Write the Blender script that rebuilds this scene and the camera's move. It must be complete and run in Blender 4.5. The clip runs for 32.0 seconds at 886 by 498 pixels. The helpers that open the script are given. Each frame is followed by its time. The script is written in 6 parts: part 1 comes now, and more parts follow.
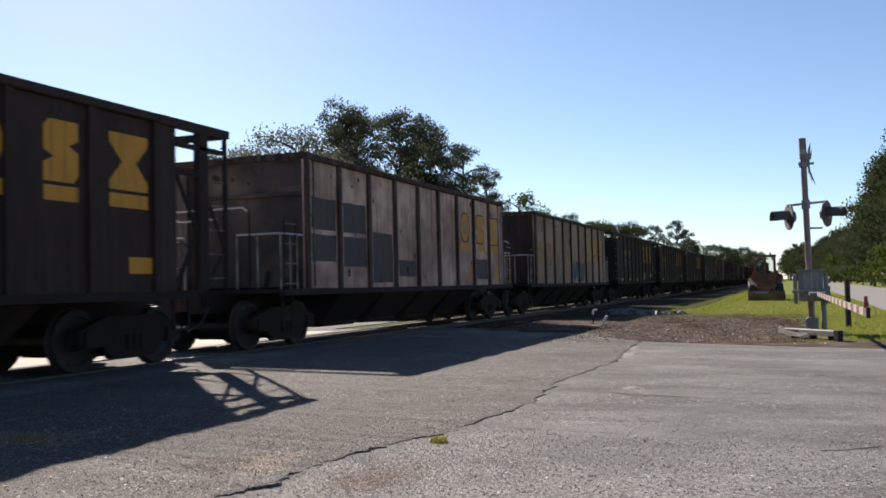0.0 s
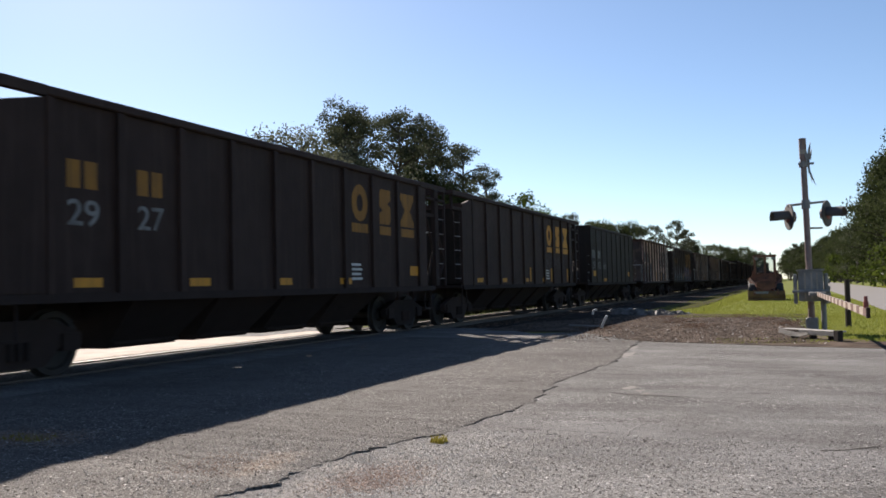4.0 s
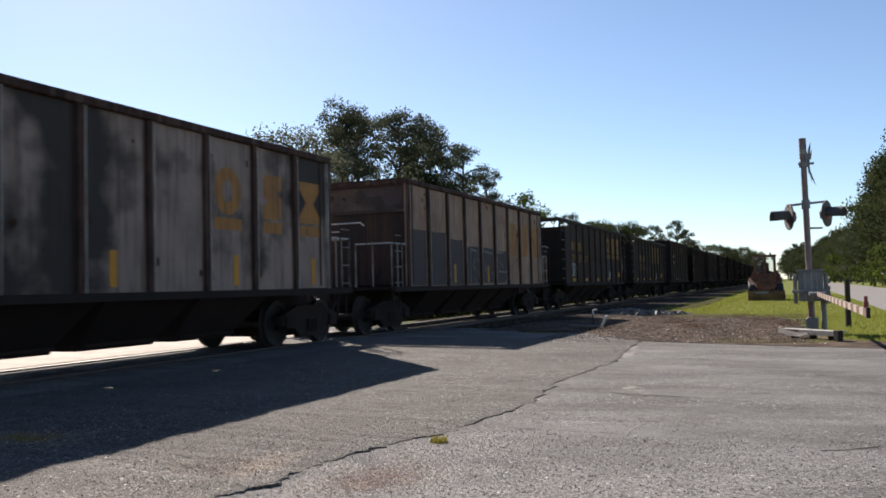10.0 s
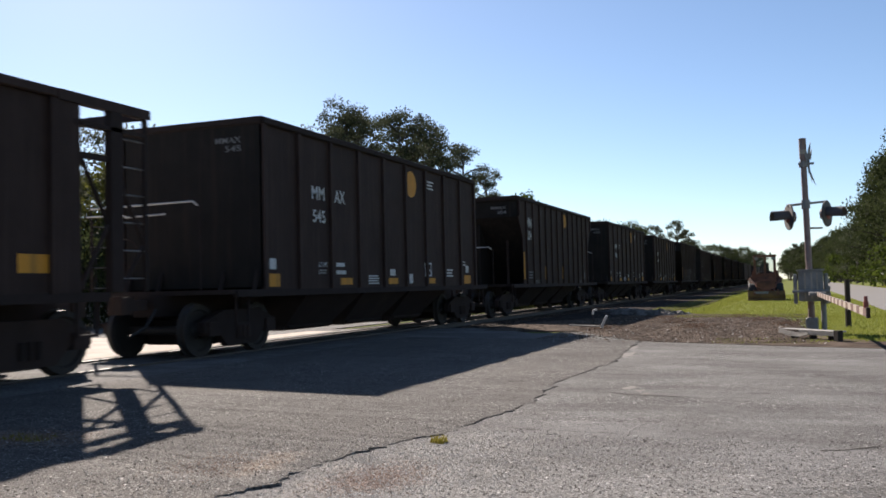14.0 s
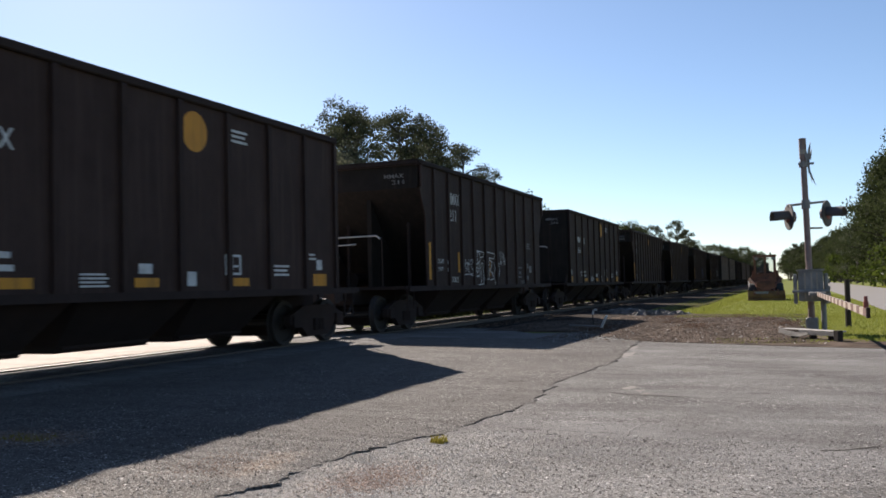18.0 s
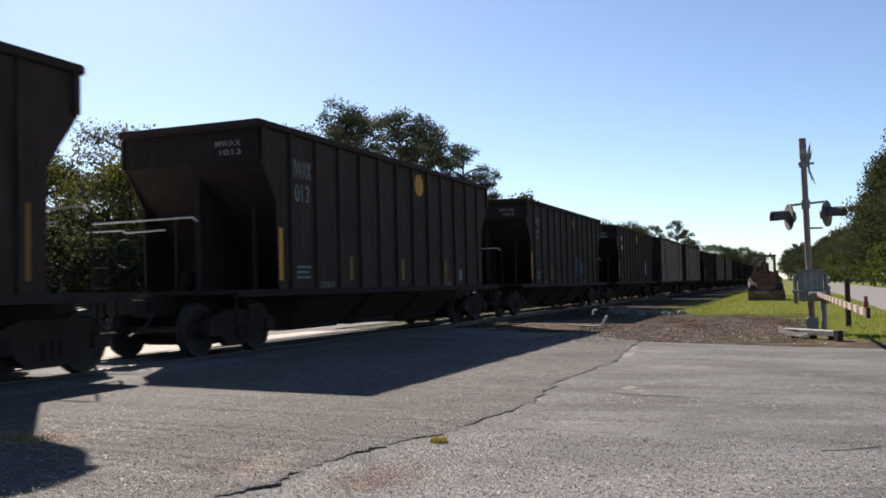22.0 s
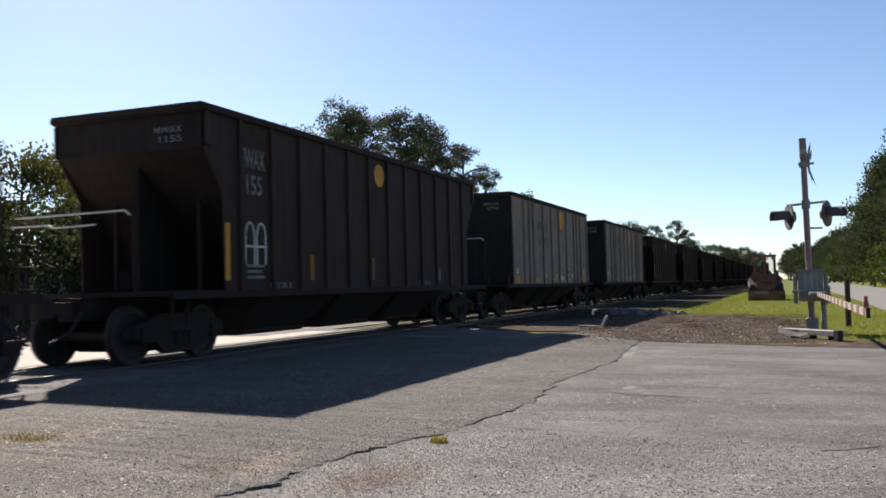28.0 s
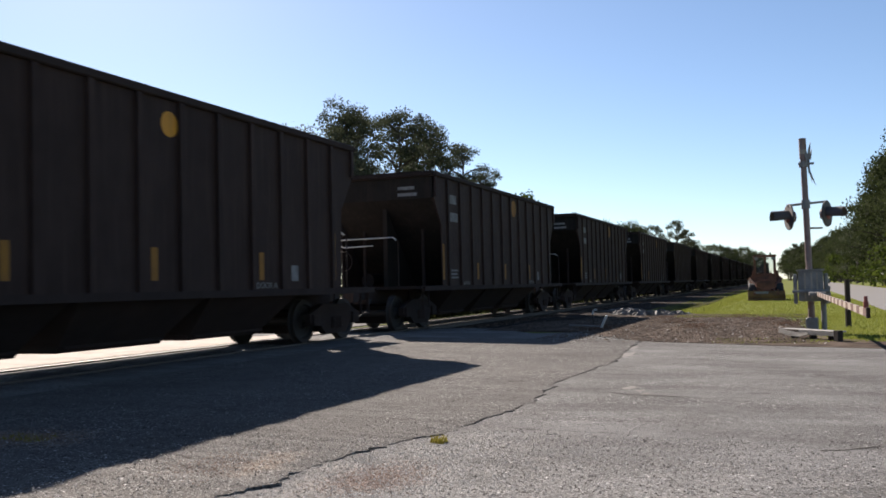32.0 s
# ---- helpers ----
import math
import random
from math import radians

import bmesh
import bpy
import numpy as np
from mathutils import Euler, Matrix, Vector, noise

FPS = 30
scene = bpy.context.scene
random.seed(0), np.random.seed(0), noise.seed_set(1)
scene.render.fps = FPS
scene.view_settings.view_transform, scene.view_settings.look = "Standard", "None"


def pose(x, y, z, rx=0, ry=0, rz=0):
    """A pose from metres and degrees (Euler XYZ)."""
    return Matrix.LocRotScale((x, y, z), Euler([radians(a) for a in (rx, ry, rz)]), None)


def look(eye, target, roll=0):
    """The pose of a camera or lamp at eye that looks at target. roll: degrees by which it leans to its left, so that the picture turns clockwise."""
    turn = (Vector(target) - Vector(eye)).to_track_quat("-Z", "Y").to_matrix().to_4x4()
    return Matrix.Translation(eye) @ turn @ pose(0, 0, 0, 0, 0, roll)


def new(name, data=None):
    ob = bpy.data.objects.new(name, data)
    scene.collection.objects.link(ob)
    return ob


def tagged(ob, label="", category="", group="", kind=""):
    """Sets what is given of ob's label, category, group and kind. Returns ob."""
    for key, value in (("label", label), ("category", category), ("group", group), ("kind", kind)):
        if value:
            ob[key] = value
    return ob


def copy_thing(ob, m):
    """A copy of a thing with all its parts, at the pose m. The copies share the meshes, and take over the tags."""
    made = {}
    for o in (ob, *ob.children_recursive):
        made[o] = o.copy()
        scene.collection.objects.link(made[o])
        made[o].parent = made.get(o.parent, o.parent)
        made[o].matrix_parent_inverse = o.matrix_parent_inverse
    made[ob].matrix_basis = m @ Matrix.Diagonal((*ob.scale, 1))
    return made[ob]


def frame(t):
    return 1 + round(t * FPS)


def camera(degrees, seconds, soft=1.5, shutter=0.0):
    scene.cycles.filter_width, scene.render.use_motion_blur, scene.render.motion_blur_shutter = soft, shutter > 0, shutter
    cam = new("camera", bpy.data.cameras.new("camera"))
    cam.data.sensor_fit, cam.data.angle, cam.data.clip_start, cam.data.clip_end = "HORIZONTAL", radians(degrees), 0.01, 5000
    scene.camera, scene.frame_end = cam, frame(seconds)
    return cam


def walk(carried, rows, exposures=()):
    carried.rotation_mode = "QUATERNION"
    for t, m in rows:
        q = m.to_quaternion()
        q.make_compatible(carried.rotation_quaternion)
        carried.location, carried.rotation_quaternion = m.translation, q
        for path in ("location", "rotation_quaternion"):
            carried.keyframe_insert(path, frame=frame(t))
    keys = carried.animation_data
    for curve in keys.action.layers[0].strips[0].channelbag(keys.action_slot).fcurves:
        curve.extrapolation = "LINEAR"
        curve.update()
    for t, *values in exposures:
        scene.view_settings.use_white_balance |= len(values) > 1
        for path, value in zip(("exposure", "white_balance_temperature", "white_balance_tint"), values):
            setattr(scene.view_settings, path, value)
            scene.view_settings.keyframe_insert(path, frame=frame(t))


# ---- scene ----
# ---------- camera ----------
EYE = Vector((0.0, 0.0, 1.020))
YAW, TILT = radians(21.272), radians(2.404)
AIM = EYE + 10 * Vector((-math.sin(YAW) * math.cos(TILT), math.cos(YAW) * math.cos(TILT), math.sin(TILT)))
cam = camera(52.344, 32.0, soft=1.7, shutter=0.15)
CAM = look(EYE, AIM, -1.402)
walk(cam, [(0, CAM), (32.0, CAM)], exposures=[(0, 1.15), (32.0, 1.15)])

# ---------- world and sun ----------
SUN_EL, SUN_AZ = radians(34.0), radians(43.5)      # azimuth: from +y towards -x
sky = bpy.data.worlds.new("sky")
scene.world = sky
sky.use_nodes = True
nt = sky.node_tree
nt.nodes.clear()
st = nt.nodes.new("ShaderNodeTexSky")
st.sky_type, st.sun_disc = "NISHITA", False
st.sun_elevation, st.sun_rotation = SUN_EL, -SUN_AZ
st.air_density, st.dust_density, st.ozone_density = 0.78, 0.36, 2.4
st.altitude = 420
bg = nt.nodes.new("ShaderNodeBackground")
bg.inputs["Strength"].default_value = 0.063
wo = nt.nodes.new("ShaderNodeOutputWorld")
nt.links.new(st.outputs[0], bg.inputs["Color"])
nt.links.new(bg.outputs[0], wo.inputs["Surface"])
sun_dir = Vector((-math.sin(SUN_AZ) * math.cos(SUN_EL), math.cos(SUN_AZ) * math.cos(SUN_EL), math.sin(SUN_EL)))
lamp = bpy.data.lights.new("sun", "SUN")
lamp.energy, lamp.angle, lamp.color = 5.0, radians(0.55), (1.0, 0.885, 0.79)
sun = new("sun", lamp)
sun.matrix_world = look(Vector((0, 0, 60)) + sun_dir * 80, Vector((0, 0, 60)))


# ---------- materials ----------
def mat(name, base, rough=0.7, metal=0.0, second=None, scale=3.0, amount=0.5, fine=40.0, fine_amount=0.25,
        bump=0.2, bump_scale=60.0, streak=None, vary=0.0, spec=0.5, stretch=(1, 1, 1), contrast=(0.4, 0.65), mid=0.0, mid_scale=7.0, speck=None, spots=()):
    """A weathered surface: base colour, a second colour in large patches, fine grain, relief, optional vertical streaks."""
    m = bpy.data.materials.new(name)
    m.use_nodes = True
    n, l = m.node_tree.nodes, m.node_tree.links
    bsdf = n["Principled BSDF"]
    bsdf.inputs["Roughness"].default_value = rough
    bsdf.inputs["Metallic"].default_value = metal
    bsdf.inputs["Specular IOR Level"].default_value = spec
    tc = n.new("ShaderNodeTexCoord")
    mp = n.new("ShaderNodeMapping")
    mp.inputs["Scale"].default_value = stretch
    l.new(tc.outputs["Object"], mp.inputs["Vector"])
    tc_ = n.new("ShaderNodeMapping")
    l.new(tc.outputs["Object"], tc_.inputs["Vector"])
    oi = n.new("ShaderNodeObjectInfo")
    add = n.new("ShaderNodeVectorMath")
    add.operation = "MULTIPLY_ADD"
    l.new(oi.outputs["Random"], add.inputs[0])
    add.inputs[1].default_value = (37.0, 91.0, 53.0)
    l.new(mp.outputs[0], add.inputs[2])

    def noise_tex(sc, detail, lo, hi, src=None):
        t = n.new("ShaderNodeTexNoise")
        t.inputs["Scale"].default_value, t.inputs["Detail"].default_value = sc, detail
        l.new((src or add).outputs[0], t.inputs["Vector"])
        r = n.new("ShaderNodeMapRange")
        r.inputs["From Min"].default_value, r.inputs["From Max"].default_value = lo, hi
        l.new(t.outputs["Fac"], r.inputs["Value"])
        return t, r

    def mix(a, b, fac, k, how="MIX"):
        x = n.new("ShaderNodeMix")
        x.data_type, x.blend_type = "RGBA", how
        s = n.new("ShaderNodeMath")
        s.operation = "MULTIPLY"
        s.inputs[1].default_value = k
        l.new(fac, s.inputs[0])
        l.new(s.outputs[0], x.inputs["Factor"])
        for socket, c in ((x.inputs["A"], a), (x.inputs["B"], b)):
            if isinstance(c, tuple):
                socket.default_value = (*c, 1)
            else:
                l.new(c, socket)
        return x.outputs["Result"]

    second = second or tuple(c * 0.6 for c in base)
    _, big = noise_tex(scale, 5, *contrast)
    col = mix(base, second, big.outputs[0], amount)
    if mid:
        _, middle = noise_tex(mid_scale, 6, 0.38, 0.64)
        col = mix(col, (0.45, 0.43, 0.41), middle.outputs[0], mid, "MULTIPLY")
    _, small = noise_tex(fine, 3, 0.3, 0.7)
    col = mix(col, (0.45, 0.45, 0.45), small.outputs[0], fine_amount, "MULTIPLY")
    worn = None
    for cx, cy, rx, ry, tint, k in spots:
        # a stain or bare area with a ragged edge of its own: centre, radii, colour, strength
        off, div, ln = n.new("ShaderNodeVectorMath"), n.new("ShaderNodeVectorMath"), n.new("ShaderNodeVectorMath")
        off.operation, div.operation, ln.operation = "SUBTRACT", "MULTIPLY", "LENGTH"
        off.inputs[1].default_value, div.inputs[1].default_value = (cx, cy, 0), (1 / rx, 1 / ry, 0)
        l.new(tc.outputs["Object"], off.inputs[0])
        l.new(off.outputs[0], div.inputs[0])
        l.new(div.outputs[0], ln.inputs[0])
        ragged, _ = noise_tex(3.2, 9, 0, 1, tc_)
        ragged.inputs["Roughness"].default_value = 0.72
        both = n.new("ShaderNodeMath")
        both.operation = "MULTIPLY_ADD"
        both.inputs[1].default_value = 3.2
        l.new(ragged.outputs["Fac"], both.inputs[0])
        l.new(ln.outputs["Value"], both.inputs[2])
        r = n.new("ShaderNodeMapRange")
        r.inputs["From Min"].default_value, r.inputs["From Max"].default_value = 2.75, 1.9
        l.new(both.outputs[0], r.inputs["Value"])
        col = mix(col, tint, r.outputs[0], k)
        if worn is None:
            worn = r
        else:
            mx = n.new("ShaderNodeMath")
            mx.operation = "MAXIMUM"
            l.new(worn.outputs[0], mx.inputs[0])
            l.new(r.outputs[0], mx.inputs[1])
            worn = mx
    if speck:
        # single stones showing in the surface: (scale, pale, dark), more of them where it is worn
        _, where = noise_tex(0.9, 4, 0.42, 0.60)
        where.inputs["To Min"].default_value = 0.38
        if worn:
            more = n.new("ShaderNodeMath")
            more.operation = "MULTIPLY_ADD"
            more.inputs[1].default_value = 1.0
            l.new(worn.outputs[0], more.inputs[0])
            l.new(where.outputs[0], more.inputs[2])
            where = more
        for sc, tint, lo, hi in ((speck[0], speck[1], 0.80, 0.95), (speck[0] * 0.8, speck[2], 0.86, 0.94), (speck[0] * 0.4, speck[2], 0.965, 0.98), (speck[0] * 0.75, tuple(1.9 * c for c in speck[1]), 0.988, 0.994)):
            vo = n.new("ShaderNodeTexVoronoi")
            vo.inputs["Scale"].default_value = sc
            l.new(tc.outputs["Object"], vo.inputs["Vector"])
            sp = n.new("ShaderNodeSeparateColor")
            l.new(vo.outputs["Color"], sp.inputs[0])
            r = n.new("ShaderNodeMapRange")
            r.inputs["From Min"].default_value, r.inputs["From Max"].default_value = lo, hi
            l.new(sp.outputs[0], r.inputs["Value"])
            many = n.new("ShaderNodeMath")
            many.operation = "MULTIPLY"
            l.new(r.outputs[0], many.inputs[0])
            l.new(where.outputs[0], many.inputs[1])
            col = mix(col, tint, many.outputs[0], 0.85)
    if streak:
        ms = n.new("ShaderNodeMapping")
        ms.inputs["Scale"].default_value = (9.0, 9.0, 0.55)
        l.new(add.outputs[0], ms.inputs["Vector"])
        _, st_ = noise_tex(1.0, 4, 0.5, 0.72, ms)
        col = mix(col, streak, st_.outputs[0], 0.75)
    if vary:
        hs = n.new("ShaderNodeHueSaturation")
        mr = n.new("ShaderNodeMapRange")
        mr.inputs["To Min"].default_value, mr.inputs["To Max"].default_value = 1 - vary, 1 + vary
        l.new(oi.outputs["Random"], mr.inputs["Value"])
        l.new(mr.outputs[0], hs.inputs["Value"])
        l.new(col, hs.inputs["Color"])
        col = hs.outputs[0]
    l.new(col, bsdf.inputs["Base Color"])
    if bump:
        bt, _ = noise_tex(bump_scale, 4, 0, 1)
        bp = n.new("ShaderNodeBump")
        bp.inputs["Strength"].default_value, bp.inputs["Distance"].default_value = bump, 0.02
        l.new(bt.outputs["Fac"], bp.inputs["Height"])
        l.new(bp.outputs[0], bsdf.inputs["Normal"])
    return m


def leaf_mat(name, a, b, trans=0.35):
    """Leaves: colour varies from clump to clump, some light comes through."""
    m = bpy.data.materials.new(name)
    m.use_nodes = True
    n, l = m.node_tree.nodes, m.node_tree.links
    bsdf = n["Principled BSDF"]
    bsdf.inputs["Roughness"].default_value = 0.85
    bsdf.inputs["Specular IOR Level"].default_value = 0.12
    geo = n.new("ShaderNodeNewGeometry")
    x = n.new("ShaderNodeMix")
    x.data_type = "RGBA"
    x.inputs["A"].default_value, x.inputs["B"].default_value = (*a, 1), (*b, 1)
    l.new(geo.outputs["Random Per Island"], x.inputs["Factor"])
    l.new(x.outputs["Result"], bsdf.inputs["Base Color"])
    tr = n.new("ShaderNodeBsdfTranslucent")
    l.new(x.outputs["Result"], tr.inputs["Color"])
    ms = n.new("ShaderNodeMixShader")
    ms.inputs[0].default_value = trans
    out = n["Material Output"]
    l.new(bsdf.outputs[0], ms.inputs[1])
    l.new(tr.outputs[0], ms.inputs[2])
    l.new(ms.outputs[0], out.inputs["Surface"])
    return m


M = {}
M["black"] = mat("black_car_paint", (0.041, 0.0232, 0.0184), 0.7, second=(0.056, 0.0345, 0.028), scale=0.7, streak=(0.058, 0.0355, 0.028), vary=0.15, spec=0.2, mid=0.4, mid_scale=2.5)
M["coal"] = mat("sooty_steel", (0.031, 0.0205, 0.0175), 0.85, second=(0.046, 0.029, 0.024), scale=2.0, spec=0.25, vary=0.25, mid=0.4, mid_scale=4.0)
# Darker copy of the black paint: shade on the ends, put into colour.
M["shaded_end"] = mat("shaded_black_end", (0.017, 0.0135, 0.0115), 0.8, second=(0.026, 0.020, 0.016), scale=1.2, streak=(0.030, 0.021, 0.016), spec=0.2, vary=0.2, mid=0.4, mid_scale=3.0)
M["brown"] = mat("brown_black_car_paint", (0.0152, 0.008978, 0.006136), 0.65, second=(0.02583, 0.01317, 0.008491), scale=0.6, streak=(0.0319, 0.01677, 0.01039), spec=0.3)
M["white"] = mat("weathered_white_car_paint", (0.66, 0.415, 0.322), 0.65, second=(0.34, 0.188, 0.132), scale=0.55, amount=0.85, streak=(0.1296, 0.07291, 0.04801), mid=0.45, mid_scale=2.2, contrast=(0.42, 0.62))
M["cream"] = mat("cream_rusty_car_paint", (0.45, 0.285, 0.188), 0.65, second=(0.25, 0.128, 0.076), scale=0.6, amount=0.75, streak=(0.12, 0.058, 0.035), mid=0.4, mid_scale=2.0)
M["blotch"] = mat("patchy_white_car_paint", (0.33, 0.235, 0.19), 0.7, second=(0.026, 0.016, 0.012), scale=0.4, amount=0.98, streak=(0.05, 0.03, 0.022), contrast=(0.49, 0.57), mid=0.5, mid_scale=1.6)
M["greyblue"] = mat("grey_repaint_patch", (0.064, 0.0445, 0.0435), 0.7, second=(0.095, 0.065, 0.058), scale=1.2, streak=(0.03471, 0.02475, 0.01906))
M["silver"] = mat("dull_aluminium_side", (0.245, 0.174, 0.146), 0.6, 0.1, second=(0.16, 0.110, 0.091), scale=0.5, amount=0.6, streak=(0.105, 0.078, 0.060), bump=0.08, mid=0.3, mid_scale=2.0)
M["rustpost"] = mat("rust_brown_post", (0.088, 0.045, 0.034), 0.8, second=(0.036, 0.019, 0.015), scale=1.8, amount=0.9, streak=(0.15, 0.10, 0.075), spec=0.2, mid=0.4, mid_scale=4.0)
M["rustchip"] = mat("dark_rust_chip", (0.042, 0.022, 0.014), 0.85, second=(0.075, 0.036, 0.02), scale=9.0, amount=0.9, spec=0.1)
M["faded"] = mat("faded_orange_paint", (0.42, 0.185, 0.035), 0.7, second=(0.24, 0.10, 0.035), scale=2.5, streak=(0.12, 0.06, 0.03))
M["teal"] = mat("teal_spray_paint", (0.02, 0.055, 0.07), 0.6, second=(0.03, 0.075, 0.095))
M["purple"] = mat("purple_spray_paint", (0.07, 0.04, 0.14), 0.6, second=(0.05, 0.05, 0.10))
M["blue"] = mat("blue_spray_paint", (0.05, 0.10, 0.28), 0.6, second=(0.06, 0.08, 0.18))
M["rust"] = mat("rusted_steel", (0.04947, 0.0276, 0.01979), 0.85, second=(0.01746, 0.0144, 0.01299), scale=1.1, amount=0.9, streak=(0.0873, 0.039, 0.02165), mid=0.4, mid_scale=3.0)
M["wheel"] = mat("wheel_steel", (0.034, 0.028, 0.024), 0.7, 0.2, second=(0.014, 0.012, 0.011))
M["railsteel"] = mat("dull_rail_steel", (0.085, 0.07, 0.06), 0.6, 0.3, second=(0.06, 0.045, 0.036), bump=0.1)
M["grimy"] = mat("grimy_white_end", (0.19, 0.128, 0.095), 0.75, second=(0.046, 0.031, 0.025), scale=0.7, amount=0.95, streak=(0.0598, 0.0414, 0.03317), contrast=(0.35, 0.55), mid=0.4, mid_scale=2.0)
M["darkpurple"] = mat("dark_purple_spray_paint", (0.045, 0.03, 0.075), 0.6, second=(0.03, 0.035, 0.05))
M["outline"] = mat("pale_outline_spray_paint", (0.42, 0.41, 0.42), 0.6, second=(0.25, 0.24, 0.26), scale=5.0)
M["flange"] = mat("chipped_white_post_edge", (0.4223, 0.368, 0.3157), 0.65, second=(0.1994, 0.1495, 0.124), scale=2.5, amount=0.8)
# Dim stencil paints: dull marks, and distance haze put into the colour.
M["dimletter"] = mat("dull_hazed_white_stencil_paint", (0.22, 0.215, 0.21), 0.7, second=(0.10, 0.095, 0.09), scale=6.0, amount=0.8)
M["dimyellow"] = mat("dull_hazed_yellow_stencil_paint", (0.30, 0.132, 0.010), 0.7, second=(0.19, 0.082, 0.01), scale=3.0, streak=(0.10, 0.05, 0.01))
# Bare rungs and rails, with the sun's shine put into their pale colour.
M["rung"] = mat("sunlit_bare_rung", (0.26, 0.24, 0.22), 0.5, 0.4, second=(0.10, 0.08, 0.07), scale=3.0, amount=0.9, bump=0.05)
M["chrome"] = mat("sunlit_bare_handrail", (0.55, 0.54, 0.51), 0.42, 0.4, bump=0.05)
M["yellow"] = mat("yellow_stencil_paint", (0.63, 0.272, 0.014), 0.6, second=(0.48, 0.195, 0.012), scale=3.0, streak=(0.22, 0.11, 0.015))
M["letter"] = mat("white_stencil_paint", (0.62, 0.62, 0.6), 0.6, second=(0.35, 0.34, 0.32), scale=6.0)
M["asphalt"] = mat("old_grey_asphalt", (0.172, 0.168, 0.163), 0.92, second=(0.08936, 0.08532, 0.08004), scale=0.8, amount=0.8, contrast=(0.42, 0.68), fine=55, fine_amount=0.32, bump=1.0, bump_scale=90, stretch=(0.4, 1, 1), mid=0.6, mid_scale=2.4, spec=0.2, speck=(80, (0.31, 0.30, 0.29), (0.034, 0.030, 0.027)),
                   spots=((-2.55, 5.7, 0.75, 1.5, (0.235, 0.222, 0.206), 0.75), (-1.0, 5.6, 1.7, 0.9, (0.205, 0.197, 0.186), 0.6), (-2.7, 5.4, 0.42, 0.75, (0.25, 0.205, 0.17), 0.6), (-2.62, 5.3, 0.26, 0.34, (0.17, 0.095, 0.062), 0.6), (-2.0, 6.1, 0.5, 0.18, (0.09, 0.085, 0.08), 0.6)))
M["newer"] = mat("darker_asphalt", (0.1185, 0.1104, 0.1017), 0.92, second=(0.08426, 0.07822, 0.07198), scale=0.5, amount=0.8, fine=50, fine_amount=0.32, bump=1.0, bump_scale=90, mid=0.4, mid_scale=3.0, spec=0.2, speck=(80, (0.31, 0.295, 0.28), (0.030, 0.026, 0.024)),
                 spots=((-4.0, 5.0, 1.0, 1.1, (0.15, 0.138, 0.124), 0.6), (-3.55, 5.5, 0.22, 0.5, (0.20, 0.15, 0.11), 0.7), (-6.0, 5.8, 0.6, 0.5, (0.19, 0.135, 0.10), 0.6)))
M["road"] = mat("pale_road", (0.147, 0.1386, 0.1304), 0.9, second=(0.1131, 0.1081, 0.1006), scale=0.3)
M["grass"] = mat("mown_grass_ground", (0.105, 0.135, 0.018), 0.95, second=(0.135, 0.128, 0.03), scale=0.25, amount=0.7, fine=25, fine_amount=0.25, bump=0.3, bump_scale=40, spec=0.1)
M["ballast"] = mat("brown_gravel", (0.145, 0.112, 0.088), 0.95, second=(0.048, 0.035, 0.028), scale=1.4, amount=0.95, fine=22, fine_amount=0.6, bump=1.0, bump_scale=26, mid=0.6, mid_scale=3.5, spec=0.04)
# Coal-dark ballast, with the shade beside the train put into its colour.
M["trackbed"] = mat("coal_and_shade_ballast", (0.050, 0.041, 0.035), 0.95, second=(0.022, 0.018, 0.016), scale=1.6, amount=0.9, fine=22, fine_amount=0.6, bump=1.0, bump_scale=26, mid=0.6, mid_scale=3.5, spec=0.04)
M["bark"] = mat("bark", (0.0499, 0.03881, 0.03049), 0.9, second=(0.02772, 0.02218, 0.01663), bump=0.6)
M["galv"] = mat("weathered_galvanised", (0.27, 0.262, 0.25), 0.75, 0.1, second=(0.16, 0.152, 0.142), scale=4, mid=0.3)
M["mast"] = mat("rust_stained_mast_paint", (0.2472, 0.1836, 0.1656), 0.6, second=(0.1498, 0.08078, 0.0648), scale=5, streak=(0.1199, 0.05875, 0.0432))
M["rubber"] = mat("black_rubber", (0.02, 0.02, 0.02), 0.8)
M["red"] = mat("faded_red", (0.26, 0.06, 0.045), 0.6, second=(0.16, 0.06, 0.05), scale=6)
M["stripe"] = mat("faded_brown_red_stripe", (0.085, 0.032, 0.024), 0.7, second=(0.12, 0.07, 0.05), scale=7.0, amount=0.8)
M["loader"] = mat("rusty_loader_paint", (0.22, 0.084, 0.046), 0.75, second=(0.07, 0.030, 0.020), scale=2.0, amount=0.9, mid=0.4)
M["loader_yellow"] = mat("rusty_yellow_paint", (0.25, 0.135, 0.035), 0.75, second=(0.0887, 0.04435, 0.02218), scale=2.0, amount=0.9)
M["slab"] = mat("pale_sandy_concrete", (0.50, 0.44, 0.385), 0.95, second=(0.38, 0.33, 0.28), scale=1.2, amount=0.7, fine=30, fine_amount=0.3, bump=0.5, spec=0.2)
M["concrete"] = mat("pale_concrete", (0.2495, 0.2439, 0.2328), 0.85, second=(0.183, 0.1774, 0.1663))
M["palepatch"] = mat("bleached_asphalt", (0.167, 0.1546, 0.1382), 0.9, second=(0.1252, 0.1137, 0.1025), scale=5.0, fine=40)
M["wall"] = mat("pale_metal_wall", (0.3049, 0.3049, 0.2994), 0.6, second=(0.2328, 0.2328, 0.2273))
M["timber"] = mat("dark_timber", (0.03326, 0.02495, 0.0194), 0.9)
M["armwhite"] = mat("dirty_white_reflective", (0.36, 0.315, 0.255), 0.5, second=(0.24, 0.19, 0.155), scale=8)
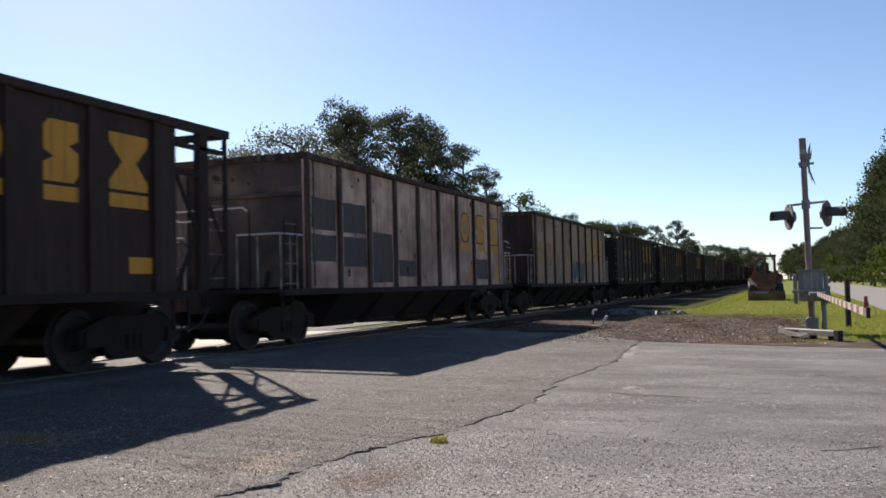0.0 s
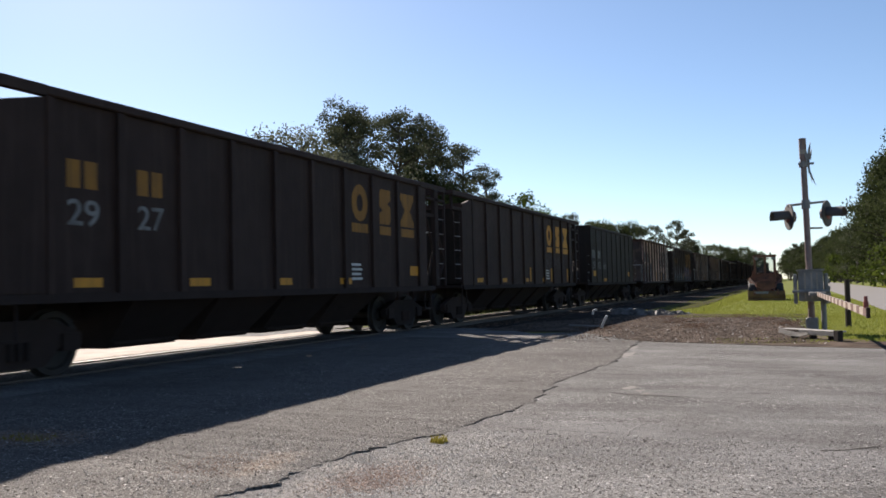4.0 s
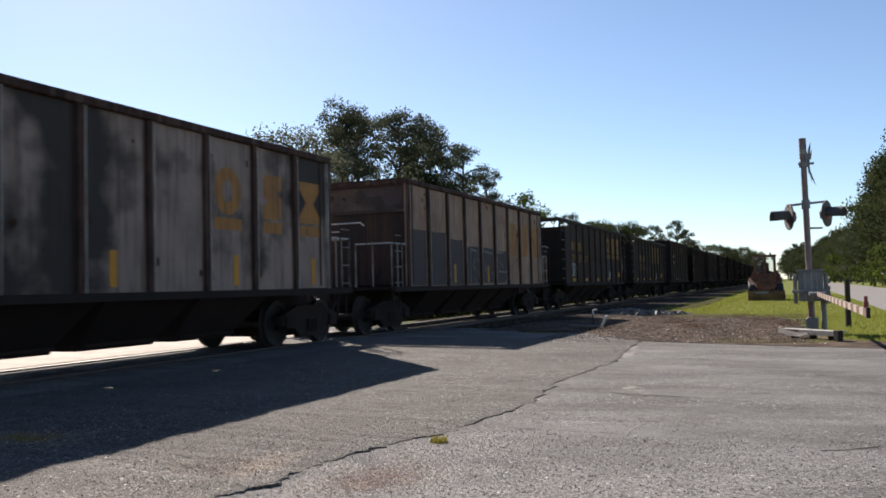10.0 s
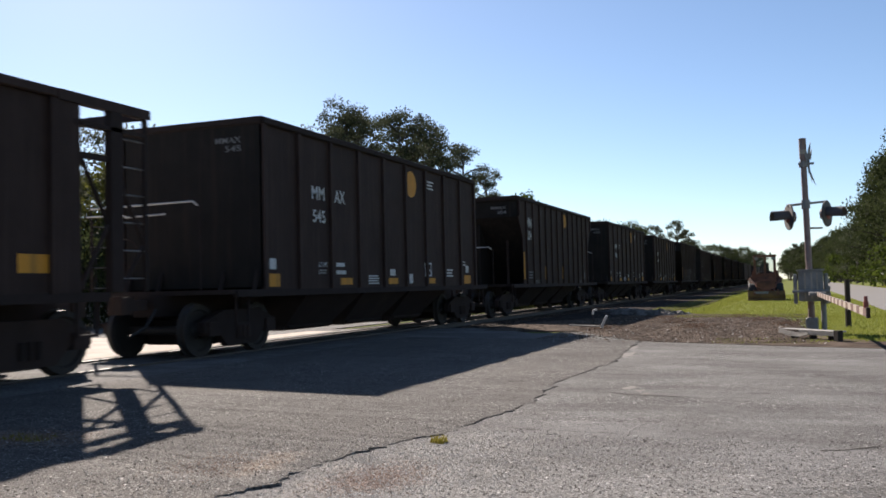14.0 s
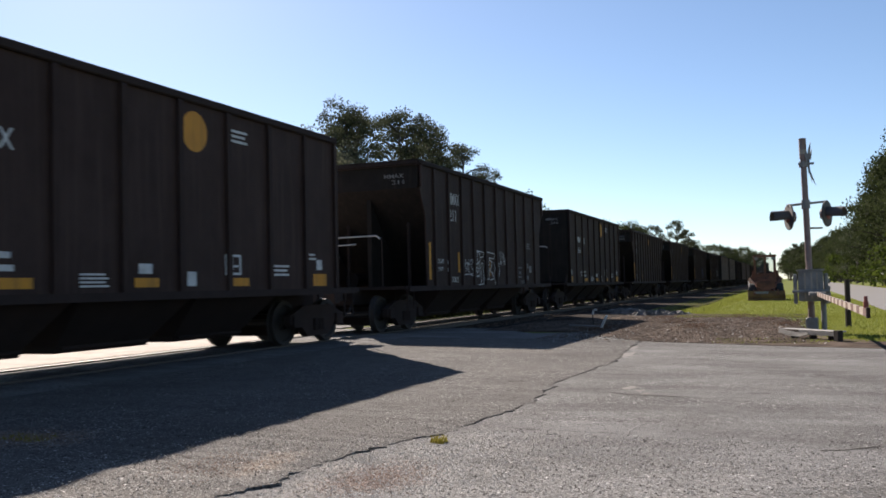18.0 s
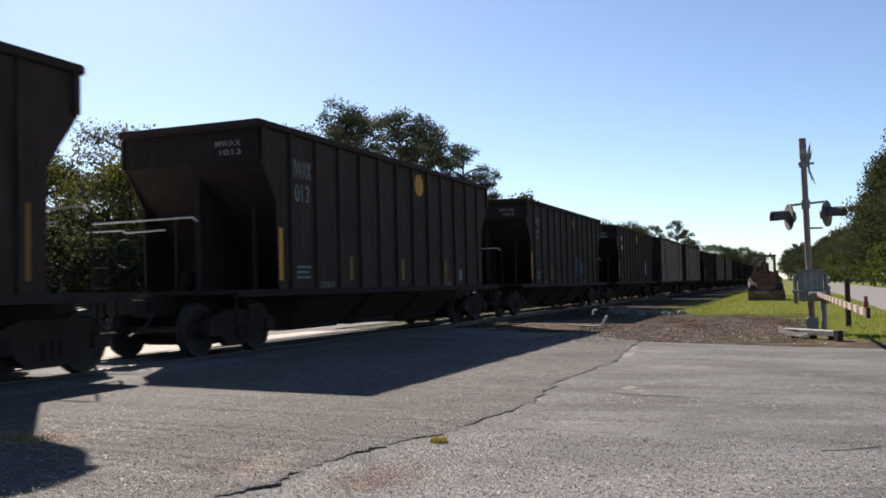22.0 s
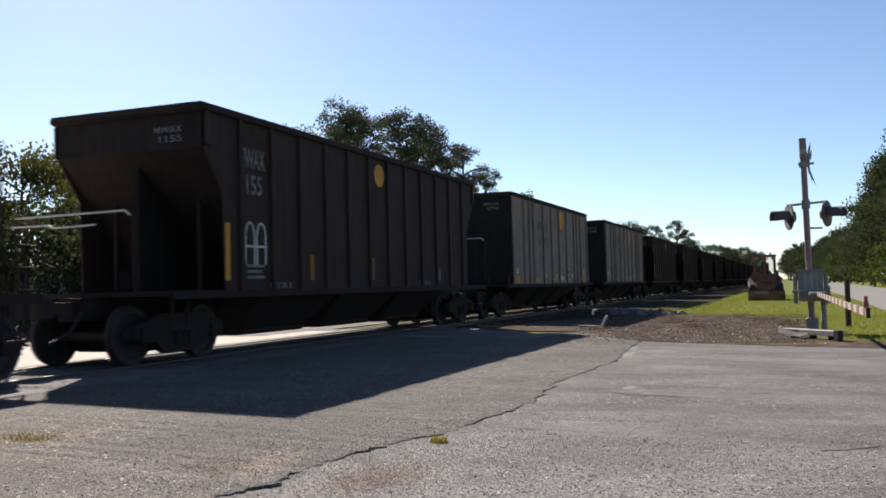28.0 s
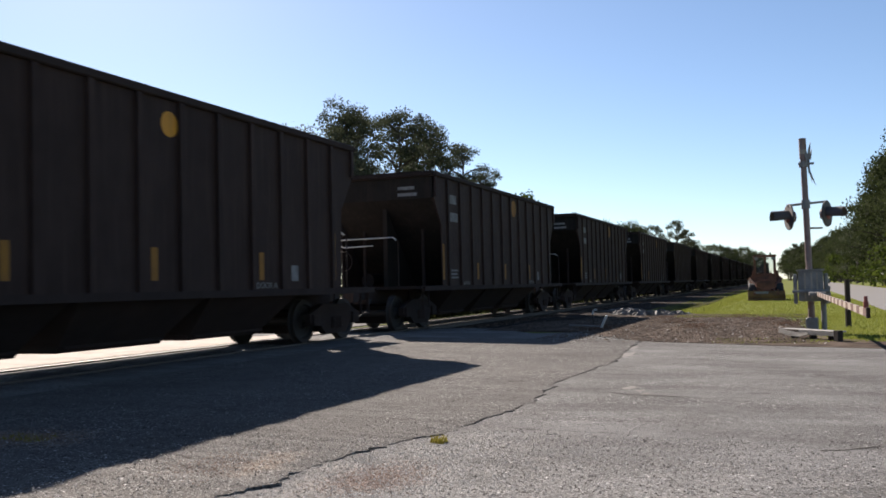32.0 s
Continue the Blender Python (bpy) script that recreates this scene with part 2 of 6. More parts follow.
# Black enamel, greyed in colour for sunlight on the hoods' backs.
M["hood"] = mat("sunlit_black_enamel", (0.062, 0.055, 0.052), 0.6, second=(0.105, 0.088, 0.08), scale=3.5, amount=0.8, spec=0.4)
M["dirt"] = mat("dark_dirt", (0.03, 0.026, 0.022), 0.95, spec=0.1)
L_PINE = leaf_mat("pine_needles", (0.033, 0.040, 0.023), (0.070, 0.077, 0.047), 0.38)
L_OAK = leaf_mat("oak_leaves", (0.019, 0.026, 0.0095), (0.052, 0.064, 0.025), 0.40)
L_GREY = leaf_mat("grey_green_leaves", (0.060, 0.068, 0.043), (0.115, 0.118, 0.082), 0.42)
L_BRIGHT = leaf_mat("bright_shrub_leaves", (0.0281, 0.0449, 0.00702), (0.0562, 0.0728, 0.014), 0.45)
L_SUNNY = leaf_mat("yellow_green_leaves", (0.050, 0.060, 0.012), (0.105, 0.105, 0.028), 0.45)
L_WEED = leaf_mat("dark_weed_blades", (0.03, 0.038, 0.012), (0.075, 0.08, 0.03), 0.2)
L_DRY = leaf_mat("dry_weed_blades", (0.20, 0.17, 0.03), (0.32, 0.27, 0.06), 0.3)
L_GRASS = leaf_mat("grass_blades", (0.145, 0.174, 0.0255), (0.264, 0.272, 0.0638), 0.4)


# ---------- building helpers ----------
def box(bm, x0, x1, y0, y1, z0, z1):
    vs = [bm.verts.new(p) for p in ((x0, y0, z0), (x1, y0, z0), (x1, y1, z0), (x0, y1, z0),
                                    (x0, y0, z1), (x1, y0, z1), (x1, y1, z1), (x0, y1, z1))]
    for f in ((3, 2, 1, 0), (4, 5, 6, 7), (0, 1, 5, 4), (1, 2, 6, 5), (2, 3, 7, 6), (3, 0, 4, 7)):
        bm.faces.new([vs[i] for i in f])


def slab_x(bm, poly, x0, x1):
    """A polygon of (y, z) given thickness along x."""
    a = [bm.verts.new((x0, y, z)) for y, z in poly]
    b = [bm.verts.new((x1, y, z)) for y, z in poly]
    n = len(poly)
    bm.faces.new(a[::-1])
    bm.faces.new(b)
    for i in range(n):
        bm.faces.new((a[i], a[(i + 1) % n], b[(i + 1) % n], b[i]))
    bmesh.ops.recalc_face_normals(bm, faces=bm.faces)


def rod(bm, a, b, r, seg=8, r2=None):
    a, b = Vector(a), Vector(b)
    r2 = r if r2 is None else r2
    q = (b - a).to_track_quat("Z", "Y")
    ring = []
    for c, rr in ((a, r), (b, r2)):
        ring.append([bm.verts.new(c + q @ Vector((rr * math.cos(2 * math.pi * i / seg), rr * math.sin(2 * math.pi * i / seg), 0))) for i in range(seg)])
    for i in range(seg):
        bm.faces.new((ring[0][i], ring[0][(i + 1) % seg], ring[1][(i + 1) % seg], ring[1][i]))
    bm.faces.new(ring[0][::-1])
    bm.faces.new(ring[1])


def lathe_x(bm, prof, seg=20):
    """A profile of (x, radius) turned round the x axis."""
    rings = []
    for x, r in prof:
        rings.append([bm.verts.new((x, r * math.cos(2 * math.pi * i / seg), r * math.sin(2 * math.pi * i / seg))) for i in range(seg)])
    for a, b in zip(rings, rings[1:]):
        for i in range(seg):
            bm.faces.new((a[i], a[(i + 1) % seg], b[(i + 1) % seg], b[i]))
    bm.faces.new(rings[0][::-1])
    bm.faces.new(rings[-1])


def mesh(name, bm, material):
    bmesh.ops.recalc_face_normals(bm, faces=bm.faces)
    me = bpy.data.meshes.new(name)
    bm.to_mesh(me)
    bm.free()
    me.materials.append(material)
    return me


def part(name, bm, material, parent, label=""):
    """Links a bmesh (or a mesh to be shared) as one mesh object under a thing or a part."""
    me = bm if isinstance(bm, bpy.types.Mesh) else mesh(name, bm, material)
    ob = new(name, me)
    ob.parent = parent
    if label:
        tagged(ob, label)
    return ob


def boxes(*bs):
    bm = bmesh.new()
    for b in bs:
        box(bm, *b)
    return bm


def thing(name, label, category, group="", at=None, kind=""):
    ob = new(name)
    tagged(ob, label, category, group, kind)
    if at is not None:
        ob.matrix_basis = at
    return ob


def solid(name, bm, material, label, category="", kind="", group=""):
    ob = new(name, mesh(name, bm, material))
    return tagged(ob, label, category, group, kind)


# ---------- the plan ----------
# The track runs along +y, its centre at x = TRACK; rail tops lie at z = RAIL.
TRACK = -10.49
RAIL = -0.09
PROFILE = ((-400, -0.5), (-40, -0.4), (-14, -0.25), (-12.6, -0.12), (-8.6, -0.12), (-3.5, -0.22), (3, -0.25), (9, -0.30), (400, -0.3))


def gz(x):
    for (a, za), (b, zb) in zip(PROFILE, PROFILE[1:]):
        if x <= b:
            return za + (zb - za) * (x - a) / (b - a)
    return PROFILE[-1][1]


def sheet(name, outline, lift, material, label, step=1.0, thick=0.0):
    """A ground covering inside an outline of (x, y) that is monotone in x: it follows the profile."""
    bm = bmesh.new()
    xs = sorted({x for x, _, _ in outline} | {x for x, _ in PROFILE if outline[0][0] < x < outline[-1][0]})

    def at(x, k):
        for a, b in zip(outline, outline[1:]):
            if a[0] <= x <= b[0]:
                f = (x - a[0]) / (b[0] - a[0])
                return a[k] + (b[k] - a[k]) * f
    lo = [bm.verts.new((x, at(x, 1), gz(x) + lift)) for x in xs]
    hi = [bm.verts.new((x, at(x, 2), gz(x) + lift)) for x in xs]
    for i in range(len(xs) - 1):
        bm.faces.new((lo[i], lo[i + 1], hi[i + 1], hi[i]))
    if thick:
        edge = hi + lo[::-1]
        low = [bm.verts.new(v.co - Vector((0, 0, thick))) for v in edge]
        for i in range(len(edge)):
            j = (i + 1) % len(edge)
            bm.faces.new((edge[i], edge[j], low[j], low[i]))
    return solid(name, bm, material, label, kind="structure")


# ---------- ground, road, track ----------
bm = bmesh.new()
gx = [x for x, _ in PROFILE]
gx = sorted([-3000, -13.4, -7.4, 3000] + gx)
gy = (-300, -60, 0, 30, 80, 200, 600, 3500)
grid = [[bm.verts.new((x, y, -0.4 if -13 < x < -8 else gz(max(-400, min(400, x))) - 0.03)) for y in gy] for x in gx]
for i in range(len(gx) - 1):
    for j in range(len(gy) - 1):
        bm.faces.new((grid[i][j], grid[i + 1][j], grid[i + 1][j + 1], grid[i][j + 1]))
ground = solid("ground", bm, M["grass"], "mown green grass ground with yellowish dry patches", kind="structure")

pavement = sheet("pavement", ((-70, -40, 48), (-30, -40, 36), (-13.45, -40, 33), (-13.4, -40, 23.2), (-7.5, -40, 23.2), (-6.0, -40, 21.4), (-4.7, -40, 22.6), (-3.05, -40, 19.4), (-0.3, -40, 18.1), (1.5, -40, 17.5), (3.1, -40, 17.0), (9.0, -40, 15.5)),
                 0.0, M["asphalt"], "worn grey asphalt crossing road with patches and grit", thick=0.06)
road = sheet("road", ((3.1, 10.0, 420), (9.2, 10.0, 330)), 0.01, M["road"], "pale asphalt road running beside the railway", thick=0.05)

# A sheet much paler than the pavement it covers, beyond the rails.
sheet("crossing_slab", ((-60, -30, 21.5), (-13.3, -30, 21.8), (-11.75, -30, 22.0)), 0.006, M["slab"], "pale sandy concrete beyond the rails", thick=0.05)
# ballast bed and brown gravel beyond the crossing
bm = bmesh.new()
for a, b, zz in ((22.4, 700, 0),):
    pts = ((-13.6, -0.25), (-12.0, -0.22), (-9.0, -0.22), (-7.3, -0.14))
    lo = [bm.verts.new((x, a, z)) for x, z in pts]
    hi = [bm.verts.new((x, b, z)) for x, z in pts]
    for i in range(3):
        bm.faces.new((lo[i], lo[i + 1], hi[i + 1], hi[i]))
    bm.faces.new(lo)
ballast = solid("ballast_bed", bm, M["trackbed"], "dark stone ballast under the track, coal and shade in its colour", kind="structure")
gravel = sheet("gravel_patch", ((-7.6, 22.3, 44), (-5.2, 22.5, 37), (-4.0, 20.6, 35.5), (-3.0, 19.2, 34.5), (-1.6, 18.55, 33.5), (-0.4, 18.05, 31), (0.6, 17.7, 20.4), (2.2, 17.2, 18.8), (3.05, 16.95, 18.0)),
               0.006, M["ballast"], "brown gravel strip between asphalt and grass", thick=0.04)
# Dark sheet that paints the train's shadow band onto the ground.
sheet("dirt_strip", ((-7.55, 27, 420), (-5.9, 31, 420), (-5.4, 35, 300), (-5.0, 37.5, 190), (-4.6, 40, 70), (-4.2, 43, 52)), 0.014, M["trackbed"], "dark dirt strip beside the ballast, the train's shadow in its colour", thick=0.05)


def rail(x, name):
    prof = ((-0.07, -0.17), (0.07, -0.17), (0.07, -0.155), (0.012, -0.13), (0.012, -0.04), (0.036, -0.03), (0.036, 0.0), (-0.036, 0.0), (-0.036, -0.03), (-0.012, -0.04), (-0.012, -0.13), (-0.07, -0.155))
    bm = bmesh.new()
    a = [bm.verts.new((x + px, -120, pz + RAIL)) for px, pz in prof]
    b = [bm.verts.new((x + px, 800, pz + RAIL)) for px, pz in prof]
    for i in range(len(prof)):
        j = (i + 1) % len(prof)
        bm.faces.new((a[i], a[j], b[j], b[i]))
    bm.faces.new(a)
    bm.faces.new(b)
    return solid(name, bm, M["railsteel"], "worn dull steel running rail", "rail", "structure")


rail(TRACK - 0.7535, "rail")
rail(TRACK + 0.7535, "rail")


# ---------- the train ----------
SPEED = 14.351
HALF = 1.61                       # half a car's width
GAP = 2.03                        # body end to the coupler's face


def build_truck(parent, y, wheels):
    """Bogie: two side frames, a bolster, springs, two wheelsets."""
    truck = part("bogie", boxes((-1.0, 1.0, y - 0.14, y + 0.14, 0.50, 0.72)), M["coal"], parent)
    for sx in (-1, 1):
        x0, x1 = sorted((sx * 0.95, sx * 1.09))
        bm = bmesh.new()
        slab_x(bm, [(y - 1.12, 0.42), (y - 1.12, 0.60), (y - 0.55, 0.80), (y + 0.55, 0.80), (y + 1.12, 0.60), (y + 1.12, 0.42),
                    (y + 0.72, 0.42), (y + 0.45, 0.17), (y - 0.45, 0.17), (y - 0.72, 0.42)], x0, x1)
        part("side_frame", bm, M["coal"], truck)
        bm = bmesh.new()
        for k in (-0.14, 0.0, 0.14):
            rod(bm, (sx * 1.11, y + k, 0.28), (sx * 1.11, y + k, 0.52), 0.055, 8)
        part("spring", bm, M["coal"], truck)
        for ay in (y - 0.89, y + 0.89):
            part("axle_box", boxes((x0 - 0.02, x1 + 0.05, ay - 0.15, ay + 0.15, 0.36, 0.60)), M["coal"], truck)
    part("brake_gear", boxes((-0.62, 0.62, y - 0.52, y + 0.52, 0.18, 0.62)), M["coal"], truck)
    for by in (y - 0.36, y + 0.36):
        part("brake_beam", boxes((-0.80, 0.80, by - 0.05, by + 0.05, 0.30, 0.42)), M["coal"], truck)
    for ay in (y - 0.89, y + 0.89):
        ws = part("wheelset", wheels, M["wheel"], parent)
        ws.matrix_parent_inverse = Matrix.Translation((0, ay, 0.457 + RAIL))
    truck.location = (0, 0, RAIL)
    return truck


def wheelset_mesh():
    bm = bmesh.new()
    for s in (-1, 1):
        lathe_x(bm, [(s * 0.665, 0.40), (s * 0.69, 0.485), (s * 0.715, 0.485), (s * 0.73, 0.457), (s * 0.82, 0.452), (s * 0.82, 0.37), (s * 0.78, 0.34), (s * 0.77, 0.16), (s * 0.84, 0.13), (s * 0.66, 0.13)], 24)
    rod(bm, (-1.0, 0, 0), (1.0, 0, 0), 0.08, 10)
    return mesh("wheelset", bm, M["wheel"])


WHEELS = wheelset_mesh()


RUNGS = {}


def ladder(parent, x, y, z0, z1, along="y", width=0.42, step=0.36, m="rung"):
    """Grab irons one above another, with two stiles."""
    bm = bmesh.new()
    a = Vector((0, width / 2, 0)) if along == "y" else Vector((width / 2, 0, 0))
    z = z0
    key = (along, width, m)
    if key not in RUNGS:
        rod(bm, -a, a, 0.014, 6)
        RUNGS[key] = mesh("rung", bm, M[m])
        bm = bmesh.new()
    for s in (-1, 1):
        rod(bm, Vector((x, y, z0 - 0.1)) + s * a, Vector((x, y, z1 + 0.1)) + s * a, 0.014, 6)
    # Stiles stay dark; the rungs carry the sun's glint as colour.
    stiles = part("ladder", bm, M["coal"], parent)
    while z <= z1:
        part("rung", RUNGS[key], M[m], stiles).location = (x, y, z)
        z += step
    return stiles


def build_car(kind, B, H, body, post, ribs, slope, cage=False, label="", skin=None, top="coal", depth=0.06, half_w=0.055, inset=0.0, corner=False):
    """An open-top hopper car. Origin: under the leading body end, on the rail; the car lies along +y. ribs: their number, or a list of fractions of the length."""
    car = thing("hopper_car", label, "railcar", "hopper cars of the train")
    zs = 1.05                                                 # bottom of the side sheets
    zv = H - 0.72                                             # where the end begins to slope in
    run = slope
    low = [(run * 0.33, H - 1.45), (run * 0.36, zs)] if run else [(0, H - 1.45), (0, zs)]
    side_poly = [(0, H), (0, zv)] + low + [(B - y, z) for y, z in low[::-1]] + [(B, zv), (B, H)]
    skin = skin or body
    ys = [i / (ribs - 1) for i in range(ribs)] if isinstance(ribs, int) else ribs
    sheet_x = HALF - depth
    rib_mesh, end_rib_mesh = None, None
    for s in (-1, 1):
        x0, x1 = sorted((s * (sheet_x - 0.04), s * sheet_x))
        bm = bmesh.new()
        slab_x(bm, side_poly, x0, x1)
        part("side_sheet", bm, M[skin], car)
        x0, x1 = sorted((s * (HALF - 0.10), s * (HALF + 0.01)))
        part("side_sill", boxes((x0, x1, -0.9, B + 0.9, 0.93, 1.05)), M["coal"], car)
        bm = boxes((*sorted((s * (HALF - 0.12), s * (HALF + 0.012))), 0.0, B, H - 0.13, H))
        bmesh.ops.bevel(bm, geom=bm.edges[:], offset=0.02, segments=1, affect="EDGES")
        part("top_chord", bm, M[top], car)
        for i, f in enumerate(ys):
            yy = min(max(f * B, half_w), B - half_w)
            edge = i in (0, len(ys) - 1)
            zb = (zv + 0.03) if (edge and run) else zs
            xa, xb = sorted((s * (sheet_x + 0.001), s * HALF))
            bm = bmesh.new()
            slab_x(bm, [(yy - half_w, zb), (yy + half_w, zb), (yy + half_w, H - 0.135), (yy - half_w, H - 0.135)], xa, xb)
            part("side_post", bm, M[post], car)
            if post == "rustpost":
                xa, xb = sorted((s * (sheet_x + 0.001), s * (HALF + 0.004)))
                ya = yy + half_w + 0.002 if i < len(ys) - 1 else yy - half_w - 0.026
                part("post_flange", boxes((xa, xb, ya, ya + 0.024, zb, H - 0.135)), M["flange"], car)
    for e, y0, d in ((0, 0.0, 1), (1, B, -1)):
        def yr(a, b):
            return sorted((y0 + d * a, y0 + d * b))
        et = H - 0.33 if cage else H                         # top of the end sheet
        zt = zv if run else zs + 0.05
        ins = -0.87 if cage and not e else -0.36 if cage else inset
        # Black cars' end sheets take the darker black that stands for shade.
        part("end_sheet", boxes((-HALF + 0.05, HALF - 0.05, *yr(ins, ins + 0.05), zt, et)), M["shaded_end" if body == "black" else body], car)
        bm = boxes((-HALF + 0.01, HALF - 0.01, *yr((-0.13 if run else -0.04) + ins - inset, 0.10 + ins - inset), et - 0.13, et + 0.012))
        bmesh.ops.bevel(bm, geom=bm.edges[:], offset=0.03, segments=2, affect="EDGES")
        part("end_cap", bm, M[top], car)
        bm = bmesh.new()
        slab_x(bm, [(y0 + d * ins, zt), (y0 + d * (ins + 0.05), zt), (y0 + d * 2.3, 1.0), (y0 + d * 2.25, 0.96)], -HALF + 0.12, HALF - 0.12)
        # The hollow under the end is shaded by colour.
        part("slope_sheet", bm, M["shaded_end"], car)
        part("end_platform", boxes((-HALF + 0.05, HALF - 0.05, *yr(-1.0, 1.2), 0.98, 1.06)), M["coal"], car)
        for x in (-0.9, 0.9) if run else (-1.42, -0.7, 0.7, 1.42):
            bm = bmesh.new()
            if run:
                rod(bm, (x, y0 + d * 0.75, 1.0), (x, y0 + d * 0.75, zt - 0.32 * (zt - 1.0)), 0.05, 6)
            else:
                rod(bm, (x, y0 - d * 0.12, 1.0), (x, y0 + d * 0.02, zt + 0.3), 0.05, 6)
            part("end_post", bm, M["coal"], car)
        # a solid web under the end, over the bogie, shade in its colour
        bm = bmesh.new()
        slab_x(bm, [(y0 + d * 0.2, 1.0), (y0 + d * 0.2, zt - 0.2), (y0 + d * 2.2, 1.0)], -0.06, 0.06)
        part("centre_web", bm, M["shaded_end"], car)
        part("draft_sill", boxes((-0.22, 0.22, *yr(-1.35, 2.5), 0.62, 0.98)), M["coal"], car)
        part("coupler", boxes((-0.09, 0.09, *yr(-1.3, -1.85), 0.74, 0.92), (-0.17, 0.13, *yr(-1.78, -GAP - 0.02), 0.68, 0.98)), M["rust"], car)
        bm = bmesh.new()
        pts = [(0.3, y0 - d * 1.4, 0.75), (0.32, y0 - d * 1.7, 0.45), (0.25, y0 - d * 2.0, 0.32)]
        for p_, q_ in zip(pts, pts[1:]):
            rod(bm, p_, q_, 0.025, 6)
        part("brake_hose", bm, M["rubber"], car)
        hz = 2.34 if run else 2.62
        bm = bmesh.new()
        rod(bm, (-1.5, y0 - d * 0.95, hz - 0.02), (0.75, y0 - d * 0.95, hz), 0.02, 6)
        rod(bm, (0.75, y0 - d * 0.95, hz), (0.85, y0 - d * 0.95, hz - 0.08), 0.02, 6)
        rail_ = part("end_handrail", bm, M["chrome"], car)
        # Dark uprights; only the level rail is coloured as sunlit.
        for x in (-1.5, 0.9):
            bm = bmesh.new()
            rod(bm, (x, y0 - d * 0.95, 1.05), (x, y0 - d * 0.95, hz - 0.05), 0.018, 6)
            part("upright", bm, M["coal"], rail_)
        bm = bmesh.new()
        rod(bm, (-1.55, y0 - d * 1.0, hz - 0.17), (-0.75, y0 - d * 1.0, hz - 0.17), 0.018, 6)
        rod(bm, (-0.75, y0 - d * 1.0, hz - 0.17), (-0.66, y0 - d * 1.0, hz - 0.22), 0.018, 6)
        rod(bm, (-0.66, y0 - d * 1.0, hz - 0.22), (0.2, y0 - d * 1.0, hz - 0.20), 0.018, 6)
        part("platform_rail", bm, M["chrome"], car)
        for s in (-1, 1):
            if not cage and (s < 0 or kind == "steel"):
                ladder(car, s * (HALF - 0.03), y0 - d * 0.62, 1.15, 2.3, "y", 0.4, 0.38)
            part("stirrup", boxes((s * 1.5 - 0.02, s * 1.5 + 0.02, y0 - d * 0.6 - 0.2, y0 - d * 0.6 + 0.2, 0.45, 0.49),
                                  (s * 1.5 - 0.02, s * 1.5 + 0.02, y0 - d * 0.6 - 0.2, y0 - d * 0.6 - 0.17, 0.45, 0.95),
                                  (s * 1.5 - 0.02, s * 1.5 + 0.02, y0 - d * 0.6 + 0.17, y0 - d * 0.6 + 0.2, 0.45, 0.95)), M["coal"], car)
        if corner and e:
            # the top chord runs on past the end to a corner post with rungs
            for s in (-1, 1):
                xa, xb = sorted((s * (HALF - 0.10), s * (HALF + 0.01)))
                part("corner_chord", boxes((xa, xb, *yr(-0.005, -0.68), H - 0.10, H)), M[top], car)
                part("corner_post", boxes((xa + 0.02, xb - 0.02, *yr(-0.40, -0.47), 1.0, H - 0.105)), M["flange"], car)
                brace = bmesh.new()
                rod(brace, ((xa + xb) / 2, y0 - d * 0.02, H - 0.75), ((xa + xb) / 2, y0 - d * 0.42, H - 0.12), 0.03, 6)
                part("corner_brace", brace, M["flange"], car)
                ladder(car, s * (HALF - 0.05), y0 - d * 0.2, 1.2, H - 0.7, "y", 0.38, 0.36, "chrome")
        if post == "rustpost":
            # railing of upright bars round the end platform
            for s in (-1, 1):
                bm = bmesh.new()
                rod(bm, (s * 1.54, y0 - d * 0.1, 2.1), (s * 1.54, y0 - d * 0.9, 2.1), 0.022, 6)
                rod(bm, (s * 1.54, y0 - d * 0.9, 2.1), (s * 0.6, y0 - d * 0.93, 2.1), 0.022, 6)
                fence = part("platform_railing", bm, M["chrome"], car)
                for px_, py_ in ((1.54, 0.3), (1.54, 0.55), (1.54, 0.9), (1.05, 0.92), (0.6, 0.93)):
                    bm = bmesh.new()
                    rod(bm, (s * px_, y0 - d * py_, 0.98), (s * px_, y0 - d * py_, 2.1), 0.022, 6)
                    part("railing_bar", bm, M["rung"], fence)
        if cage:
            # open frame that carries the top chord beyond the end sheet
            far = -1.75 if e else -1.65
            for s in (-1, 1):
                xa, xb = sorted((s * (HALF - 0.11), s * (HALF + 0.01)))
                part("frame_chord", boxes((xa, xb, *yr(-0.005, far), H - 0.14, H)), M[top], car)
                bm = bmesh.new()
                if e:
                    part("frame_rail", boxes((xa, xb, *yr(-0.40, -1.66), H - 0.42, H - 0.36)), M["coal"], car)
                    part("frame_column", boxes((xa, xb, *yr(-0.96, -1.19), 1.06, H - 0.145)), M["coal"], car)
                    part("frame_post", boxes((xb - 0.07, xb - 0.01, *yr(far + 0.02, far + 0.08), 1.06, H - 0.145)), M["coal"], car)
                    slab_x(bm, [(y0 + d * -0.005, H - 0.145), (y0 + d * -0.40, H - 0.145), (y0 + d * -0.40, 1.06), (y0 + d * -0.005, 1.06)], xa + 0.02, xb - 0.03)
                    for za, zb, ya_, yb_ in ((1.10, 2.0, -0.41, -0.95), (2.0, H - 0.80, -0.95, -0.41), (1.10, 1.75, -1.20, far + 0.05), (2.6, 1.75, -1.20, far + 0.05)):
                        brace = bmesh.new()
                        rod(brace, ((xa + xb) / 2, y0 + d * ya_, za), ((xa + xb) / 2, y0 + d * yb_, zb), 0.035, 6)
                        part("frame_brace", brace, M["coal"], car)
                    part("frame_rail", boxes((xa + 0.02, xb - 0.03, *yr(-0.405, -0.955), H - 0.86, H - 0.78)), M["coal"], car)
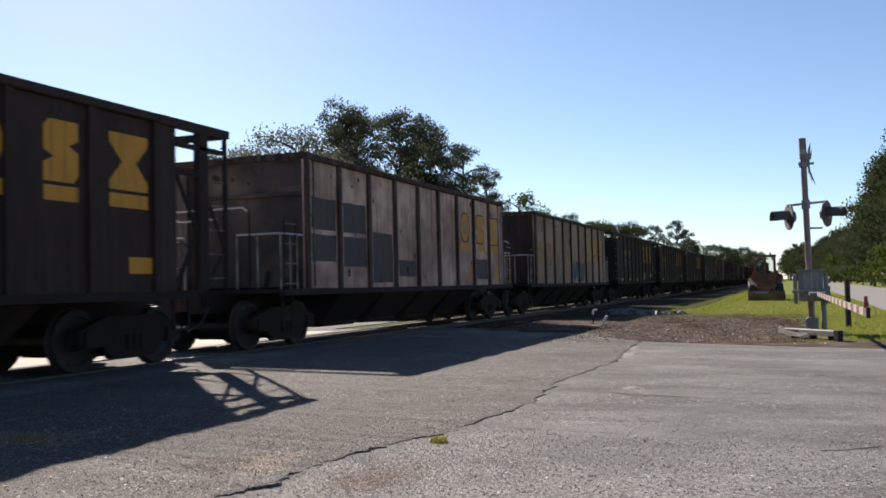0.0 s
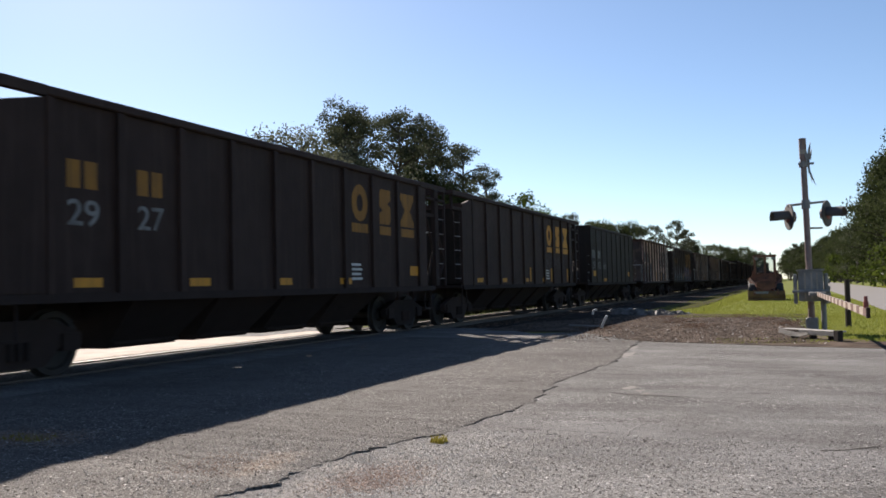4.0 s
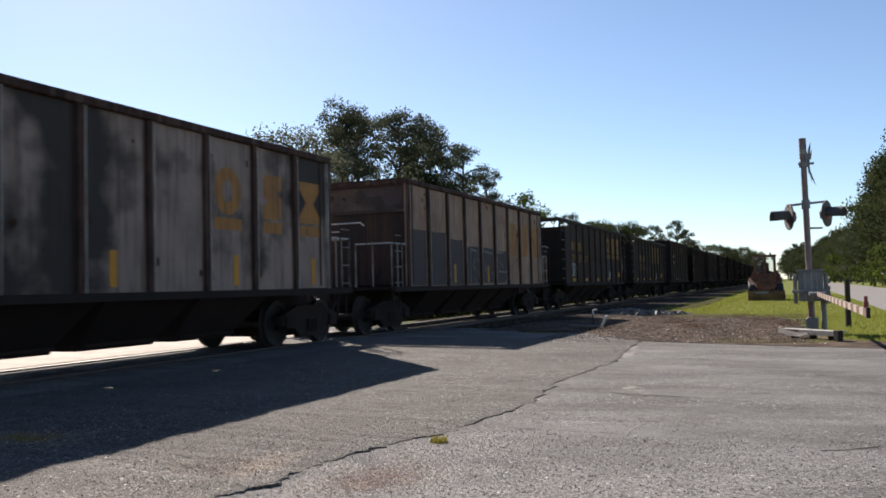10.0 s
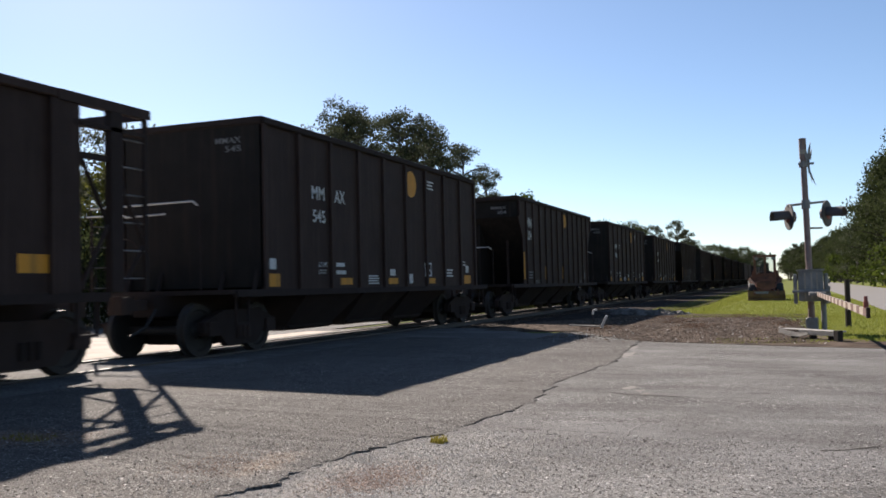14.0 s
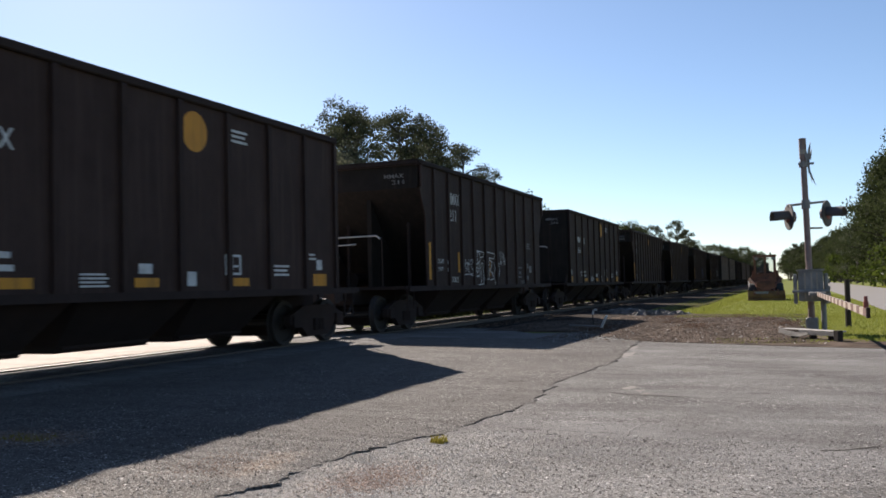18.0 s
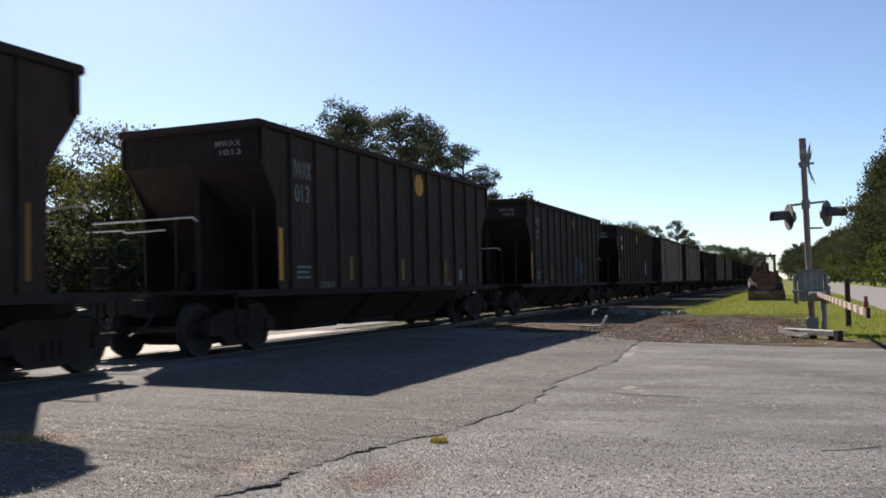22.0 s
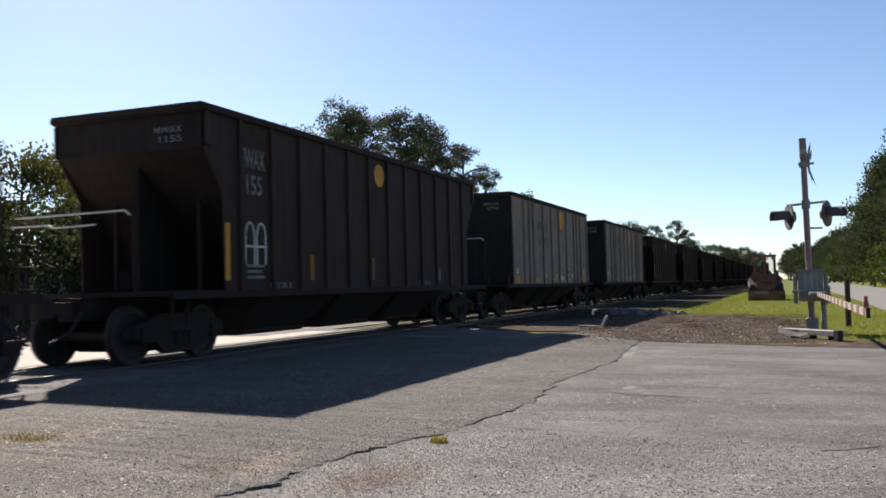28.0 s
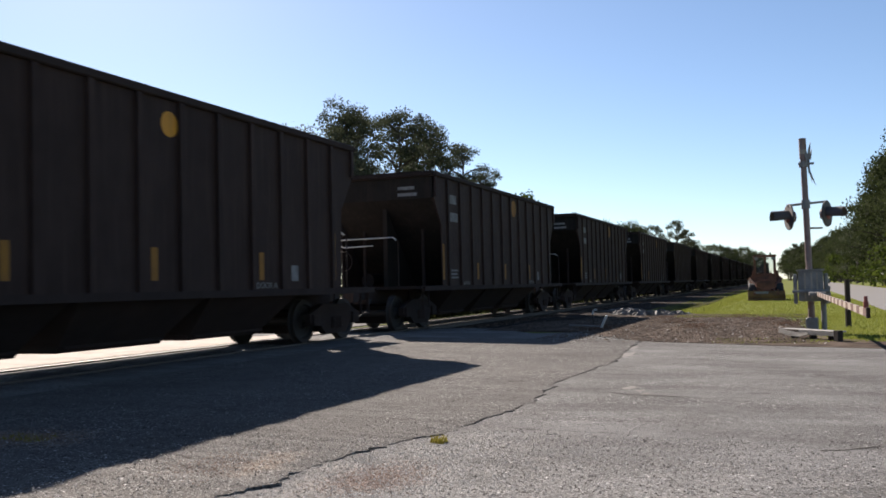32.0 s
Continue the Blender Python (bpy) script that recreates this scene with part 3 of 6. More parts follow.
                    ladder(car, s * (HALF - 0.04), y0 + d * (-1.19 + far) / 2, 1.25, H - 0.3, "y", 0.46, 0.40)
                else:
                    part("frame_post", boxes((xa, xa + 0.07, *yr(far + 0.02, far + 0.10), H - 0.46, H - 0.145)), M["coal"], car)
                    part("frame_rail", boxes((xa + 0.02, xb - 0.03, *yr(-0.875, far), H - 0.54, H - 0.46)), M["coal"], car)
                    slab_x(bm, [(y0 + d * -0.005, H - 0.145), (y0 + d * -0.87, H - 0.34), (y0 + d * -0.87, 1.06), (y0 + d * -0.005, 1.06)], xa + 0.02, xb - 0.03)
                    ladder(car, s * (HALF - 0.04), y0 + d * (-0.87 + far) / 2, 1.25, H - 0.7, "y", 0.46, 0.40)
                part("side_web", bm, M[body], car)
            part("frame_beam", boxes((-HALF, HALF, *yr(far, far - 0.06), H - 0.13, H)), M[top], car)
    n_bay = 3 if kind != "steel" else 4
    lo, hi = 1.9, B - 1.9
    w = (hi - lo) / n_bay
    for i in range(n_bay):
        ya, yb = lo + i * w, lo + (i + 1) * w
        bm = bmesh.new()
        rings = [[bm.verts.new(p_) for p_ in ((-hx, a, z), (hx, a, z), (hx, b, z), (-hx, b, z))]
                 for hx, a, b, z in ((1.42, ya + 0.04, yb - 0.04, 1.04), (0.66, ya + w * 0.12, yb - w * 0.12, 0.30), (0.60, ya + w * 0.12, yb - w * 0.12, 0.195))]
        bm.faces.new(rings[0])
        bm.faces.new(rings[2][::-1])
        for p_, q_ in zip(rings, rings[1:]):
            for k in range(4):
                bm.faces.new((p_[k], p_[(k + 1) % 4], q_[(k + 1) % 4], q_[k]))
        bay = part("hopper_bay", bm, M["coal"], car)
        for s in (-1, 1):
            bm = bmesh.new()
            rod(bm, (s * 0.69, ya + w * 0.14, 0.27), (s * 0.69, yb - w * 0.14, 0.27), 0.03, 6)
            part("outlet_gate", bm, M["coal"], bay)
    part("centre_sill", boxes((-0.24, 0.24, 1.2, B - 1.2, 0.66, 1.0)), M["coal"], car)
    for yy in (0.0, B):
        build_truck(car, yy, WHEELS)
    bm = bmesh.new()
    rod(bm, (-0.9, 0.9, 1.25), (-0.9, 1.7, 1.25), 0.2, 12)
    part("air_reservoir", bm, M["coal"], car)
    bm = bmesh.new()
    secs = []
    for k in range(16):
        a = k * math.pi / 8
        secs.append([bm.verts.new((0.014 * math.sin(c), (0.26 + 0.014 * math.cos(c)) * math.cos(a), (0.26 + 0.014 * math.cos(c)) * math.sin(a))) for c in (0, 1.257, 2.513, 3.770, 5.027)])
    for k in range(16):
        for c in range(5):
            bm.faces.new((secs[k][c], secs[k][(c + 1) % 5], secs[(k + 1) % 16][(c + 1) % 5], secs[(k + 1) % 16][c]))
    wheel = part("brake_wheel", bm, M["coal"], car)
    wheel.matrix_basis = pose(-0.7, -0.95, 1.75, 0, 0, 90)
    return car


# ---------- paint on the sides ----------
TEXTS = {}


def text_mesh(s, w, h, material):
    """Lettering in the built-in font, fitted to w by h, upright on the side that faces +x."""
    key = (s, round(w, 2), round(h, 2), material.name)
    if key not in TEXTS:
        c = bpy.data.curves.new("lettering", "FONT")
        c.body, c.extrude, c.offset = s, 0.0, 0.012
        ob = bpy.data.objects.new("lettering", c)
        me = bpy.data.meshes.new_from_object(ob)
        co = np.array([v.co for v in me.vertices])
        lo, hi = co.min(0), co.max(0)
        for v, p_ in zip(me.vertices, co):
            v.co = (0.0, (p_[0] - lo[0]) / (hi[0] - lo[0]) * w, (p_[1] - lo[1]) / (hi[1] - lo[1]) * h)
        me.materials.clear()
        me.materials.append(material)
        bpy.data.objects.remove(ob)
        TEXTS[key] = me
    return TEXTS[key]


def letters(car, s, y0, y1, z0, z1, x, m="letter", name="lettering"):
    ob = part(name, text_mesh(s, y1 - y0, z1 - z0, M[m]), M[m], car, f"stencilled {'white' if m == 'letter' else 'painted'} lettering reading {s}")
    ob.location = (x + 0.004, y0, z0)
    return ob


def panel(car, y0, y1, z0, z1, x, m, name="paint_mark"):
    """A flat mark of paint or sheet, 3 mm thick."""
    return part(name, boxes((x + 0.0005, x + 0.0035, y0, y1, z0, z1)), M[m], car)


def shape(car, pts, x, m, name="paint_mark", thick=0.003):
    """A painted polygon of (y, z)."""
    bm = bmesh.new()
    slab_x(bm, pts, x + 0.0005, x + 0.0005 + thick)
    return part(name, bm, M[m], car)


def ring_mark(car, y, z, w, h, x, m):
    """Thick upright ring."""
    out, inn = [], []
    for k in range(20):
        a = 2 * math.pi * k / 20
        out.append((y + w / 2 + w * 0.5 * math.cos(a), z + h / 2 + h * 0.5 * math.sin(a)))
        inn.append((y + w / 2 + w * 0.20 * math.cos(a), z + h / 2 + h * 0.24 * math.sin(a)))
    bm = bmesh.new()
    for k in range(20):
        j = (k + 1) % 20
        bm.faces.new([bm.verts.new((x + 0.0035, *q)) for q in (out[k], out[j], inn[j], inn[k])])
    bmesh.ops.remove_doubles(bm, verts=bm.verts, dist=0.0005)
    part("paint_mark", bm, M[m], car)


def stepped_mark(car, y, z, w, h, x, m):
    """Block with a notch on either side."""
    q = [(0.0, 0.0), (0.85, 0.0), (1.0, 0.12), (1.0, 0.5), (0.72, 0.60), (1.0, 0.70), (1.0, 1.0), (0.15, 1.0), (0.0, 0.88), (0.0, 0.5), (0.28, 0.40), (0.0, 0.30)]
    shape(car, [(y + a * w, z + b * h) for a, b in q], x, m)


def hourglass_mark(car, y, z, w, h, x, m):
    q = [(0, 0), (1, 0), (1, 0.16), (0.68, 0.5), (1, 0.82), (1, 1), (0, 1), (0, 0.82), (0.32, 0.5), (0, 0.16)]
    shape(car, [(y + a * w, z + b * h) for a, b in q], x, m)


def emblem(car, B, x, m="yellow", dz=0.0, under=True, shift=(0.0, 0.0, 0.0)):
    """Three big marks, each over a bar, near the trailing end of a side."""
    marks = [(fn, y + sh, w) for fn, y, w, sh in zip((ring_mark, stepped_mark, hourglass_mark), (B - 3.75, B - 2.33, B - 1.13), (0.78, 0.60, 0.80), shift)]
    if m == "yellow" and dz:
        # dark outline behind the marks
        for fn, y, w in marks:
            fn(car, y - 0.04, 2.48 + dz, w + 0.08, 0.90, x - 0.002, "rust")
    for fn, y, w in marks:
        fn(car, y, 2.52 + dz, w, 0.82, x, m)
        if under:
            panel(car, y, y + w, 2.27 + dz, 2.47 + dz, x, m)


def disc(car, y, z, r, x, m="yellow"):
    bm = bmesh.new()
    n = 28
    slab_x(bm, [(y + r * math.cos(2 * math.pi * k / n), z + r * math.sin(2 * math.pi * k / n)) for k in range(n)], x + 0.0005, x + 0.0035)
    return part("disc", bm, M[m], car, "round yellow painted disc" if m == "yellow" else "")


def bars(car, y0, y1, z0, z1, x, n=3, m="letter"):
    """Small print too fine to read: plain bars."""
    h = (z1 - z0) / (2 * n - 1)
    bm = bmesh.new()
    for k in range(n):
        box(bm, x + 0.0005, x + 0.0035, y0, y1 - (k % 2) * 0.12 * (y1 - y0), z0 + 2 * k * h, z0 + (2 * k + 1) * h)
    return part("small_print", bm, M[m], car)


def scrawl(car, y0, y1, z0, z1, x, m, seed, n=9, w=0.035):
    """Loose sprayed strokes."""
    rng = random.Random(seed)
    for i in range(n):
        bm = bmesh.new()
        y = y0 + (y1 - y0) * (i + 0.2 + 0.6 * rng.random()) / n
        pts = []
        for k in range(6):
            pts.append((y + rng.uniform(-0.5, 0.5) * (y1 - y0) / n * 1.3, z0 + (z1 - z0) * (k + rng.uniform(-0.4, 0.4)) / 5))
        for (a, b), (c, d) in zip(pts, pts[1:]):
            L = math.hypot(c - a, d - b) or 1
            ny, nz = -(d - b) / L * w / 2, (c - a) / L * w / 2
            vs = [bm.verts.new((x + 0.004, *q)) for q in ((a + ny, b + nz), (a - ny, b - nz), (c - ny, d - nz), (c + ny, d + nz))]
            bm.faces.new(vs)
        part("sprayed_stroke", bm, M[m], car)


GLYPHS = (
    ([(0, 0), (0.08, 0.6), (0.42, 1), (0.85, 0.94), (1, 0.68), (0.93, 0.2), (0.8, 0)], [(0.33, 0.33), (0.55, 0.66), (0.63, 0.6), (0.60, 0.44), (0.8, 0.40), (0.45, 0.26)]),
    ([(0.05, 0), (0.22, 1), (0.42, 0.76), (0.72, 0.82), (0.98, 0.72), (0.86, 0.4), (0.72, 0)], [(0.42, 0.32), (0.55, 0.70), (0.67, 0.68), (0.57, 0.32)]),
    ([(0, 0.1), (0.02, 0.78), (0.18, 0.58), (0.34, 0.84), (0.52, 0.66), (0.66, 0.78), (0.86, 0.68), (0.76, 0.08), (0.4, 0)], [(0.3, 0.16), (0.42, 0.5), (0.52, 0.46), (0.44, 0.16)]),
    ([(0, 0.12), (0.05, 0.92), (0.3, 0.97), (0.52, 0.74), (0.86, 0.72), (1, 0.3), (0.7, 0.06), (0.3, 0.02)], [(0.28, 0.3), (0.30, 0.66), (0.44, 0.66), (0.58, 0.34)]))


def cut_below(poly, z):
    """The part of a polygon under a level."""
    out = []
    for (a, b), (c, d) in zip(poly, poly[1:] + poly[:1]):
        if b <= z:
            out.append((a, b))
        if (b - z) * (d - z) < 0:
            f = (z - b) / (d - b)
            out.append((a + (c - a) * f, z))
    return out


def throw_up(car, y0, y1, z0, z1, x, seed, n, fills, line="outline", low="blue", core="red", thick=0.84):
    """Sprayed angular forms side by side: pale outline, coloured filling with a different colour below, and a core."""
    rng = random.Random(seed)
    w = (y1 - y0) / n
    for i in range(n):
        body_, core_ = GLYPHS[(i + seed) % 4]
        ww, hh = w * rng.uniform(0.98, 1.12), (z1 - z0) * rng.uniform(0.86, 1.0)
        jit = [(rng.uniform(-0.04, 0.04), rng.uniform(-0.03, 0.03)) for _ in body_]

        def place(pts, s, jj=None):
            cy, cz = 0.5, 0.46
            return [(y0 + i * w + ww * (cy + (a - cy) * s + (jj[k][0] if jj else 0)), max(z0, z0 + hh * (cz + (b - cz) * (s + (1 - s) * 0.45) + (jj[k][1] if jj else 0)))) for k, (a, b) in enumerate(pts)]
        lift = (i % 3) * 0.0004
        shape(car, place(body_, 1.0, jit), x + 0.0005 + lift, line, "sprayed_form", 0.002)
        fill = place(body_, thick, jit)
        shape(car, fill, x + 0.003 + lift, fills[i % len(fills)], "sprayed_form", 0.002)
        under = cut_below(fill, z0 + hh * rng.uniform(0.3, 0.45))
        if low and len(under) > 2:
            shape(car, under, x + 0.0055 + lift, low, "sprayed_form", 0.001)
        shape(car, place(core_, 1.1), x + 0.007 + lift, line, "sprayed_form", 0.001)
        shape(car, place(core_, 0.72), x + 0.0085 + lift, core, "sprayed_form", 0.001)


def patch(car, a, b, c, d, x, m, seed=0, name="repaint_patch"):
    """A brushed-over area with an uneven edge."""
    rng = random.Random(seed + int(a * 100))
    pts = [(a + (b - a) * k / 5, c) for k in range(6)] + [(b, c + (d - c) * k / 4) for k in range(1, 4)] + [(b - (b - a) * k / 5, d) for k in range(6)] + [(a, d - (d - c) * k / 4) for k in range(1, 4)]
    top = (d - c) > 0.3
    pts = [(y + rng.uniform(-0.02, 0.02), z + (rng.uniform(-0.022, 0.012) if z > c + 0.1 and top else rng.uniform(-0.01, 0.01))) for y, z in pts]
    return shape(car, [(y, max(1.06, z)) for y, z in pts], x, m, name)




# ---------- trees ----------
def leaf_cloud(rng, blobs, per, size, flat=0.7):
    """Leaf-sized quads scattered through blobs (centre, radius); returns vertices and faces."""
    V, F = [], []
    for c, r in blobs:
        for _ in range(max(6, int(per * r * r))):
            d = Vector((rng.gauss(0, 1), rng.gauss(0, 1), rng.gauss(0, 1) * flat)).normalized() * r * rng.random() ** 0.45
            p = c + d
            q = Euler((rng.uniform(0, 6.3), rng.uniform(0, 6.3), rng.uniform(0, 6.3))).to_matrix()
            s = size * rng.uniform(0.5, 1.3)
            n = len(V)
            V += [p + q @ Vector(v) * s for v in ((-0.5, -0.3, 0), (0.5, -0.35, 0.1), (0.6, 0.3, 0), (-0.4, 0.4, -0.1))]
            F.append((n, n + 1, n + 2, n + 3))
    return V, F


def cloud_mesh(name, V, F, material):
    me = bpy.data.meshes.new(name)
    me.from_pydata([tuple(v) for v in V], [], F)
    me.materials.append(material)
    return me


def build_tree(name, label, height, spread, bare, leaves, seed, per=26, size=0.34, clump=1.1, n_limb=11, lean=0.0, n_blob=4, flat=0.7):
    """A tapered trunk with limbs; clumps of leaves sit along the limbs and at their tips."""
    rng = random.Random(seed)
    tree = thing(name, label, "tree")
    bm = bmesh.new()
    top = Vector((lean * height, rng.uniform(-0.03, 0.03) * height, height * 0.93))
    pts = [Vector((0, 0, -0.3))] + [top * f + Vector((rng.uniform(-1, 1), rng.uniform(-1, 1), 0)) * 0.018 * height for f in (0.3, 0.55, 0.78)] + [top]
    r0 = height * 0.02 + 0.05
    for i, (a, b) in enumerate(zip(pts, pts[1:])):
        rod(bm, a, b, r0 * (1 - i * 0.23), 8, r0 * (1 - (i + 1) * 0.23))
    blobs = []
    for i in range(n_limb):
        f = bare + (0.97 - bare) * (i + rng.random() * 0.8) / n_limb
        base = pts[0].lerp(top, f)
        reach = spread * (1.0 - 0.55 * max(0, (f - bare) / (1 - bare)) ** 1.5) * rng.uniform(0.65, 1.1)
        ang = i * 2.4 + rng.uniform(-0.5, 0.5)
        tip = base + Vector((math.cos(ang) * reach, math.sin(ang) * reach, reach * rng.uniform(0.15, 0.6)))
        mid = base.lerp(tip, 0.5) + Vector((0, 0, reach * 0.08))
        rod(bm, base, mid, r0 * 0.32, 6, r0 * 0.2)
        rod(bm, mid, tip, r0 * 0.2, 6, r0 * 0.06)
        for k in range(n_blob):
            c = base.lerp(tip, rng.uniform(0.55, 1.08)) + Vector((rng.gauss(0, 0.16), rng.gauss(0, 0.16), rng.gauss(0.05, 0.1))) * reach
            blobs.append((c, clump * rng.uniform(0.6, 1.2)))
            rod(bm, mid, c, r0 * 0.1, 4, r0 * 0.03)
    for k in range(5):
        blobs.append((top + Vector((rng.gauss(0, 0.7), rng.gauss(0, 0.7), rng.uniform(-0.5, 0.5))) * clump, clump * rng.uniform(0.7, 1.1)))
    part("trunk", bm, M["bark"], tree)
    part("crown", cloud_mesh("crown", *leaf_cloud(rng, blobs, per, size, flat), leaves), leaves, tree)
    return tree


def stand(proto, x, y, s=1.0, turn=0.0):
    t = copy_thing(proto, pose(x, y, gz(x), 0, 0, turn))
    t.scale = (s, s, s)
    return t


PINE_A = build_tree("pine_tree", "tall dark green pine with a high clumped crown", 16.0, 3.4, 0.58, L_PINE, 3, per=430, size=0.115, clump=0.80, n_limb=13, n_blob=2, flat=0.62)
PINE_B = build_tree("pine_tree", "tall dark green pine with a high clumped crown", 15.0, 3.0, 0.58, L_PINE, 8, per=430, size=0.115, clump=0.82, n_limb=12, n_blob=2, flat=0.62)
OAK_A = build_tree("oak_tree", "broad green oak with a dense crown", 14.0, 6.0, 0.2, L_OAK, 5, per=200, clump=1.6, n_limb=16, size=0.17, n_blob=2, flat=0.6)
OAK_B = build_tree("oak_tree", "broad green oak with a dense crown", 13.0, 5.4, 0.15, L_OAK, 11, per=200, clump=1.55, n_limb=16, size=0.17, n_blob=2, flat=0.6)
OAK_C = build_tree("oak_tree", "broad green oak with a dense crown", 14.0, 6.0, 0.2, L_OAK, 5, per=42, clump=1.35, n_limb=19, size=0.27)
OAK_D = build_tree("oak_tree", "broad green oak with a dense crown", 13.0, 5.4, 0.15, L_OAK, 11, per=42, clump=1.3, n_limb=19, size=0.27)
PINE_C = build_tree("pine_tree", "tall dark green pine with a high clumped crown", 16.0, 4.0, 0.42, L_PINE, 3, per=90, size=0.23, clump=0.80, n_limb=19, n_blob=3, flat=0.55)
GREY = build_tree("hazy_oak_tree", "grey-green tree with thin feathery crown", 12.0, 4.6, 0.25, L_GREY, 21, per=85, clump=1.15, n_limb=18, size=0.14)
YOUNG = build_tree("young_tree", "sparse young broadleaf tree with small leaves", 11.0, 3.0, 0.5, L_BRIGHT, 31, per=60, clump=0.75, n_limb=14, size=0.2)
BUSH = build_tree("bush", "dark green bush beyond the railway", 3.2, 2.0, 0.05, L_OAK, 43, per=90, clump=0.8, n_limb=9, size=0.12)
BUSH.matrix_basis = pose(-24.5, 33, gz(-24.5))
SUNNY = build_tree("broadleaf_tree", "yellow-green sunlit broadleaf tree beyond the railway", 7.6, 3.0, 0.12, L_SUNNY, 51, per=150, clump=0.95, n_limb=14, size=0.13)
SUNNY.matrix_basis = pose(-28.5, 33.5, gz(-28.5))
SHRUB = build_tree("shrub", "bright green roadside shrub", 3.2, 2.0, 0.05, L_BRIGHT, 41, per=40, clump=0.8, n_limb=9, size=0.22)
for p_, x, y, s, tn in ((PINE_A, -32, 62.5, 1.02, 0), (PINE_B, -33.5, 67, 1.08, 40), (OAK_A, 16.0, 92, 1.15, 80), (OAK_B, 15.5, 106, 1.25, 0), (GREY, -29, 42.5, 0.76, 0), (YOUNG, -31, 106, 1.15, 0)):
    p_.matrix_basis = pose(x, y, gz(x), 0, 0, tn)
    p_.scale = (s, s, s)
for p_, x, y, s, tn in ((GREY, -31, 47.5, 0.85, 130), (GREY, -31.5, 53.5, 1.03, 40), (GREY, -33, 38, 0.85, 70), (GREY, -30.2, 58, 0.98, 310), (PINE_A, -33, 74, 1.14, 200), (PINE_B, -34, 80, 1.20, 120), (PINE_A, -35, 86, 1.14, 75), (PINE_B, -33.5, 93, 1.16, 10),
                        (PINE_A, -36, 70, 1.02, 300), (PINE_B, -37, 90, 1.16, 250), (OAK_B, -31, 72, 0.85, 50), (OAK_A, -32, 84, 0.8, 210), (PINE_A, -33, 98, 0.95, 160), (OAK_B, -33, 96, 0.7, 20),
                        (YOUNG, -30.2, 111, 1.0, 100), (OAK_A, -36, 30, 0.62, 30), (OAK_B, -41, 43, 0.7, 10), (OAK_A, -37, 46, 0.66, 70), (OAK_B, -33.5, 42.5, 0.6, 200), (OAK_A, -45, 37, 0.7, 140), (OAK_B, -48, 31, 0.7, 50), (OAK_A, -43, 28, 0.62, 300), (OAK_B, -40, 22, 0.9, 120), (OAK_A, -38, 12, 0.9, 200), (GREY, -36, 20, 0.8, 20), (SUNNY, -33, 31.5, 1.05, 130), (SUNNY, -30.5, 38.5, 0.9, 220)):
    stand(p_, x, y, s, tn)
OAK_C.matrix_basis, OAK_D.matrix_basis, PINE_C.matrix_basis = pose(-30, 140, gz(-30)), pose(17, 330, gz(17)), pose(-31, 132, gz(-31))
OAK_C.scale, OAK_D.scale, PINE_C.scale = (0.75, 0.75, 0.75), (1.1, 1.1, 1.1), (0.75, 0.75, 0.75)
rng = random.Random(77)
# the far row of woods on both sides
for p_, x, y, s in ((OAK_C, -30.5, 150, 0.82), (PINE_C, -31, 165, 0.78), (OAK_D, -29, 168, 0.95), (OAK_C, -29, 182, 0.88), (PINE_C, -27, 195, 0.85), (PINE_C, -24.5, 206, 0.95),
                    (PINE_C, -23, 216, 0.85), (OAK_D, -24.5, 236, 0.88), (OAK_C, -26, 262, 0.72), (OAK_D, -25, 282, 0.74), (OAK_C, -24, 305, 0.9), (OAK_C, -24, 330, 0.95), (OAK_D, -23, 355, 1.0), (OAK_D, -22, 380, 0.95), (OAK_C, -22, 420, 1.1), (OAK_D, -21, 470, 1.15), (OAK_C, -20, 530, 1.2), (OAK_D, -20, 600, 1.3)):
    stand(p_, x, y, s, x * 97 % 360)
for i in range(24):
    y = 122 + i * 14 + rng.uniform(-4, 4)
    x = -33 - i * 0.5 + rng.uniform(-5, 2)
    stand((OAK_C, OAK_D, PINE_C, PINE_C)[rng.randrange(4)], x, y, rng.uniform(0.5, 0.75), rng.uniform(0, 360))
for p_, x, y, s in ((OAK_A, 15.5, 119, 1.28), (OAK_B, 16.2, 131, 1.45), (OAK_A, 16.0, 146, 1.48), (OAK_B, 15.2, 161, 1.45), (OAK_A, 15.5, 178, 1.30),
                    (OAK_B, 14.8, 200, 1.05), (OAK_A, 15.5, 216, 1.12), (OAK_D, 14.5, 236, 0.95), (GREY, 13.5, 226, 1.05), (OAK_A, 24, 112, 1.4), (OAK_B, 25, 128, 1.5), (OAK_A, 25, 150, 1.4), (OAK_B, 24, 175, 1.3), (OAK_A, 23, 205, 1.2)):
    stand(p_, x, y, s, x * 131 % 360 + y)
for i in range(20):
    y = 250 + i * 9.0 + rng.uniform(-3, 3)
    stand((OAK_C, OAK_D)[rng.randrange(2)], 14.0 + rng.uniform(-1.0, 2.5) + 0.02 * i, y, rng.uniform(0.85, 1.05) + 0.016 * i, rng.uniform(0, 360))
# woods that close the view down the line
for i in range(26):
    y = 330 + i * 9 + rng.uniform(-6, 6)
    stand((OAK_C, OAK_D, PINE_C)[rng.randrange(3)], 11.5 - i * 0.62 + rng.uniform(-1.5, 3.0), y, rng.uniform(0.75, 1.0) + 0.012 * i, rng.uniform(0, 360))
SHRUB.matrix_basis = pose(11.5, 118, gz(11.5))
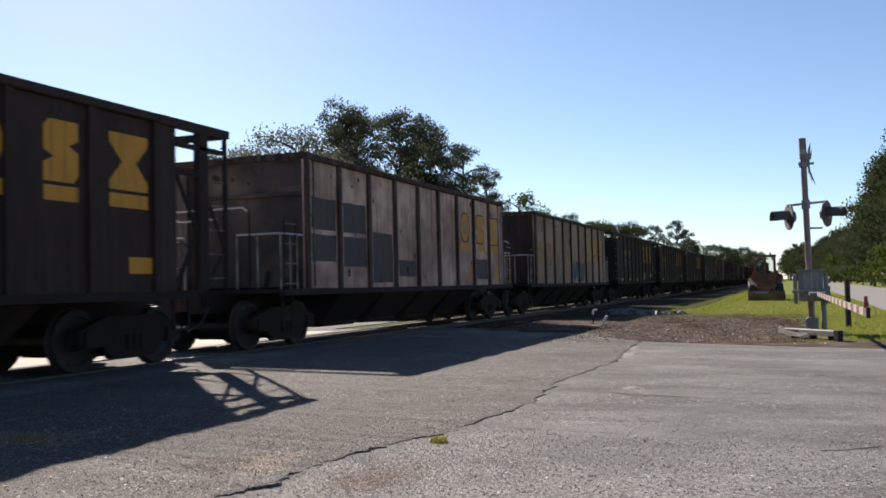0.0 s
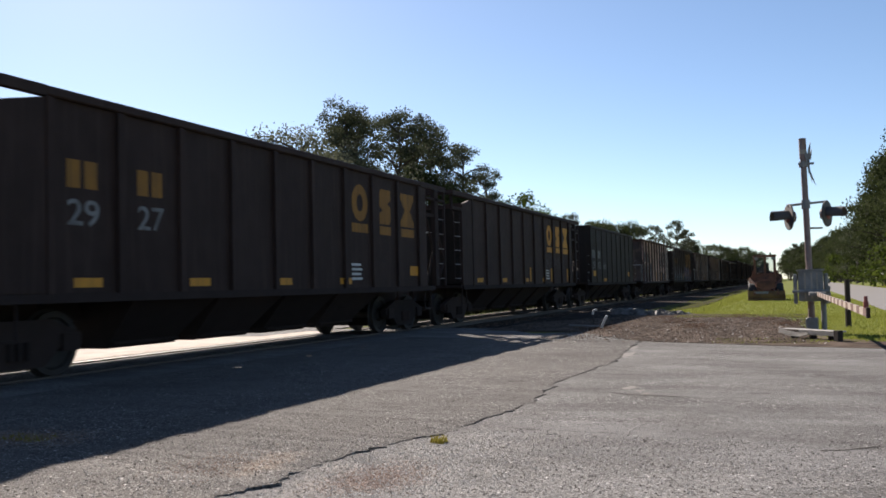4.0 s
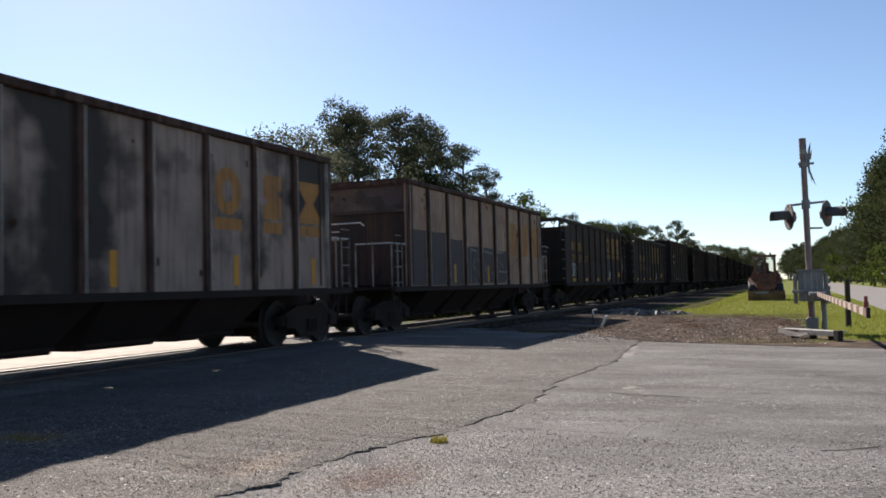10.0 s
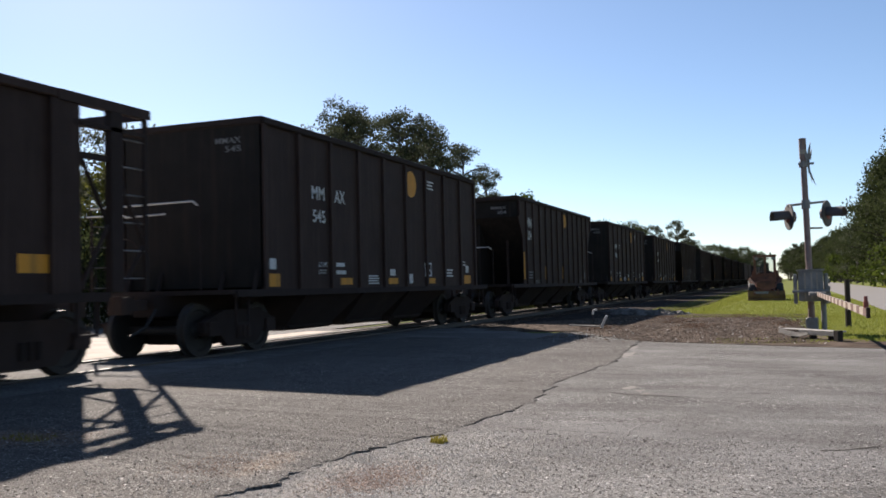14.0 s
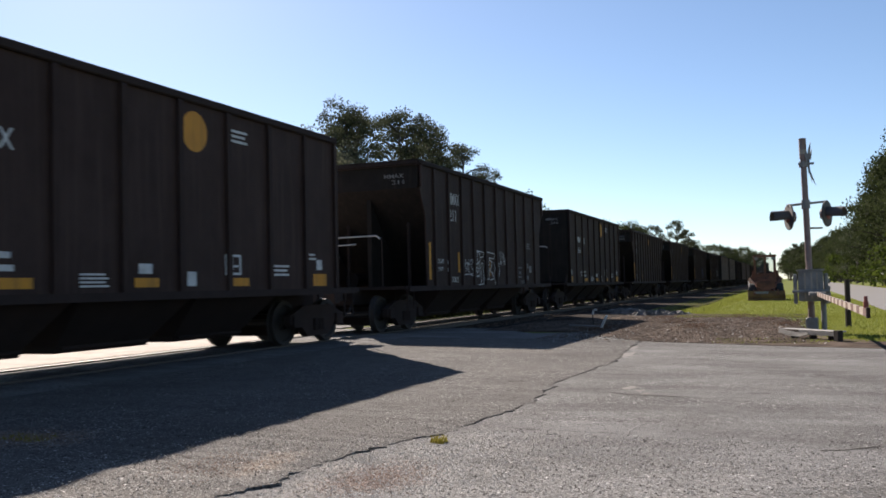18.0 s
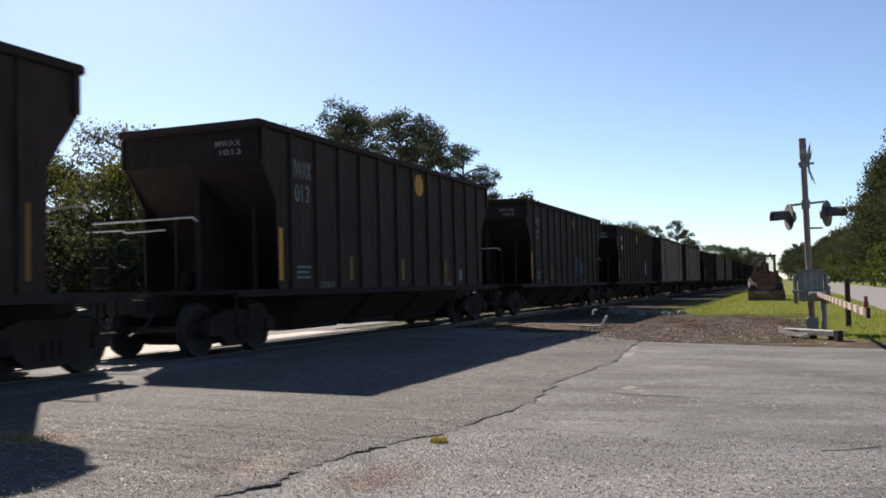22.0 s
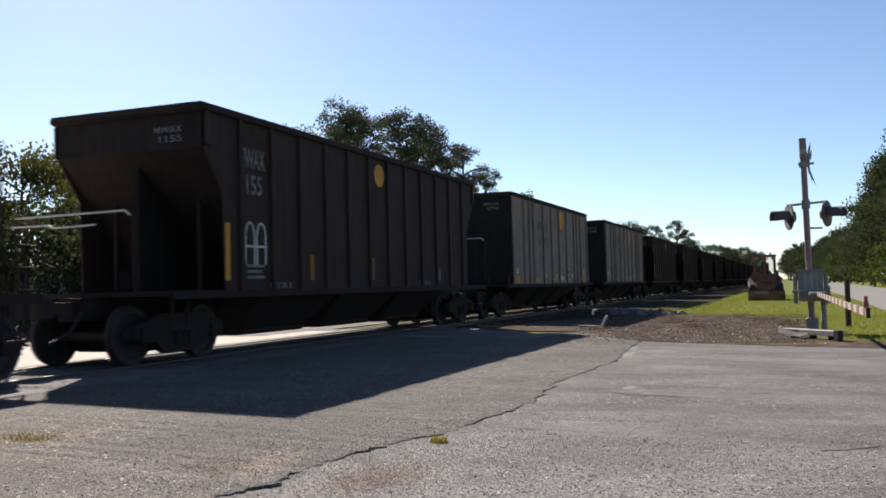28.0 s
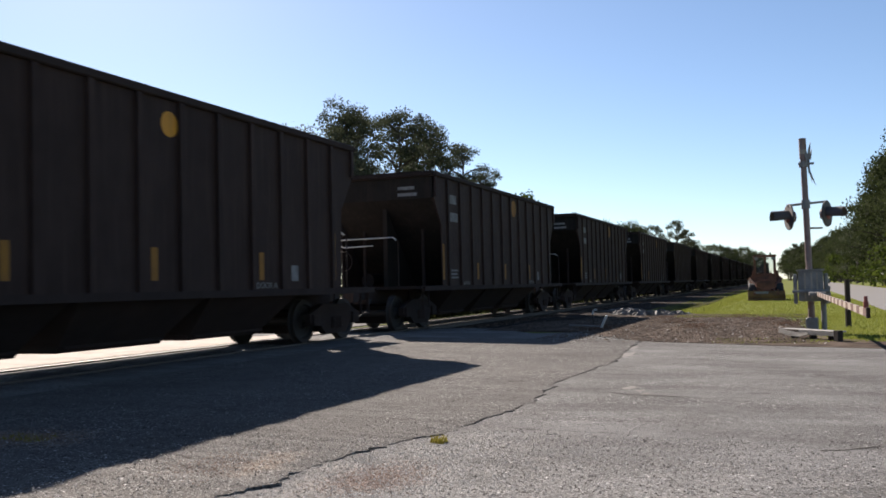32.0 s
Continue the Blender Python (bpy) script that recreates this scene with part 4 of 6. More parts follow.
for x, y, s in ((11.2, 125, 1.5), (10.9, 134, 1.0), (12.2, 112, 1.7), (11.8, 141, 1.2), (12.0, 165, 1.1), (11.0, 190, 1.0), (11.5, 232, 1.9), (10.8, 250, 2.1), (11.5, 275, 1.5), (11, 300, 1.6)):
    stand(SHRUB, x, y, s, x * 77 % 360)


# ---------- asphalt near the track, with its ragged edge ----------
EDGE = ((-30, -3.3), (-4, -3.4), (2, -3.25), (4.6, -3.31), (5.0, -3.15), (5.4, -3.22), (6.3, -3.12), (7.2, -2.82), (7.75, -2.76), (8.6, -2.66), (9.9, -2.69), (11.3, -2.86), (12.2, -2.80), (14.3, -2.69), (16.5, -2.9), (19.2, -3.1))


def edge_x(y):
    for (a, xa), (b, xb) in zip(EDGE, EDGE[1:]):
        if a <= y <= b:
            return xa + (xb - xa) * (y - a) / (b - a) + 0.07 * noise.noise((y * 2.3, 0, 0)) + 0.07 * noise.noise((y * 6.0, 4, 0)) + 0.055 * noise.noise((y * 15.0, 9, 0)) + 0.03 * noise.noise((y * 37.0, 2, 0))
    return EDGE[-1][1]


bm = bmesh.new()
ys = [-30 + i * 2 for i in range(14)] + [-2 + 0.03 * i for i in range(712)]
ys = [y for y in ys if y < 19.2]
rows_ = []
for y in ys:
    e = edge_x(y)
    lift = max(0.004, 0.010 + 0.022 * noise.noise((y * 1.7, 7, 0)) + 0.012 * noise.noise((y * 7.0, 3, 0)) + 0.008 * max(0, 6.5 - y) / 4)
    rows_.append([bm.verts.new((x, y, gz(x) + (lift if x > -8.4 else 0.004))) for x in (-8.45, -6.5, -5.0, -3.6)] +
                 [bm.verts.new((e - 0.05, y, gz(e - 0.05) + lift)), bm.verts.new((e, y, gz(e) + lift * 0.75)), bm.verts.new((e + 0.008, y, gz(e) - 0.01))])
for a, b in zip(rows_, rows_[1:]):
    for i in range(6):
        bm.faces.new((a[i], a[i + 1], b[i + 1], b[i]))
solid("pavement_overlay", bm, M["newer"], "darker asphalt overlay beside the track, with a cracked ragged edge", kind="structure")


def crack(name, pts, w, seed):
    """A thin open crack filled with dark dirt."""
    rng = random.Random(seed)
    bm = bmesh.new()
    prev = None
    for (xa, ya), (xb, yb) in zip(pts, pts[1:]):
        n = max(2, int(math.hypot(xb - xa, yb - ya) / 0.08))
        for i in range(n):
            f = i / n
            x = xa + (xb - xa) * f + rng.uniform(-0.02, 0.02)
            y = ya + (yb - ya) * f + rng.uniform(-0.02, 0.02)
            hw = w * rng.uniform(0.2, 1.0)
            nx, ny = (yb - ya), -(xb - xa)
            L = math.hypot(nx, ny)
            cur = [bm.verts.new((x + nx / L * hw, y + ny / L * hw, gz(x) + 0.003)), bm.verts.new((x - nx / L * hw, y - ny / L * hw, gz(x) + 0.003))]
            if prev:
                bm.faces.new((prev[0], prev[1], cur[1], cur[0]))
            prev = cur
    return solid(name, bm, M["dirt"], "thin dark crack in the old asphalt", kind="structure")


crack("pavement_crack", ((-2.60, 7.6), (-1.9, 7.55), (-1.3, 7.5)), 0.012, 1)
crack("pavement_crack", ((0.1, 7.1), (0.35, 7.25), (0.62, 7.5)), 0.02, 2)
crack("pavement_crack", ((-2.2, 10.35), (-1.7, 10.1), (-1.0, 10.0)), 0.03, 3)
crack("pavement_crack", ((-0.55, 10.55), (-0.2, 10.5)), 0.03, 4)
crack("pavement_crack", ((-2.4, 13.2), (-1.2, 12.9), (0.4, 12.7)), 0.015, 5)
crack("pavement_crack", ((-4.6, 10.2), (-4.0, 10.8), (-3.4, 11.1)), 0.012, 6)
for n, (x, y, a, st_) in enumerate(((-1.86, 10.8, 0.10, 2.2), (-1.70, 10.5, 0.08, 1.6), (-1.60, 10.25, 0.06, 2.0), (-2.72, 15.6, 0.16, 4.5), (-2.9, 17.3, 0.14, 4.0))):
    bm = bmesh.new()
    rng = random.Random(n)
    vs = [bm.verts.new((x + a * rng.uniform(0.15, 1.1) * math.cos(k * 0.449), y + a * st_ * rng.uniform(0.4, 1.2) * math.sin(k * 0.449), gz(x) + 0.004)) for k in range(14)]
    bm.faces.new(vs)
    solid("pavement_patch", bm, M["palepatch"], "pale worn patch in the asphalt", kind="structure")


def pebbles(name, n, region, size, seed, material, label, lift=0.0, bunch=False):
    """Loose stones: low eight-sided lumps scattered over a region (x0, x1, y0, y1)."""
    rng = random.Random(seed)
    V, F = [], []
    for _ in range(n):
        x, y = rng.uniform(*region[:2]), rng.uniform(*region[2:])
        if bunch:
            x, y = rng.gauss((region[0] + region[1]) / 2, (region[1] - region[0]) / 5), rng.gauss((region[2] + region[3]) / 2, (region[3] - region[2]) / 5)
        s = size * rng.uniform(0.35, 1.0) ** 1.5
        z = gz(x) + lift + s * 0.25
        if name == "grit" and x < edge_x(y) + 0.02:
            z += 0.026
        a = rng.uniform(0, 3)
        k = len(V)
        for i in range(4):
            V.append((x + s * math.cos(a + i * 1.57) * rng.uniform(0.7, 1.2), y + s * math.sin(a + i * 1.57) * rng.uniform(0.7, 1.2), z + rng.uniform(-0.2, 0.2) * s))
        V += [(x, y, z + s * 0.4), (x, y, z - s * 0.6)]
        for i in range(4):
            j = (i + 1) % 4
            F += [(k + i, k + j, k + 4), (k + j, k + i, k + 5)]
    me = bpy.data.meshes.new(name)
    me.from_pydata(V, [], F)
    me.materials.append(material)
    return tagged(new(name, me), label, "gravel", kind="stuff")


M["stone"] = leaf_mat("grit_stones", (0.081, 0.0729, 0.0648), (0.34, 0.324, 0.3), 0.0)
M["stone_pale"] = leaf_mat("pale_grit_stones", (0.265, 0.245, 0.214), (0.561, 0.541, 0.51), 0.0)
M["stone_brown"] = leaf_mat("brown_stones", (0.012, 0.009, 0.007), (0.20, 0.148, 0.112), 0.0)
M["stone_rusty"] = leaf_mat("rusty_stones", (0.05, 0.024, 0.012), (0.13, 0.07, 0.038), 0.0)
M["stone_dark"] = leaf_mat("dark_grit_stones", (0.02, 0.018, 0.016), (0.09, 0.08, 0.07), 0.0)
pebbles("grit", 6000, (-5.8, 1.8, 3.9, 9.0), 0.006, 1, M["stone"], "loose pale grit scattered over the asphalt")
pebbles("grit", 1600, (-5.8, 1.8, 3.9, 9.5), 0.008, 15, M["stone_dark"], "dark grit scattered over the asphalt")
pebbles("grit", 4000, (-3.0, -0.3, 4.6, 7.4), 0.008, 11, M["stone_pale"], "pale gravelly grit along the pavement joint")
pebbles("grit", 5500, (-3.5, -1.7, 4.3, 7.3), 0.0085, 12, M["stone_pale"], "pale gravelly grit along the pavement joint", bunch=True)
pebbles("grit", 5200, (-5.0, 1.4, 4.0, 7.4), 0.010, 18, M["stone"], "loose grit of mixed grey stones on the asphalt")
pebbles("grit", 1500, (-5.0, 1.4, 4.0, 7.6), 0.011, 19, M["stone_dark"], "dark grit scattered over the asphalt")
pebbles("grit", 4500, (-4.6, 1.2, 4.2, 6.6), 0.009, 16, M["stone_pale"], "pale gravelly grit on the worn asphalt")
M["stone_red"] = leaf_mat("red_brown_grit_stones", (0.182, 0.111, 0.078), (0.338, 0.234, 0.182), 0.0)
pebbles("grit", 2800, (-3.0, -2.2, 4.7, 6.1), 0.008, 13, M["stone_red"], "reddish-brown dirt and grit on the asphalt", bunch=True)
pebbles("grit", 900, (-4.3, -3.4, 4.7, 6.0), 0.008, 14, M["stone_red"], "reddish-brown dirt and grit on the asphalt", bunch=True)
for k_ in range(7):
    pebbles("gravel", 330, (-5.6 + 0.8 * k_, -4.4 + 0.8 * k_, 22.2 + 1.4 * (k_ * 5 % 7), 26.5 + 1.4 * (k_ * 5 % 7)), 0.036, 40 + k_, M["stone_rusty"], "rust-brown stones and litter in the gravel strip", 0.008, bunch=True)
pebbles("gravel", 13000, (-5.4, 0.4, 18.7, 34.0), 0.026, 2, M["stone_brown"], "brown loose gravel stones between asphalt and grass", 0.008)
pebbles("gravel", 500, (-5.0, 0.6, 18.6, 31.0), 0.03, 20, M["stone_pale"], "scattered pale stones in the gravel strip", 0.008)
pebbles("ballast_stones", 9000, (-9.2, -7.5, 22.6, 70.0), 0.04, 4, M["stone_brown"], "grey-brown track ballast stones", -0.07)
pebbles("ballast_stones", 9000, (-7.5, -5.0, 22.6, 60.0), 0.035, 3, M["stone_brown"], "grey-brown track ballast stones")


def blades(name, n, region, h, seed, material, label):
    rng = random.Random(seed)
    V, F = [], []
    for _ in range(n):
        x, y = rng.uniform(*region[:2]), rng.uniform(*region[2:]) if rng.random() < 0.5 else region[2] + (region[3] - region[2]) * rng.random() ** 2
        hh, a, w = h * rng.uniform(0.4, 1.2), rng.uniform(0, 6.3), h * 0.14
        dx, dy = math.cos(a) * w, math.sin(a) * w
        k = len(V)
        z = gz(x) - (0.0 if name == "weed" else 0.03)
        V += [(x - dx, y - dy, z), (x + dx, y + dy, z), (x + rng.uniform(-0.5, 0.5) * hh, y + rng.uniform(-0.5, 0.5) * hh, z + hh)]
        F.append((k, k + 1, k + 2))
    me = bpy.data.meshes.new(name)
    me.from_pydata(V, [], F)
    me.materials.append(material)
    return tagged(new(name, me), label, "grass", kind="stuff")


blades("grass", 12000, (-5.7, -3.2, 36, 110), 0.10, 12, L_GRASS, "rough grass along the edge of the ballast")
blades("grass", 40000, (-3.9, 3.1, 31.5, 75), 0.07, 5, L_GRASS, "bright mown grass strip beside the track")
blades("grass", 16000, (0.2, 3.1, 19.2, 33), 0.06, 6, L_GRASS, "bright mown grass beside the crossing mast")
blades("grass", 1100, (-1.6, 0.6, 18.6, 20.2), 0.06, 7, L_GRASS, "thin weeds along the pavement edge")
blades("grass", 8000, (9.3, 14, 70, 130), 0.16, 8, L_GRASS, "grass verge beyond the road")
blades("grass", 9000, (-17.0, -13.6, 32, 60), 0.7, 22, L_WEED, "tall dark weeds beyond the crossing")
blades("grass", 16000, (-16.5, -13.3, 50, 420), 0.8, 21, L_WEED, "tall dark weeds beyond the track")
blades("weed", 70, (-2.77, -2.65, 6.70, 6.82), 0.06, 9, L_DRY, "small yellow-green weed growing from the pavement crack")
blades("weed", 260, (-6.25, -5.8, 5.68, 5.95), 0.04, 10, L_DRY, "flat dry weeds on the asphalt")
pebbles("grit", 900, (-6.6, -5.4, 5.3, 6.3), 0.008, 17, M["stone_red"], "reddish-brown dirt and grit on the asphalt", bunch=True)


# ---------- crossing signal with broken gate ----------
def build_signal():
    sig = thing("crossing_signal", "damaged railway crossing mast with two hooded lights and gate mechanism", "signal", at=pose(0.33, 22.66, -0.24))
    lean = Vector((-0.05, 0.03, 0))

    def up(z):
        return Vector((0, 0, z)) + lean * (z / 4.4)
    bm = bmesh.new()
    rod(bm, (0, 0, 0.1), up(4.1), 0.075, 14, 0.068)
    part("mast", bm, M["mast"], sig, "rust-stained tapered steel mast")
    bm = bmesh.new()
    rod(bm, up(4.05), up(4.53), 0.082, 14)
    part("mast_cap", bm, M["mast"], sig)
    bm = bmesh.new()
    rod(bm, up(4.16), up(4.26), 0.086, 14)
    part("mast_band", bm, M["armwhite"], sig)
    bm = bmesh.new()
    rod(bm, up(3.86), up(3.98), 0.105, 12)
    box(bm, -0.16, 0.18, -0.06, 0.0, 3.90, 3.95)
    part("sign_clamp", bm, M["galv"], sig)
    bm = bmesh.new()
    for poly in ([(0.05, 4.12), (0.10, 4.18), (0.14, 4.05), (0.16, 3.75), (0.28, 3.40), (0.12, 3.70), (0.09, 3.95)],
                 [(0.10, 4.0), (0.13, 4.22), (0.19, 4.42), (0.18, 4.15), (0.14, 3.85)],
                 [(0.15, 4.05), (0.22, 4.26), (0.19, 3.98)], [(0.13, 3.75), (0.20, 3.46), (0.16, 3.8)]):
        slab_x(bm, poly, 0.0, 0.018)
    frag = part("sign_fragment", bm, M["concrete"], sig, "splintered remnant of a white crossbuck board")
    frag.matrix_basis = pose(-0.06, -0.06, 0.02, 0, 0, math.degrees(YAW) - 90)
    # arm with two lights
    bm = bmesh.new()
    c = up(2.98)
    ax = Vector((math.cos(YAW), math.sin(YAW), 0))
    rod(bm, c - ax * 0.44 + Vector((0, 0, -0.02)), c + ax * 0.52 + Vector((0, 0, 0.06)), 0.028, 8)
    part("cross_arm", bm, M["galv"], sig)
    bm = bmesh.new()
    rod(bm, up(2.42), up(2.42) + ax * 0.36, 0.022, 8)
    part("bell_bracket", bm, M["galv"], sig)
    bm = bmesh.new()
    rod(bm, up(2.88), up(3.08), 0.095, 12)
    part("arm_clamp", bm, M["galv"], sig)
    for s, turn in ((-1, 200), (1, -22)):
        at = c + ax * (0.40 if s < 0 else 0.49) * s + Vector((0, 0, -0.26 + 0.03 * s))
        bm = bmesh.new()
        lathe_x(bm, [(-0.015, 0.305), (0.015, 0.305), (0.02, 0.29), (0.02, 0.11), (-0.015, 0.11)], 28)
        disc_ = part("light_background", bm, M["hood"], sig)
        disc_.matrix_basis = Matrix.Translation(at) @ pose(0, 0, 0, 0, 0, turn + math.degrees(YAW) * 0)
        bm = bmesh.new()
        seg = 16
        ring = [(math.cos(radians(-20 + 220 * k / seg)), math.sin(radians(-20 + 220 * k / seg))) for k in range(seg + 1)]
        for rr, flip in ((0.16, 1), (0.150, -1)):
            a = [bm.verts.new((0.02, y * rr, z * rr)) for y, z in ring]
            b = [bm.verts.new((0.40, y * rr * 1.02, z * rr * 1.02 - 0.02)) for y, z in ring]
            for i in range(seg):
                q = (a[i], a[i + 1], b[i + 1], b[i])
                bm.faces.new(q if flip > 0 else q[::-1])
        part("hood", bm, M["hood"], disc_)
        bm = bmesh.new()
        lathe_x(bm, [(-0.14, 0.06), (-0.13, 0.12), (-0.02, 0.15), (0.0, 0.15), (0.03, 0.10), (0.04, 0.02)], 18)
        part("lamp_body", bm, M["mast"], disc_)
        bm = bmesh.new()
        lathe_x(bm, [(0.032, 0.14), (0.045, 0.10), (0.05, 0.02)], 18)
        part("lens", bm, M["red"], disc_, "dark red lens, unlit")
    # gate mechanism
    bm = boxes((-0.27, 0.27, -0.25, 0.2, 0.72, 1.42))
    bmesh.ops.bevel(bm, geom=bm.edges[:], offset=0.03, segments=2, affect="EDGES")
    mech = part("gate_mechanism", bm, M["galv"], sig, "grey metal gate mechanism case")
    part("case_lid", boxes((-0.30, 0.30, -0.28, 0.23, 1.42, 1.46)), M["galv"], mech)
    for x in (-0.26, 0.20):
        part("case_hinge", boxes((x, x + 0.06, -0.275, -0.25, 0.85, 1.3)), M["galv"], mech)
    for s in (-1, 1):
        bm = boxes((s * 0.33 - 0.045, s * 0.33 + 0.045, -0.20, 0.1, 0.66, 1.36))
        bmesh.ops.bevel(bm, geom=bm.edges[:], offset=0.02, segments=1, affect="EDGES")
        part("counterweight_arm", bm, M["galv"], sig)
    bm = bmesh.new()
    rod(bm, (-0.40, -0.27, 0.95), (0.40, -0.27, 0.95), 0.04, 10)
    part("gate_shaft", bm, M["galv"], sig)
    for x in (-0.12, 0.02, 0.14):
        part("case_rib", boxes((x - 0.02, x + 0.02, -0.262, -0.25, 0.78, 1.38)), M["armwhite"], mech)
    for k in range(4):
        bm = bmesh.new()
        rod(bm, (0.376, -0.1 + 0.03 * k, 0.72 + 0.15 * k), (0.42, -0.1 + 0.03 * k, 0.72 + 0.15 * k), 0.05, 10)
        part("bolt_head", bm, M["galv"], sig)
    bm = boxes((-0.14, 0.14, -0.14, 0.14, 0.0, 0.34))
    bmesh.ops.bevel(bm, geom=bm.edges[:], offset=0.03, segments=1, affect="EDGES")
    part("mast_base", bm, M["galv"], sig)
    bm = bmesh.new()
    rod(bm, (0.26, -0.05, 0.0), (0.26, -0.05, 0.75), 0.06, 10)
    part("support_post", bm, M["galv"], sig)
    # striped arm that lies out over the road, broken off
    a, b = Vector((0.12, -1.2, 0.90)), Vector((0.40, -11.75, 0.86))
    n = 26
    for i in range(n):
        p0, p1 = a.lerp(b, i / n), a.lerp(b, (i + 1) / n)
        w = 0.044
        bm = boxes((-w * 0.35, w * 0.35, 0, -(p1 - p0).length, -w, w))
        seg = part("arm_stripe", bm, M["stripe" if i % 2 else "armwhite"], sig)
        seg.matrix_basis = Matrix.Translation(p0) @ pose(0, 0, 0, 0, 0, math.degrees(math.atan2((p1 - p0).x, -(p1 - p0).y)))
    bm = bmesh.new()
    rod(bm, b + Vector((0, 0.25, 0.04)), b + Vector((0, 0.25, 0.12)), 0.028, 10)
    rod(bm, b + Vector((0, 0.25, 0.12)), b + Vector((0, 0.25, 0.18)), 0.02, 10)
    part("arm_lamp", bm, M["red"], sig, "small red lamp at the tip of the gate arm")
    bm = boxes((-0.02, 0.02, -0.05, 0.05, -0.055, 0.06))
    tip = part("arm_end", bm, M["black"], sig)
    tip.location = b
    part("arm_bracket", boxes((-0.05, 0.30, -1.3, -0.15, 0.86, 0.94)), M["galv"], sig)
    return sig


build_signal()

guard = thing("guard_board", "pale metal guard plate on short supports at the mast's foot", "barrier", at=pose(0.30, 20.0, -0.28, 0, 0, -52))
bm = boxes((-0.86, 0.86, -0.10, 0.10, 0.215, 0.245))
bmesh.ops.bevel(bm, geom=bm.edges[:], offset=0.012, segments=1, affect="EDGES")
part("plate", bm, M["galv"], guard)
part("skirt", boxes((-0.30, 0.86, -0.115, -0.102, 0.14, 0.215)), M["galv"], guard)
bm = bmesh.new()
strip = [(-0.90, -0.16, 0.16), (-0.62, -0.17, 0.11), (-0.30, -0.15, 0.09), (0.0, -0.145, 0.14)]
lo_ = [bm.verts.new(p_) for p_ in strip]
hi_ = [bm.verts.new((p_[0] - 0.02, p_[1] + 0.05, p_[2] + 0.09)) for p_ in strip]
for k in range(3):
    bm.faces.new((lo_[k], lo_[k + 1], hi_[k + 1], hi_[k]))
bmesh.ops.solidify(bm, geom=bm.faces[:], thickness=0.008)
part("bent_edge", bm, M["galv"], guard, "bent pale edge of the plate")
for x in (-0.55, 0.0, 0.55):
    part("support", boxes((x - 0.05, x + 0.05, -0.05, 0.05, 0.0, 0.20)), M["coal"], guard)
part("end_stake", boxes((0.80, 0.92, -0.17, -0.05, 0.0, 0.26)), M["timber"], guard)

bm = bmesh.new()
rod(bm, (0, 0, -0.1), (0.01, 0, 1.2), 0.075, 10, 0.07)
marker = thing("wooden_post", "short dark wooden post standing in the grass", "post", at=pose(1.24, 25.55, -0.25))
part("post", bm, M["timber"], marker)


# ---------- loader parked on the grass ----------
M["cabglass"] = bpy.data.materials.new("dusty_cab_glass")
M["cabglass"].use_nodes = True
nt_ = M["cabglass"].node_tree
nt_.nodes.clear()
out_, mix_, clear_, dust_ = (nt_.nodes.new("ShaderNode" + k_) for k_ in ("OutputMaterial", "MixShader", "BsdfTransparent", "BsdfPrincipled"))
clear_.inputs["Color"].default_value = (0.85, 0.87, 0.87, 1)
dust_.inputs["Base Color"].default_value = (0.20, 0.19, 0.18, 1)
dust_.inputs["Roughness"].default_value = 0.25
speckle_, ramp_ = nt_.nodes.new("ShaderNodeTexNoise"), nt_.nodes.new("ShaderNodeMapRange")
speckle_.inputs["Scale"].default_value = 3.0
ramp_.inputs["To Min"].default_value, ramp_.inputs["To Max"].default_value = 0.03, 0.14
nt_.links.new(speckle_.outputs["Fac"], ramp_.inputs["Value"])
nt_.links.new(ramp_.outputs["Result"], mix_.inputs["Fac"])
nt_.links.new(clear_.outputs[0], mix_.inputs[1])
nt_.links.new(dust_.outputs[0], mix_.inputs[2])
nt_.links.new(mix_.outputs[0], out_.inputs["Surface"])


